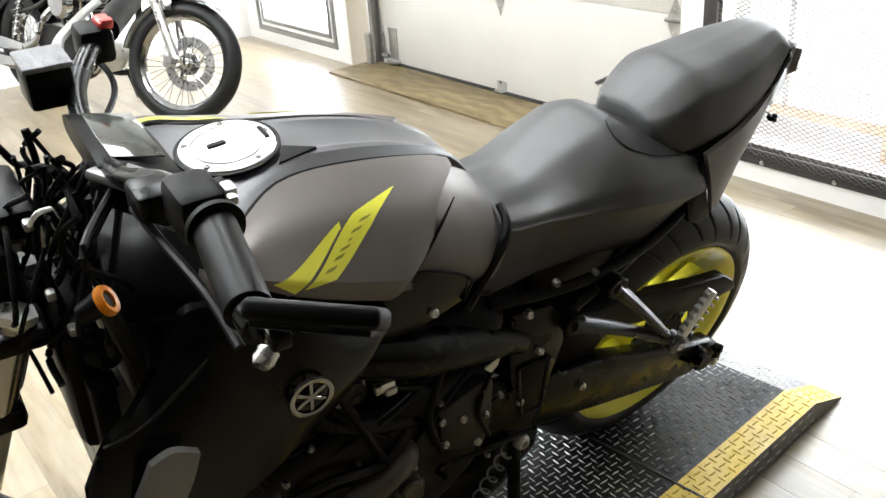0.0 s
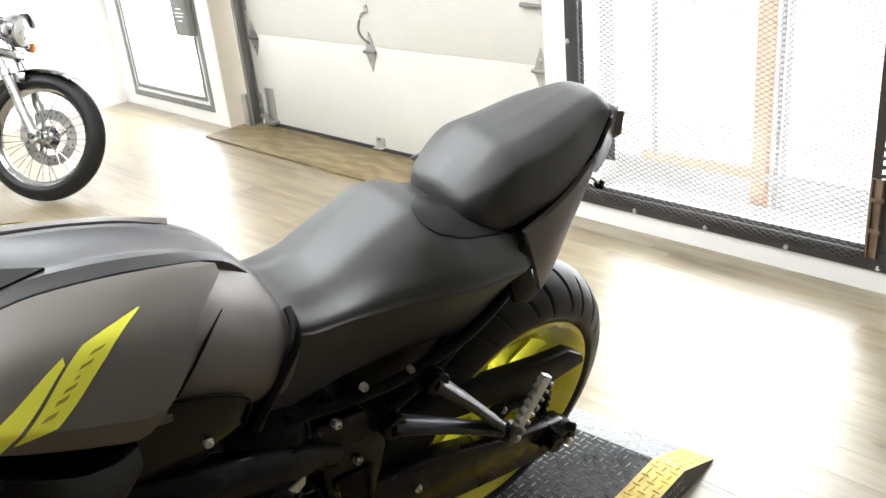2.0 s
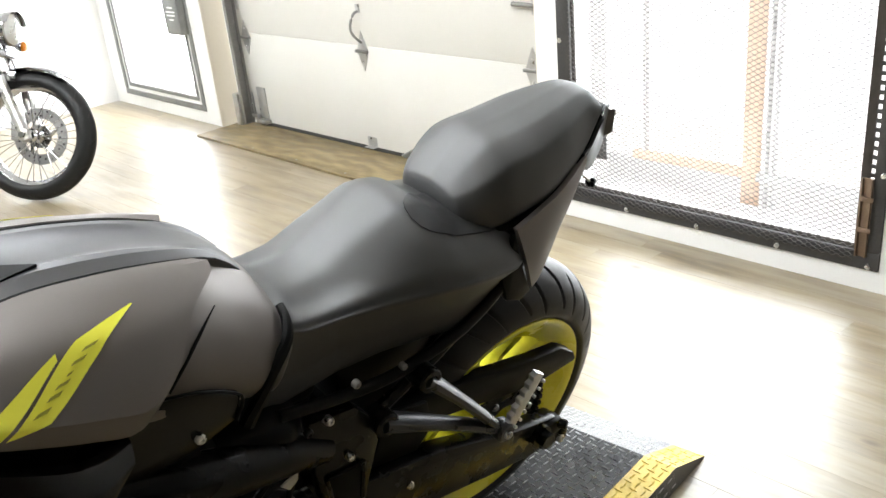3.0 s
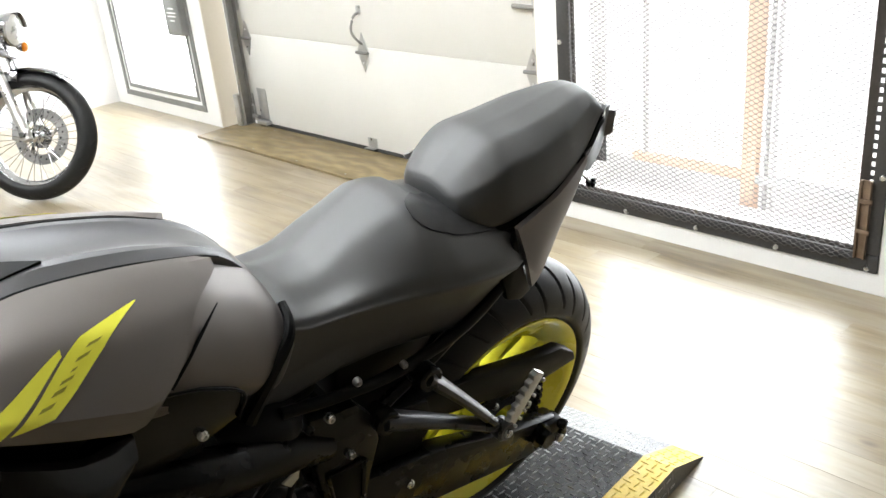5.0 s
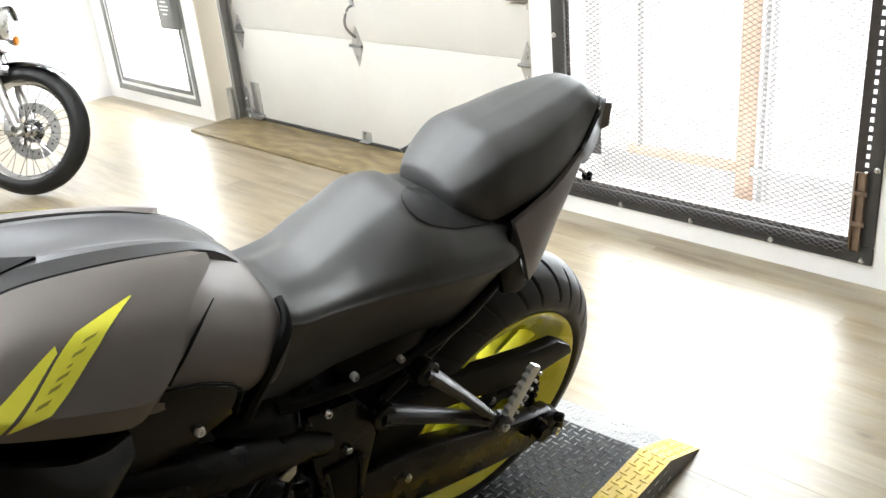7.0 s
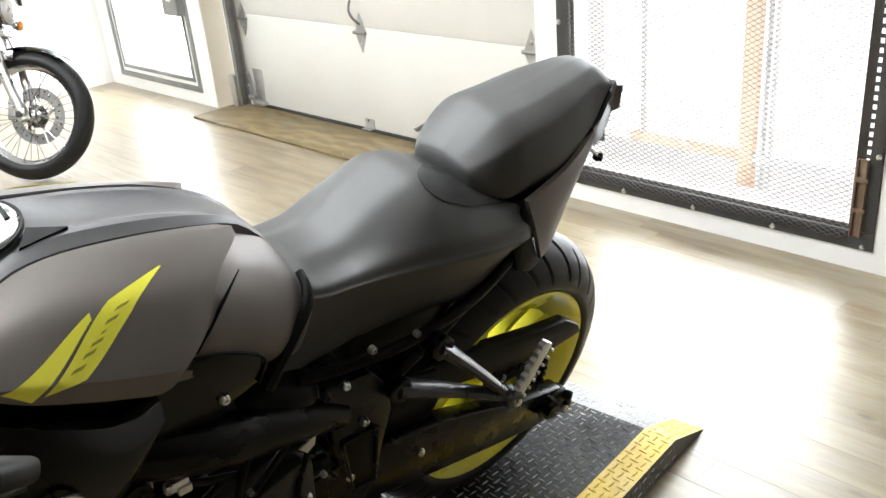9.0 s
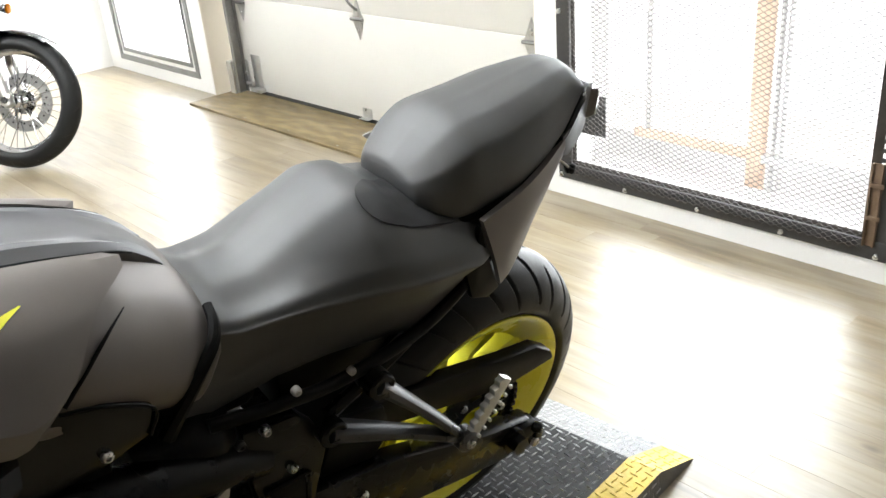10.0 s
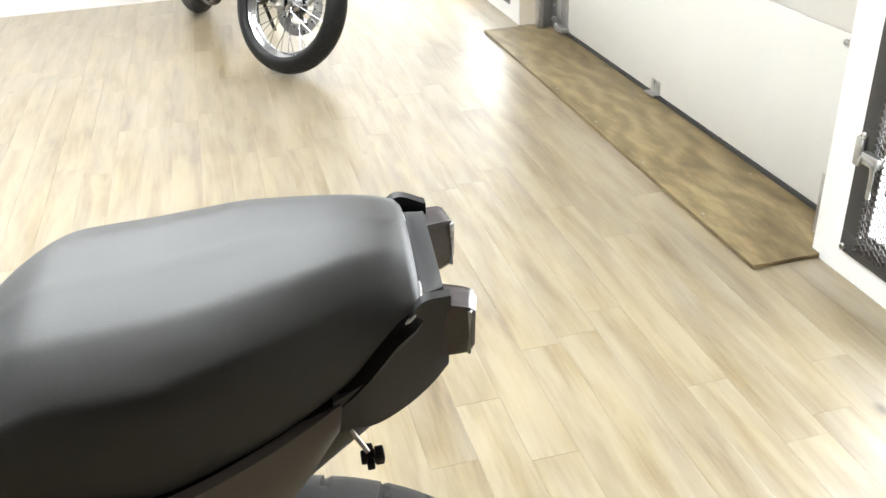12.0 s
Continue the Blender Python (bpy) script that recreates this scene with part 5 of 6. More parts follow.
def bike_middle():
    # main frame tubes and the cast plate above the rider's footrest
    for s in (1, -1):
        part("frame_tube", tube([(s * .10, -.93, .80), (s * .155, -.80, .70), (s * .165, -.66, .64), (s * .150, -.52, .585), (s * .140, -.43, .54)], 0.022, 16, 6, radii=[.020, .030, .038, .032, .022]), M_FRAME, bike)
        part("frame_tube", tube([(s * .09, -.95, .76), (s * .14, -.86, .62), (s * .150, -.74, .52), (s * .140, -.60, .47), (s * .135, -.46, .45)], 0.018, 12, 5), M_FRAME, bike)
        part("seat_rail", tube([(s * .135, -.50, .640), (s * .145, -.40, .630), (s * .150, -.30, .628), (s * .138, -.16, .640), (s * .12, -.04, .690), (s * .09, .10, .76)], 0.010, 12, 5), M_BLACK, bike)
        part("seat_stay", tube([(s * .135, -.40, .520), (s * .140, -.30, .575), (s * .128, -.18, .62), (s * .10, -.05, .68)], 0.011, 10, 5), M_FRAME, bike)
        pl = part("frame_plate", slab([(-.462, .612), (-.380, .600), (-.348, .560), (-.335, .505), (-.352, .430), (-.362, .335), (-.405, .320), (-.435, .400), (-.452, .500)], s * 0.136, 0.026, 0.006), M_SATIN, bike, "black cast frame plate")
        part("plate_recess", slab([(-.432, .480), (-.372, .478), (-.376, .370), (-.412, .372)], s * 0.150, 0.004, 0.0012), M_BLACK, pl)
        part("plate_rim", join(*[tube([(s * .152, *p), (s * .152, *q)], 0.004, 6, 1) for p, q in (((-.436, .486), (-.368, .484)), ((-.368, .484), (-.372, .366)), ((-.372, .366), (-.416, .368)), ((-.416, .368), (-.436, .486)))]), M_SATIN, pl)
    part("plate_bolt", screw((.152, -.431, .607), (1, 0, 0), 0.0075, 0.009), M_BOLT, bike, "bright socket screw")
    part("plate_bolt", screw((.150, -.394, .510), (1, 0, 0), 0.0075, 0.009), M_BOLT, bike, "bright socket screw")
    part("rail_bolt", screw((.158, -.385, .655), (1, 0, 0), 0.0068, 0.006), M_TRACK, bike)
    part("rail_bolt", screw((.154, -.296, .640), (1, 0, 0), 0.0061, 0.006), M_TRACK, bike)
    # battery and airbox covers that fill the space under the seat
    # Filler box added to close the view through the bike and keep it dark.
    part("under_tank_filler", box(0, -.80, .735, .335, .36, .20, .03), M_BLACK, bike, "black filler box added under the tank")
    part("airbox", box(0, -.50, .635, 0.17, .20, .10, 0.02), M_BLACK, bike)
    part("battery_cover", join(box(0.0, -.28, .60, 0.19, .20, .10, 0.02), box(0.0, -.12, .635, 0.15, .16, .06, 0.02)), M_BLACK, bike)
    part("clip_tag", slab([(-.524, .545), (-.494, .558), (-.497, .540), (-.510, .530)], 0.168, 0.004, 0.001), M_GALV, bike, "pale clip beside the frame")
    # pillion footrest bracket
    def arm(p, q, r0, r1):
        m = [(p[i] + q[i]) / 2 for i in range(3)]
        m[2] += 0.004
        return tube([p, m, q], 0.01, 10, 5, 0.62, radii=[r0, (r0 + r1) * 0.42, r1])
    up, lo, piv = (.168, -.262, .609), (.158, -.335, .552), (.214, -.133, .463)
    br = part("footrest_bracket", join(arm(up, piv, 0.022, 0.015), arm(lo, piv, 0.023, 0.015), cyl((.205, -.133, .463), (.234, -.133, .463), 0.019, seg=24, bevel=0.004)), M_BRACKET, bike, "black forked pillion footrest bracket")
    for p in (up, lo):
        part("boss", lathe([(0.011, -0.026), (0.021, -0.026), (0.022, 0.012), (0.019, 0.015), (0.012, 0.015), (0.010, 0.004)], p, 28), M_SATIN, br)
    part("pivot_bolt", screw((.236, -.133, .463), (1, 0, 0), 0.008, 0.004), M_BOLT, br)
    a, b = Vector((.222, -.128, .452)), Vector((.226, -.058, .552))
    d = (b - a).normalized()
    side = d.cross(Vector((1, 0, 0))).normalized()
    outl = []
    n = 8
    for i in range(n + 1):
        p = a + (b - a) * (i / n)
        outl.append(p + side * 0.004)
    for i in range(n, -1, -1):
        for k, w in ((0.5, 0.021), (0.0, 0.014)) if i else ((0, 0.016),):
            p = a + (b - a) * min(1, (i + k) / n - 0.02)
            outl.append(p - side * w)
    part("footrest", slab([(p.y, p.z) for p in outl], 0.224, 0.013, 0.002), M_ALU, br, "bare aluminium serrated footrest, folded up")
    part("footrest_tread", join(*[cyl(a + (b - a) * ((i + 0.5) / n) - side * 0.006 + Vector((0.012, 0, 0)), a + (b - a) * ((i + 0.5) / n) - side * 0.006 + Vector((0.017, 0, 0)), 0.0030, seg=10) for i in range(n)]), M_ALU, br)
    part("rear_guard_plate", slab([(-.30, .52), (-.215, .50), (-.20, .44), (-.25, .38), (-.34, .40)], 0.118, 0.012, 0.004), M_BLACK, bike)
    part("guard_screw", screw((.126, -.215, .445), (1, 0, 0), 0.0061), M_TRACK, bike)
    # rider footrest
    part("gear_lever", tube([(.165, -.40, .335), (.17, -.50, .345), (.172, -.60, .36), (.20, -.605, .362)], 0.005, 8, 4), M_FRAME, bike)
    # side stand, folded out
    st = part("side_stand", tube([(.130, -.405, .290), (.18, -.43, .18), (.262, -.470, .026)], 0.013, 10, 4), M_FRAME, bike, "black side stand, folded out")
    part("stand_pivot", screw((.150, -.405, .292), (1, 0, 0), 0.016, 0.012), M_GALV, st)
    part("stand_foot", box(.268, -.470, .020, .060, .050, .010, .004), M_FRAME, st)
    part("stand_spring", tube([(.140 + .012 * math.cos(i * 0.9), -.415 - .002 * i + 0.012 * math.sin(i * .9), .285 - 0.0035 * i) for i in range(36)], 0.0022, 6, 2), M_TRACK, st)
    # engine
    part("crankcase", body([(-.98, [(0, .42), (.08, .42), (.11, .38), (.11, .28), (.07, .22), (0, .22)]), (-.85, [(0, .50), (.12, .50), (.155, .45), (.155, .26), (.10, .19), (0, .19)]), (-.65, [(0, .53), (.13, .53), (.160, .47), (.160, .25), (.10, .18), (0, .18)]), (-.50, [(0, .50), (.11, .50), (.135, .44), (.135, .29), (.09, .23), (0, .23)]), (-.44, [(0, .44), (.08, .44), (.10, .40), (.10, .32), (.07, .27), (0, .27)])], 5, 4), M_ENGINE, bike, "dark cast engine case")
    part("generator_cover", join(lathe([(0.0005, 0.012), (0.065, 0.012), (0.082, 0.004), (0.086, -0.02), (0.0005, -0.02)], (.168, -.80, .345), 40), lathe([(0.0005, 0.018), (0.028, 0.018), (0.034, 0.010), (0.0005, 0.010)], (.172, -.80, .345), 32)), M_ENGINE, bike, "round cast generator cover")
    part("sprocket_cover", slab([(-.604, .480), (-.560, .497), (-.515, .512), (-.497, .500), (-.492, .400), (-.522, .354), (-.592, .388)], 0.152, 0.026, 0.006), M_COWL, bike, "dark grey front sprocket cover")
    for y, z in ((-.555, .446), (-.588, .404), (-.598, .462), (-.510, .433), (-.520, .372)):
        part("cover_screw", screw((.166, y, z), (1, 0, 0), 0.0068), M_BOLT, bike)
    for a in np.arange(7) * 0.9:
        part("cover_screw", screw((.176, -.80 + .078 * math.cos(a), .345 + .078 * math.sin(a)), (1, 0, 0), 0.0048), M_BOLT, bike)
    part("cylinder_block", join(box(0, -.90, .58, .25, .17, .20, .015), *[box(0, -.90, .50 + .022 * i, .275, .19, .007, .002) for i in range(7)]), M_ENGINE, bike, "finned dark cylinder block")
    rnd_e = random.Random(21)
    for k in range(26):
        y, z = rnd_e.uniform(-.90, -.46), rnd_e.uniform(.26, .66)
        part("engine_bolt", screw((.163 + rnd_e.uniform(0, .006), y, z), (1, 0, 0), rnd_e.choice((.0045, .0055, .007)), .005), rnd_e.choice((M_BOLT, M_TRACK, M_ENGINE)), bike)
    for pts, r, mt in (([(.168, -.78, .62), (.178, -.74, .52), (.172, -.70, .43), (.160, -.66, .36)], .0075, M_BLACK), ([(.166, -.60, .60), (.176, -.63, .50), (.170, -.60, .40)], .006, M_BLACK),
                       ([(.165, -.86, .44), (.178, -.80, .46), (.172, -.72, .44), (.160, -.66, .47)], .009, M_ENGINE), ([(.160, -.50, .53), (.172, -.53, .46), (.168, -.50, .38)], .005, M_BLACK)):
        part("hose", tube(pts, r, 10, 6), mt, bike)
    part("coolant_elbow", join(tube([(.150, -.655, .435), (.176, -.672, .432), (.184, -.700, .418), (.182, -.745, .402), (.170, -.790, .380)], .019, 16, 5, radii=[.016, .021, .020, .026, .024]), cyl((.150, -.658, .350), (.184, -.658, .350), .024, .020, 20, .004)), M_ALUD, bike, "dull cast coolant elbow")
    part("connector", join(box(.172, -.710, .604, .012, .034, .018, .004), box(.176, -.702, .596, .012, .020, .014, .003)), M_CAP, bike, "pale plug connector")
    part("starter_housing", join(cyl((.150, -.70, .30), (.176, -.70, .30), .030, .026, 24, .004), box(.158, -.655, .325, .03, .06, .05, .010)), M_ALUD, bike, "dull cast housing")
    part("cylinder_head", box(0, -.94, .715, .24, .19, .09, .02), M_ENGINE, bike)
    part("injector_body", join(box(.10, -.72, .60, .07, .12, .08, .015), cyl((.13, -.76, .615), (.175, -.76, .615), 0.020, seg=20), cyl((.10, -.66, .60), (.155, -.66, .60), 0.016, seg=20)), M_FRAME, bike)
    part("hose_clamp", lathe([(0.021, -.006), (0.024, -.006), (0.024, .006), (0.021, .006)], (.158, -.76, .615), 24), M_GALV, bike)
    part("hose_clamp", lathe([(0.018, -.005), (0.021, -.005), (0.021, .005), (0.018, .005)], (.145, -.66, .60), 24), M_GALV, bike)
    part("airbox_duct", body([(-.60, [(0, .66), (.10, .66), (.150, .645), (.150, .585), (.10, .57), (0, .57)]), (-.50, [(0, .65), (.10, .65), (.155, .625), (.150, .565), (.10, .55), (0, .55)]), (-.46, [(0, .63), (.08, .63), (.12, .61), (.12, .57), (.08, .56), (0, .56)])], 4, 4), M_BLACK, bike)
    for k, pts in enumerate(([(.14, -.60, .55), (.16, -.70, .52), (.15, -.80, .48)], [(.15, -.52, .56), (.165, -.60, .50), (.16, -.66, .42), (.15, -.70, .36)], [(.13, -.84, .66), (.17, -.78, .58), (.165, -.72, .50), (.15, -.66, .44)], [(.12, -1.0, .72), (.18, -.95, .60), (.17, -.90, .50)], [(.14, -.75, .66), (.17, -.70, .60), (.16, -.62, .55)])):
        part("cable", tube(pts, 0.006, 8, 5), M_BLACK, bike)
    part("exhaust_pipe", join(tube([(.05, -.99, .66), (.06, -1.03, .50), (.07, -1.03, .30), (.05, -.95, .19), (.02, -.75, .165), (-.05, -.55, .165)], 0.021, 12, 5), tube([(-.05, -.99, .66), (-.06, -1.03, .50), (-.07, -1.03, .30), (-.06, -.95, .19), (-.05, -.75, .165)], 0.021, 12, 5)), M_TRACK, bike, "dull steel exhaust headers")
    part("silencer", body([(-.62, [(0, .22), (.08, .22), (.11, .20), (.11, .12), (.08, .10), (0, .10)]), (-.45, [(0, .24), (.09, .24), (.12, .21), (.12, .12), (.08, .10), (0, .10)]), (-.30, [(0, .25), (.06, .25), (.08, .22), (.08, .15), (.05, .13), (0, .13)])], 4, 4), M_FRAME, bike, "short black under-engine silencer")


def bike_front():
    # radiator shrouds with intake inserts and round emblem discs
    for s in (1, -1):
        up = [(.240, -1.129, .707), (.235, -1.100, .758), (.222, -1.067, .775), (.200, -1.031, .800), (.182, -.998, .833), (.175, -.968, .858), (.210, -.913, .862), (.232, -.850, .835), (.220, -.780, .790), (.190, -.720, .772)]
        lo = [(.222, -1.140, .625), (.235, -1.110, .600), (.245, -1.070, .594), (.250, -1.030, .590), (.252, -.990, .595), (.250, -.950, .610), (.248, -.910, .630), (.240, -.860, .655), (.225, -.790, .690), (.190, -.735, .735)]
        up, lo = [(s * x, y, z) for x, y, z in up], [(s * x, y, z) for x, y, z in lo]
        sh = part("shroud", strip(up, lo, 0.014, 7, 10, s * 0.022), M_GLOSS, bike, "glossy black radiator shroud", sharp=50)
        part("intake_grille", strip([(s * .264, -1.062, .738), (s * .268, -1.036, .750), (s * .270, -1.008, .735)], [(s * .258, -1.112, .640), (s * .266, -1.080, .632), (s * .271, -1.035, .668)], 0.010, 6, 6, s * 0.004), M_INTAKE, bike, "dull grey intake insert")
        part("shroud_crease", tube([(s * .238, -1.100, .765), (s * .246, -1.060, .782), (s * .243, -1.010, .815), (s * .240, -.975, .838)], 0.003, 8, 5), M_GLOSS, bike)
        ec = (s * .2665, -.868, .748)
        em = part("emblem", lathe([(0.023, -.002), (0.029, -.002), (0.029, .003), (0.026, .0042), (0.023, .003)], ec, 40), M_CHROME, bike, "round silver emblem ring")
        for a in np.arange(6) * math.pi / 3:
            part("emblem_bar", moved(box(0, 0, .011, .004, .0045, .022, .001), Matrix.Translation(ec) @ Matrix.Rotation(a, 4, "X")), M_CHROME, em)
    # Block added to darken the view between fork and shroud.
    part("front_dark_block", join(box(.055, -1.082, .742, .14, .05, .185, .015), cyl((.10, -1.075, .80), (.135, -1.050, .80), .022, seg=18, bevel=.004)), M_BLACK, bike, "black block added to fill the dark between fork and shroud")
    part("radiator", box(0, -1.075, .62, .30, .03, .30, .005), M_ENGINE, bike, "dark finned radiator")
    # forks along the rake
    def on_fork(z, off=0.0):
        return -1.462 - off + z * 0.374
    for s in (1, -1):
        x = s * 0.103
        fk = part("fork_leg", join(cyl((x, on_fork(.28), .28), (x, on_fork(.55), .55), 0.030, 0.028, 20, 0.003)), M_FRAME, bike, "black fork slider")
        part("fork_tube", cyl((x, on_fork(.55), .55), (x, on_fork(.865), .865), 0.0185, seg=20), M_FORK, fk, "pale satin fork tube")
        part("dust_seal", cyl((x, on_fork(.545), .545), (x, on_fork(.575), .575), 0.031, seg=20, bevel=0.004), M_SEAL, fk)
        part("fork_cap", cyl((x, on_fork(.865), .865), (x, on_fork(.876), .876), 0.0225, seg=6), M_CAP, fk)
        if s < 0:
            continue
        sg = part("front_signal", tube([(x + s * .047, -1.026, .745), (x + s * .075, -1.035, .80), (x + s * .092, -1.050, .87), (x + s * .100, -1.060, .918)], 0.010, 10, 4), M_BLACK, bike, "black turn signal stalk")
        tip = Matrix.Translation((x + s * .100, -1.060, .930)) @ Matrix.Rotation(radians(-58), 4, "X") @ Matrix.Rotation(radians(s * 18), 4, "Y")
        part("signal_ring", moved(lathe([(0.009, -.003), (0.0165, -.003), (0.0175, .001), (0.0155, .006), (0.010, .005)], (0, 0, 0), 28, "z"), tip), M_AMBER, sg, "amber signal ring")
        part("signal_body", moved(lathe([(0.0005, .002), (0.0095, .002), (0.015, -.004), (0.011, -.030), (0.0005, -.034)], (0, 0, 0), 20, "z"), tip), M_BLACK, sg)
    part("triple_clamp", join(box(0, on_fork(.845), .845, .25, .075, .03, .010), box(0, on_fork(.74), .74, .25, .060, .03, .010), cyl((0, on_fork(.70) + .03, .70), (0, on_fork(.85) + .03, .85), 0.028)), M_FRAME, bike, "black fork clamps")
    part("clamp_nut", cyl((0, on_fork(.86) + .03, .858), (0, on_fork(.86) + .035, .870), 0.017, seg=6), M_CAP, bike)
    fc = (0, -1.455, AX - 0.018)
    fw = part("front_wheel", cast_rim(fc, 0.229, 0.050), M_YRIM, bike, "acid yellow cast front wheel")
    add_spokes(fw, fc, 0.229, 0.050)
    ob = new("tyre", tyre_mesh(fc, 0.312, 0.062, 0.224, 440, 28))
    ob.parent = fw
    tagged(ob, "black front tyre")
    for s in (1, -1):
        part("brake_disc", lathe([(0.100, -.0025), (0.141, -.0025), (0.141, .0025), (0.100, .0025)], (s * .068, fc[1], fc[2]), 56), M_ALU, fw)
        part("brake_caliper", box(s * .078, fc[1] + .125, fc[2] + .08, .05, .06, .11, .012), M_FRAME, bike)
    rows = []
    for a in np.linspace(0.98, 2.6, 26):
        r = 0.332
        rows.append([Vector((x, fc[1] + (r - 1.6 * x * x) * math.cos(a), fc[2] + (r - 1.6 * x * x) * math.sin(a))) for x in np.linspace(-.068, .068, 9)] + [Vector((x, fc[1] + (r - .003 - 1.6 * x * x) * math.cos(a), fc[2] + (r - .003 - 1.6 * x * x) * math.sin(a))) for x in np.linspace(.068, -.068, 9)])
    part("front_mudguard", grid_bm(rows, True, True), M_BLACK, bike, "black front mudguard")
    # headlamp and dash
    hl = part("headlamp", body([(-1.32, [(0, .86), (.07, .85), (.095, .80), (.085, .73), (.05, .70), (0, .69)]), (-1.25, [(0, .91), (.085, .89), (.110, .83), (.100, .73), (.06, .68), (0, .67)]), (-1.17, [(0, .90), (.07, .88), (.09, .83), (.08, .75), (.05, .72), (0, .71)])], 5, 4), M_BLACK, bike, "black headlamp shell")
    part("lens", lathe([(0.0005, -.012), (0.055, -.008), (0.066, .0), (0.0005, .004)], (0, -1.325, .775), 36, "y"), M_CHROME, hl, "clear headlamp lens")
    dash = part("dash", body([(-1.015, [(0, 1.012), (.05, 1.010), (.075, 1.002), (.075, .985), (.05, .978), (0, .976)]), (-.975, [(0, 1.000), (.06, .998), (.082, .990), (.082, .970), (.05, .962), (0, .960)]), (-.925, [(0, .975), (.055, .973), (.075, .966), (.073, .950), (.05, .944), (0, .942)])], 4, 4), M_BLACK, bike, "black dash pod")
    part("screen", moved(box(0, 0, 0, .118, .062, .003, .001), pose(0, -.968, .9995, -24 + 10, 0, 0)), M_SCREEN, dash, "grey display")
    # handlebar
    bar = [(-.395, -.830, 1.006), (-.30, -.880, 1.018), (-.22, -.930, 1.024), (-.12, -.985, 1.005), (0, -1.000, .985), (.12, -1.0, 1.015), (.22, -.985, 1.055), (.32, -.980, 1.072), (.452, -1.000, 1.070)]
    hb = part("handlebar", tube(bar, 0.0125, 12, 6), M_FRAME, bike, "black handlebar")
    rib = [(.330 + .0025 * i, -.981 - .00041 * i, 1.073 - .00006 * i) for i in range(49)]
    part("grip", tube(rib, 0.02, 20, 1, radii=[0.0203 if i % 2 else 0.0200 for i in range(49)]), M_BLACK, hb, "black ribbed rubber grip")
    part("grip_flange", lathe([(0.0125, -.003), (0.027, -.003), (0.027, .003), (0.0125, .003)], (.336, -.981, 1.073), 28), M_BLACK, hb)
    part("grip", tube([(-.262, -.903, 1.021), (-.32, -.870, 1.016), (-.395, -.830, 1.006)], 0.0185, 20, 3), M_BLACK, hb, "black rubber throttle grip")
    sw = part("switch_box", join(box(.290, -.982, 1.070, .058, .046, .050, .010), box(.285, -.955, 1.072, .030, .016, .022, .004)), M_BLACK, hb, "black switch box")
    part("switch_button", join(box(.305, -.955, 1.088, .018, .012, .010, .003), box(.318, -.957, 1.085, .010, .010, .010, .003)), M_GALV, sw)
    perch = part("clutch_perch", box(.240, -1.005, 1.058, .045, .040, .030, .006), M_FRAME, hb)
    part("clutch_lever", tube([(.220, -1.020, 1.040), (.270, -1.015, 1.036), (.36, -1.004, 1.026), (.43, -1.004, 1.018)], 0.0050, 8, 5, 0.7), M_BLACK, perch, "black clutch lever")
    sr = part("switch_box", join(box(-.225, -.930, 1.022, .052, .046, .050, .010)), M_BLACK, hb, "black switch box")
    part("kill_switch", join(box(-.222, -.915, 1.048, .034, .020, .012, .004), box(-.21, -.913, 1.052, .014, .016, .010, .003)), M_REDP, sr, "red stop switch")
    part("brake_lever", tube([(-.19, -.985, 1.03), (-.26, -.965, 1.02), (-.35, -.915, 1.010), (-.41, -.875, 1.005)], 0.008, 8, 5, 0.6), M_TRACK, hb, "grey brake lever")
    res = part("brake_reservoir", box(-.147, -1.012, 1.016, .060, .056, .052, .006), M_BLACK, hb, "black brake fluid reservoir")
    part("reservoir_lid", box(-.147, -1.012, 1.045, .064, .060, .008, .003), M_LID, res, "dull grey reservoir lid")
    part("brake_hose", tube([(-.14, -1.03, 1.04), (-.20, -.99, 1.0), (-.26, -.93, .985), (-.20, -.92, .96), (-.12, -.98, .93), (-.09, -1.02, .88)], 0.0045, 8, 6), M_BLACK, bike, "looping black hose")
    # bar-end mirror, seen from its edge
    a, c = Vector((.069, .082, .004)).normalized(), Vector((-.686, .343, -.643)).normalized()
    n = a.cross(c).normalized()
    c = n.cross(a)
    mm = Matrix.Translation((.527, -.968, 1.108)) @ Matrix((a, c, n)).transposed().to_4x4()
    mir = part("bar_end_mirror", moved(box(-.010, 0, 0, .098, .060, .017, .006, 3), mm), M_BLACK, hb, "black bar-end mirror seen from its edge")
    part("mirror_rim", moved(box(-.010, 0, -.010, .086, .050, .006, .002), mm), M_FRAME, mir)
    part("mirror_clamp", join(cyl((.450, -1.0, 1.070), (.476, -1.0, 1.070), 0.016, seg=20, bevel=0.003), box(.486, -.995, 1.072, .028, .018, .016, .004)), M_FRAME, hb, "black mirror clamp")
    part("clamp_screw", screw((.492, -1.006, 1.060), (.5, -.7, -.3), 0.009, 0.010), M_BOLT, hb)
    # Two blocks added among the cables to darken the space behind the headlamp.
    part("headlamp_dark_block", join(box(0, -1.140, .885, .17, .05, .11, .02), box(0, -1.110, .950, .12, .05, .04, .012)), M_BLACK, bike, "black block added behind the headlamp as dark fill")
    part("tank_front_cover", body([(-1.03, [(0, .86), (.06, .858), (.10, .845), (.11, .82), (.08, .80), (0, .80)]), (-.97, [(0, .893), (.07, .890), (.125, .868), (.150, .845), (.12, .81), (0, .81)]), (-.92, [(0, .900), (.08, .898), (.150, .880), (.185, .855), (.15, .80), (0, .80)]), (-.86, [(0, .88), (.08, .88), (.160, .868), (.200, .845), (.17, .79), (0, .79)])], 5, 4), M_BLACK, bike, "black plastic cover before the tank")
    rnd_c = random.Random(9)
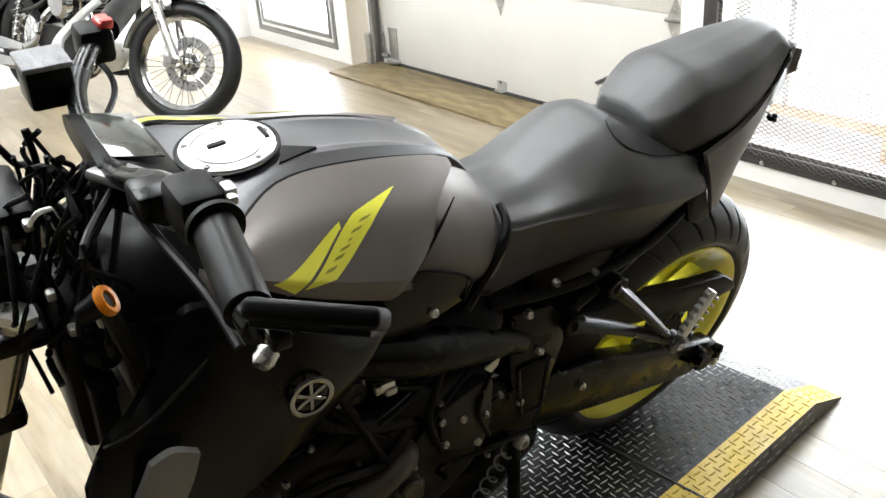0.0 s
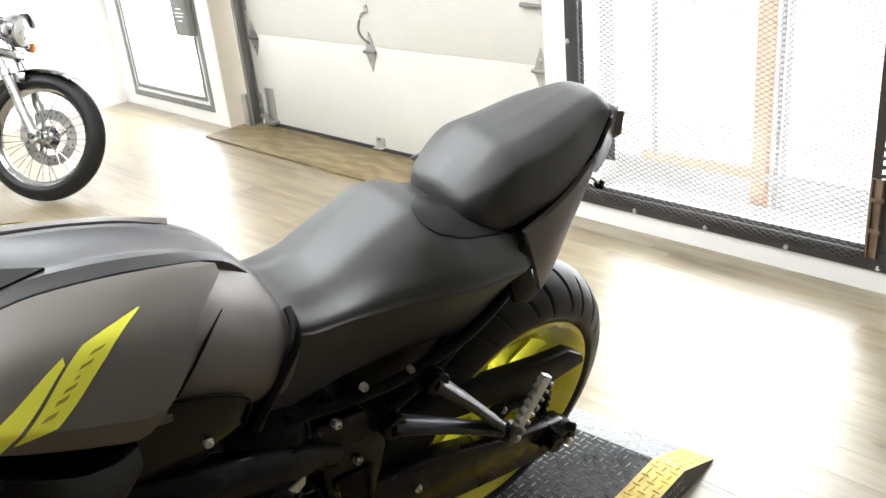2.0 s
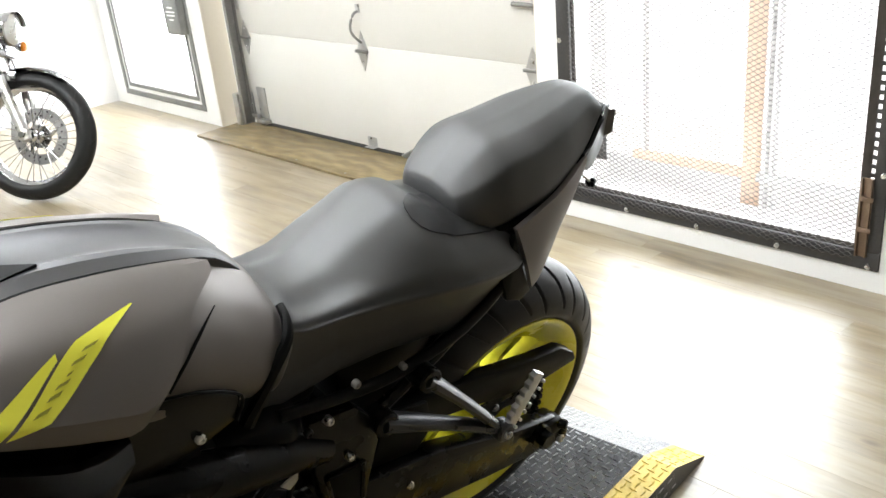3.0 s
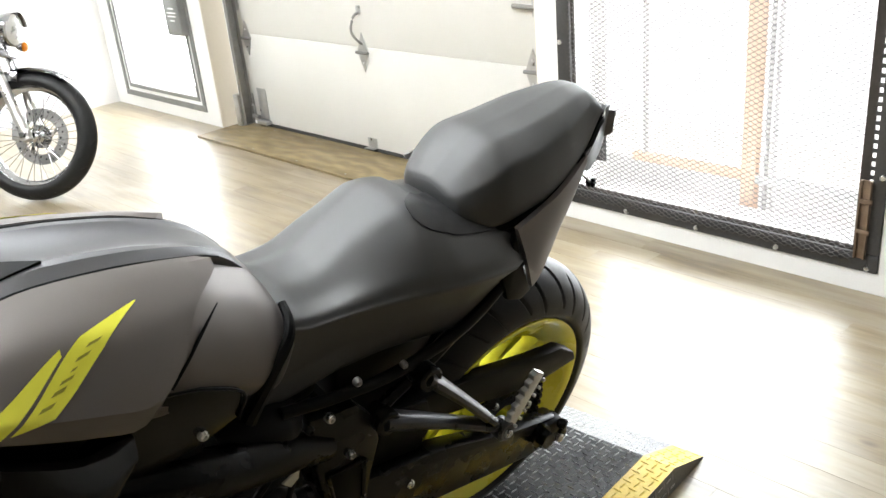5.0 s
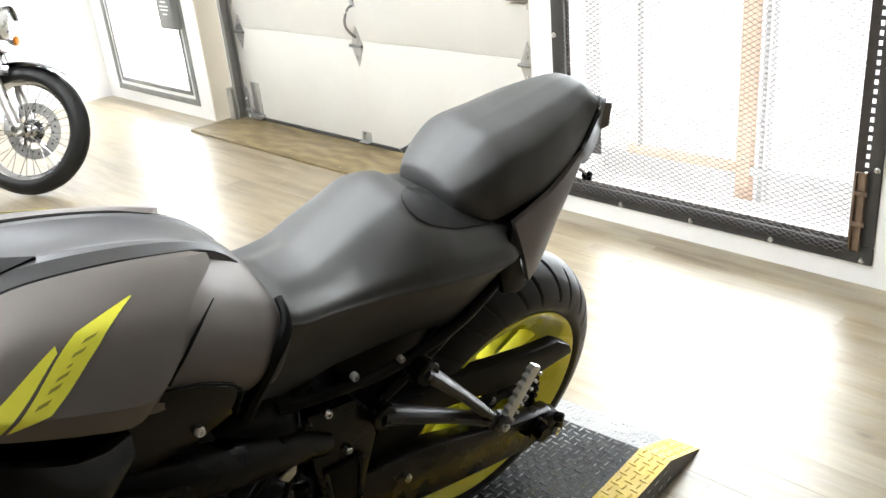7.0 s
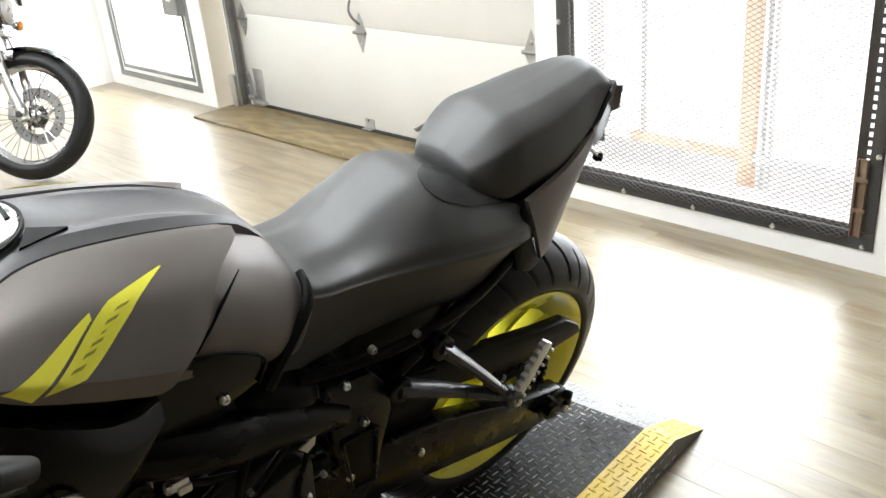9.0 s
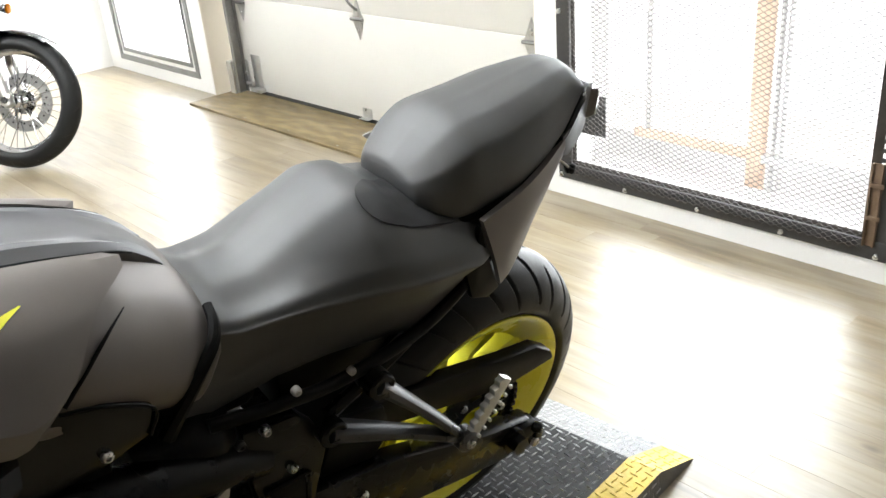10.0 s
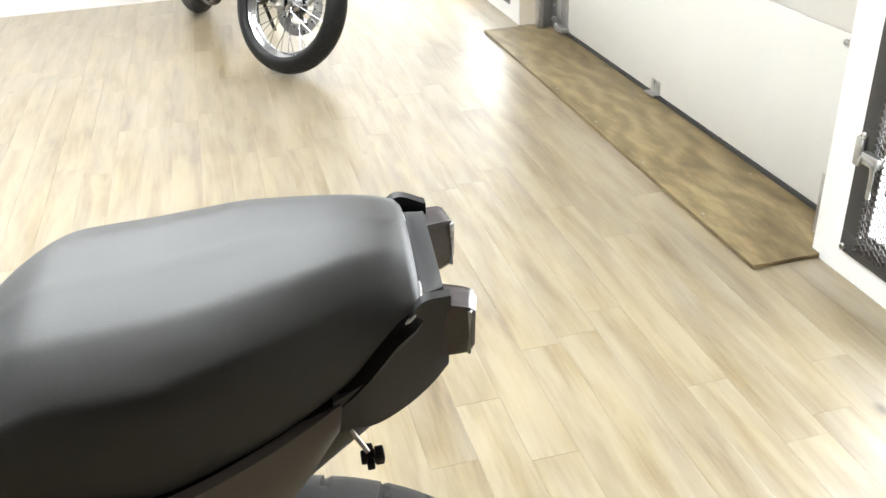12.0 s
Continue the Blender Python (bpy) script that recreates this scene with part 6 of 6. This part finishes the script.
    for k in range(22):
        x, y, z = rnd_c.uniform(-.08, .16), rnd_c.uniform(-1.10, -1.04), 1.0
        pts = []
        for i in range(6):
            pts.append((x, y, z))
            x, y, z = x + rnd_c.uniform(-.045, .045), min(-1.03, max(-1.15, y + rnd_c.uniform(-.035, .03))), z - rnd_c.uniform(.02, .065)
        part("cable", tube(pts, rnd_c.choice((.0028, .0035, .0045)), 8, 7), M_BLACK, bike)
    for x, y, z in ((.09, -1.10, .97), (.06, -1.115, .93), (.125, -1.10, .90), (.15, -1.09, .865)):
        part("wire_clip", box(x, y, z, .014, .010, .012, .003), M_TRACK, bike, "small bright clip")
    # Lit top of the dash edge put in as a paler grey slab.
    bz = Matrix.Translation((.104, -.983, .992)) @ Matrix.Rotation(radians(31), 4, "Z") @ Matrix.Rotation(radians(-8), 4, "X")
    bezel = part("dash_bezel_lit", moved(box(0, 0, .004, .112, .046, .012, .004), bz), M_INTAKE, dash, "dash edge, its lit top put in as grey")
    part("dash_underside", moved(box(0, 0, -.016, .108, .042, .028, .006), bz), M_BLACK, dash)
    part("warning_lamp", moved(box(.054, -.010, .002, .006, .012, .010, .002), bz), M_REDP, dash, "small red lamp")
    part("cable_tie", tube([(.095, -1.075, .985), (.105, -1.09, .99), (.10, -1.10, .975)], 0.003, 6, 3), M_WALL, bike, "pale cable tie")
    for k in range(7):
        a = k * 1.1
        part("cable", tube([(.03 * math.cos(a) + .05, -1.0 + .02 * math.sin(a), .99), (.09 * math.cos(a) + .10, -1.07 + .02 * math.sin(a), .98 - .02 * k), (.06 * math.cos(a) + .06, -1.05 + .03 * math.cos(2 * a), .88 - .015 * k), (.04 * math.cos(a), -.99, .78)], 0.0045, 8, 6), M_BLACK, bike)


bike_middle()
bike_front()


# ---- cruiser motorcycles by the west wall: x to their right, y ahead, z up, from the foot of the front wheel ----
def spoked_wheel(name, c, R, half, rim_r, parent, label):
    rim = part(name, lathe([(rim_r, -.028), (rim_r + .004, -.028), (rim_r - .004, -.018), (rim_r - .016, -.010), (rim_r - .016, .010), (rim_r - .004, .018), (rim_r + .004, .028), (rim_r, .028), (rim_r - .012, .020), (rim_r - .024, .008), (rim_r - .024, -.008), (rim_r - .012, -.020)], c, 72), M_CHROME, parent, label)
    ob = new("tyre", tyre_mesh(c, R, half, rim_r, 440, 26, 0.004))
    ob.parent = rim
    tagged(ob, "black street tyre")
    sp = []
    for i in range(36):
        a = 2 * math.pi * i / 36
        s = 1 if i % 2 else -1
        b = a + (0.42 if (i // 2) % 2 else -0.42)
        sp.append(tube([(c[0] + s * .030, c[1] + .034 * math.cos(b), c[2] + .034 * math.sin(b)), (c[0] + s * .003, c[1] + (rim_r - .02) * math.cos(a), c[2] + (rim_r - .02) * math.sin(a))], 0.0020, 6, 1))
    part("spokes", join(*sp), M_CHROME, rim, "bright wire spokes")
    part("hub", lathe([(0.012, -.048), (0.026, -.048), (0.036, -.036), (0.036, -.026), (0.022, -.016), (0.022, .016), (0.036, .026), (0.036, .036), (0.026, .048), (0.012, .048)], c, 36), M_CHROME, rim)
    return rim


def cruiser(m, label):
    root = empty("cruiser_motorcycle", m, label, "motorcycle")
    R = 0.328
    c = (0, 0, R)
    w = spoked_wheel("front_wheel", c, R, 0.056, 0.252, root, "chrome wire-spoked front wheel")
    disc = part("brake_disc", lathe([(0.092, -.0025), (0.146, -.0025), (0.146, .0025), (0.092, .0025)], (-.058, 0, R), 60), M_TRACK, w, "drilled brake disc")
    for k in range(24):
        a, r = 2 * math.pi * k / 24, 0.106 + 0.013 * (k % 3)
        part("disc_hole", cyl((-.0545, r * math.cos(a), R + r * math.sin(a)), (-.0535, r * math.cos(a), R + r * math.sin(a)), 0.005, seg=8), M_BLACK, disc)
    part("disc_carrier", join(lathe([(0.03, -.012), (0.060, -.012), (0.060, -.004), (0.03, -.004)], (-.045, 0, R), 40), *[tube([(-.053, .05 * math.cos(a), R + .05 * math.sin(a)), (-.053, .075 * math.cos(a + .35), R + .075 * math.sin(a + .35)), (-.056, .10 * math.cos(a + .45), R + .10 * math.sin(a + .45))], 0.009, 8, 3) for a in np.arange(5) * 2 * math.pi / 5]), M_CHROME, disc)
    rk = math.tan(radians(27))

    def fk(z, off=0.0):
        return -(z - R) * rk + off
    for s in (1, -1):
        x = s * 0.085
        leg = part("fork_slider", join(cyl((x, fk(.30), .30), (x, fk(.62), .62), 0.027, 0.025, 20, 0.004), cyl((x, fk(.62), .62), (x, fk(.655), .655), 0.029, seg=20, bevel=0.004), box(x, fk(.33), .33, .05, .055, .06, .012)), M_FORK, root, "satin aluminium fork slider")
        part("fork_tube", cyl((x, fk(.64), .64), (x, fk(.98), .98), 0.0195, seg=18), M_CHROME, leg, "chrome fork tube")
        part("axle_cap", join(cyl((x + s * .028, fk(.33), .33), (x + s * .040, fk(.33), .33), 0.015, seg=6), screw((x + s * .026, fk(.35) - .02, .362), (s, 0, 0), .006)), M_CHROME, leg)
        sg = part("turn_signal", join(cyl((x + s * .02, fk(.80) + .02, .80), (x + s * .06, fk(.80) + .045, .795), 0.008, seg=10), lathe([(0.0005, -.04), (0.018, -.036), (0.026, -.015), (0.026, .0), (0.0005, .0)], (x + s * .075, fk(.80) + .075, .795), 24, "y")), M_CHROME, root, "chrome bullet turn signal")
        part("lens", lathe([(0.0005, .0005), (0.025, .0005), (0.022, .010), (0.0005, .014)], (x + s * .075, fk(.80) + .075, .795), 24, "y"), M_AMBER, sg, "amber lens")
    part("caliper", join(box(-.066, -.135, R + .03, .045, .055, .12, .014)), M_ALU, root)
    part("fork_clamp", join(box(0, fk(.74), .74, .23, .07, .045, .012), box(0, fk(.95), .95, .22, .07, .03, .010)), M_CHROME, root, "chrome fork clamps")
    rows = []
    for a in np.linspace(radians(60), radians(172), 34):
        r = R + 0.020
        rows.append([Vector((x, (r - 2.6 * x * x) * math.cos(a), R + (r - 2.6 * x * x) * math.sin(a))) for x in np.linspace(-.066, .066, 11)] + [Vector((x, (r - .004 - 2.6 * x * x) * math.cos(a), R + (r - .004 - 2.6 * x * x) * math.sin(a))) for x in np.linspace(.066, -.066, 11)])
    fen = part("front_fender", grid_bm(rows, True, True), M_GLOSS, root, "gloss black front fender")
    for s in (1, -1):
        part("fender_bracket", box(s * .066, -.10, R + .29, .008, .07, .05, .003), M_CHROME, fen)
    hl = part("headlamp", lathe([(0.0005, -.10), (0.05, -.092), (0.078, -.05), (0.086, 0.0), (0.086, .012), (0.078, .016), (0.0005, .016)], (0, fk(.86) + .13, .86), 40, "y"), M_CHROME, root, "chrome round headlamp")
    part("lens", lathe([(0.0005, .0165), (0.076, .0165), (0.06, .026), (0.0005, .032)], (0, fk(.86) + .13, .86), 40, "y"), M_CAP, hl, "clear headlamp lens")
    part("visor", grid_bm([[Vector((0.089 * math.cos(a), fk(.86) + .13 + d, .86 + 0.089 * math.sin(a))) for a in np.linspace(0.3, math.pi - 0.3, 15)] for d in (.005, .02, .036)]), M_CHROME, hl)
    part("handlebar", tube([(.40, -.62, 1.08), (.32, -.56, 1.10), (.20, -.46, 1.10), (.08, -.40, 1.02), (-.08, -.40, 1.02), (-.20, -.46, 1.10), (-.32, -.56, 1.10), (-.40, -.62, 1.08)], 0.0125, 12, 5), M_CHROME, root, "chrome handlebar")
    for s in (1, -1):
        mr = part("mirror", tube([(s * .30, -.54, 1.11), (s * .34, -.52, 1.17), (s * .36, -.53, 1.22)], 0.005, 8, 4), M_CHROME, root, "chrome mirror stalk")
        part("mirror_head", lathe([(0.0005, .012), (0.03, .010), (0.048, .0), (0.046, -.004), (0.0005, -.006)], (s * .38, -.54, 1.25), 28, "y"), M_CHROME, mr)
    part("cable", tube([(.12, -.42, 1.05), (.10, -.30, .98), (.03, -.32, .80), (-.02, -.40, .62)], 0.005, 8, 6), M_BLACK, root)
    # frame, engine, tank, seat, rear
    for s in (1, -1):
        part("down_tube", tube([(s * .03, -.43, .86), (s * .09, -.47, .60), (s * .125, -.55, .30), (s * .13, -.70, .20), (s * .13, -1.05, .20)], 0.019, 12, 5), M_GLOSS, root, "gloss black frame tube")
        part("rear_rail", tube([(s * .03, -.47, .84), (s * .09, -.80, .76), (s * .12, -1.10, .58), (s * .13, -1.40, .52)], 0.018, 12, 5), M_GLOSS, root)
    part("fuel_tank", body([(-.44, [(0, .93), (.04, .92), (.07, .88), (.06, .82), (0, .80)]), (-.56, [(0, .985), (.08, .965), (.125, .90), (.11, .82), (0, .80)]), (-.74, [(0, .975), (.09, .955), (.135, .88), (.12, .79), (0, .78)]), (-.92, [(0, .90), (.06, .885), (.09, .83), (.08, .77), (0, .76)]), (-.99, [(0, .84), (.03, .83), (.05, .80), (.04, .77), (0, .76)])], 6, 5), M_GLOSS, root, "gloss black teardrop tank", sharp=60)
    part("saddle", body([(-.96, [(0, .80), (.07, .795), (.10, .77), (.08, .73), (0, .72)]), (-1.12, [(0, .72), (.12, .725), (.165, .70), (.14, .65), (0, .64)]), (-1.30, [(0, .74), (.13, .74), (.16, .71), (.13, .66), (0, .65)]), (-1.40, [(0, .80), (.09, .79), (.11, .75), (.09, .70), (0, .69)]), (-1.52, [(0, .79), (.08, .785), (.10, .75), (.08, .71), (0, .70)])], 6, 5), M_SEAT, root, "black leather saddle", sharp=60)
    part("crankcase", join(lathe([(0.0005, .14), (0.09, .135), (0.13, .10), (0.14, 0), (0.13, -.10), (0.09, -.135), (0.0005, -.14)], (0, -.74, .34), 40), lathe([(0.0005, .135), (0.10, .13), (0.12, .10), (0.12, -.10), (0.10, -.13), (0.0005, -.135)], (0, -1.0, .36), 40), box(0, -.87, .36, .25, .30, .20, .03)), M_ALU, root, "polished engine case")
    part("primary_cover", slab([(-.62, .34), (-.66, .25), (-.76, .20), (-1.0, .22), (-1.10, .30), (-1.10, .42), (-1.0, .48), (-.74, .46)], 0.150, 0.03, 0.012), M_ENGINE, root, "black side cover")
    for tilt in (-22, 22):
        cylm = Matrix.Translation((0, -.865, .42)) @ Matrix.Rotation(radians(-tilt), 4, "X") @ Matrix.Translation((0, 0, .05))
        barrel = part("cylinder", moved(box(0, 0, .12, .13, .13, .24, .01), cylm), M_ENGINE, root, "finned black engine cylinder")
        part("cylinder_head", moved(box(0, 0, .265, .14, .15, .05, .02), cylm), M_ALUD, barrel)
        for i in range(10):
            part("fin", moved(box(0, 0, .02 + .022 * i, .165 - .002 * i, .165 - .002 * i, .008, .003, 1), cylm), M_ALUD, barrel)
    part("air_cleaner", lathe([(0.0005, .05), (0.07, .048), (0.088, .03), (0.088, -.01), (0.0005, -.01)], (.13, -.86, .60), 40), M_CHROME, root, "round chrome air cleaner")
    part("push_rod_tubes", join(*[tube([(.10, -.80 - .03 * k, .40), (.09, -.74 - .08 * k, .62)], 0.010, 10, 1) for k in range(4)]), M_CHROME, root)
    part("exhaust_pipe", join(tube([(.07, -.72, .60), (.14, -.60, .52), (.165, -.60, .34), (.17, -.78, .22), (.175, -1.20, .22)], 0.023, 14, 6), tube([(.07, -1.0, .60), (.15, -1.04, .50), (.17, -1.10, .38), (.18, -1.25, .32)], 0.023, 14, 6)), M_CHROME, root, "chrome exhaust pipes")
    part("muffler", join(tube([(.18, -1.15, .22), (.185, -1.35, .23), (.19, -1.62, .25)], 0.04, 18, 3, radii=[.026, .042, .042]), tube([(.18, -1.22, .325), (.185, -1.40, .335), (.19, -1.60, .35)], 0.04, 18, 3, radii=[.026, .040, .040])), M_CHROME, root, "chrome mufflers")
    fp = part("foot_peg", join(tube([(.13, -.58, .27), (.20, -.57, .275), (.25, -.57, .275)], 0.010, 10, 3), *[cyl((.255 + .013 * i, -.57, .275), (.263 + .013 * i, -.57, .275), 0.016, seg=14, bevel=.003) for i in range(8)]), M_CHROME, root, "ribbed foot peg")
    part("brake_pedal", join(tube([(.15, -.62, .24), (.20, -.50, .25), (.21, -.42, .30)], 0.008, 8, 4), box(.225, -.42, .315, .06, .03, .012, .003)), M_CHROME, root)
    rw = spoked_wheel("rear_wheel", (0, -1.43, .315), .315, 0.068, 0.205, root, "chrome wire-spoked rear wheel")
    rows = []
    for a in np.linspace(radians(5), radians(165), 34):
        r = .350
        rows.append([Vector((x, -1.43 - (r - 2.4 * x * x) * math.cos(a), .315 + (r - 2.4 * x * x) * math.sin(a))) for x in np.linspace(-.09, .09, 11)] + [Vector((x, -1.43 - (r - .004 - 2.4 * x * x) * math.cos(a), .315 + (r - .004 - 2.4 * x * x) * math.sin(a))) for x in np.linspace(.09, -.09, 11)])
    part("rear_fender", grid_bm(rows, True, True), M_GLOSS, root, "gloss black rear fender")
    for s in (1, -1):
        part("shock", join(tube([(s * .14, -1.40, .36), (s * .135, -1.28, .64)], 0.012, 10, 1), tube([(s * .139 + .022 * math.cos(i * .8), -1.39 + .0024 * i + .022 * math.sin(i * .8), .385 + .005 * i) for i in range(44)], 0.0045, 6, 2)), M_CHROME, root, "chrome spring shock")
    # the front end is steered to its left, about the raked head
    d = Vector((0, -rk, 1)).normalized()
    p = Vector((0, -0.055, R))
    turn = Matrix.Translation(p) @ Matrix.Rotation(radians(26), 4, d) @ Matrix.Translation(-p)
    for ob in root.children:
        if ob.name.split(".")[0] in ("front_wheel", "fork_slider", "turn_signal", "caliper", "fork_clamp", "front_fender", "headlamp", "handlebar", "mirror", "cable"):
            ob.matrix_basis = turn @ ob.matrix_basis
    part("side_stand", tube([(-.14, -.70, .22), (-.20, -.72, .10), (-.245, -.74, .010)], 0.011, 10, 3), M_GLOSS, root)
    return root


cruiser(pose(-3.60, 0.468, 0.0, 0, -9, -74) @ Matrix.Scale(0.95, 4), "black and chrome cruiser motorcycle, front wheel turned, by the white wall")

# ---- unseen ceiling panels, added for light from above ----


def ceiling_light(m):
    root = empty("ceiling_light", m, "lit ceiling panel, added out of view for light from above", "ceiling light", "ceiling lights")
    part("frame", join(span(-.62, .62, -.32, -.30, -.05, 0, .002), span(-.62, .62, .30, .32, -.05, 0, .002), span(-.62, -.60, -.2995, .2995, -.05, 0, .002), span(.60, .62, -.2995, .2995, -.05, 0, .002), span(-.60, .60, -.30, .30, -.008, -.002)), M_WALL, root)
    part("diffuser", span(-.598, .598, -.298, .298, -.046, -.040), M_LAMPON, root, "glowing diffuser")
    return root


# Panels added out of view, placed to light the seat and tank tops.
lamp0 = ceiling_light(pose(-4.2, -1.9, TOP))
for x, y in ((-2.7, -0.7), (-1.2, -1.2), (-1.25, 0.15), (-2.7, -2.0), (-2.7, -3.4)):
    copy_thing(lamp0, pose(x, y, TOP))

# ---- floor planks, the nearest ones piece by piece ----
PW, PL, GAP = 0.102, 0.92, 0.0002


def plank_box(x0, x1, y0, y1):
    b = 0.0004
    v = [(x0, y0, -.004), (x1, y0, -.004), (x1, y1, -.004), (x0, y1, -.004), (x0, y0, -b), (x1, y0, -b), (x1, y1, -b), (x0, y1, -b),
         (x0 + b, y0 + b, 0), (x1 - b, y0 + b, 0), (x1 - b, y1 - b, 0), (x0 + b, y1 - b, 0)]
    f = [(8, 9, 10, 11), (4, 5, 9, 8), (5, 6, 10, 9), (6, 7, 11, 10), (7, 4, 8, 11), (0, 1, 5, 4), (1, 2, 6, 5), (2, 3, 7, 6), (3, 0, 4, 7), (3, 2, 1, 0)]
    return v, f


plank_meshes = {}
rest_v, rest_f = [], []
rnd = random.Random(4)
y = NY
while y > SY + 0.01:
    y0, y1 = max(y - PW, SY) + GAP / 2, y - GAP / 2
    x = WX - rnd.uniform(0.05, PL - 0.2)
    while x < EX - 0.01:
        xa, xb = max(x, WX), min(x + PL, EX)
        x += PL
        if xb - xa < 0.02:
            continue
        near = xa < 1.3 and xb > -4.2 and y > -1.0
        w, d = round(xb - xa - GAP, 4), round(y1 - y0, 4)
        if near:
            key = (w, d)
            if key not in plank_meshes:
                v, f = plank_box(-w / 2, w / 2, -d / 2, d / 2)
                me = bpy.data.meshes.new("plank")
                me.from_pydata(v, [], f)
                me.materials.append(M_OAK)
                plank_meshes[key] = me
            ob = new("plank", plank_meshes[key])
            ob.parent = floor
            ob.location = ((xa + xb) / 2, (y0 + y1) / 2, 0)
        else:
            v, f = plank_box(xa + GAP / 2, xb - GAP / 2, y0, y1)
            b = len(rest_v)
            rest_v += v
            rest_f += [tuple(i + b for i in q) for q in f]
    y -= PW
me = bpy.data.meshes.new("planks_far")
me.from_pydata(rest_v, [], rest_f)
me.materials.append(M_OAK)
ob = new("planks_far", me)
ob.parent = floor
tagged(ob, "light oak vinyl planks", kind="stuff")
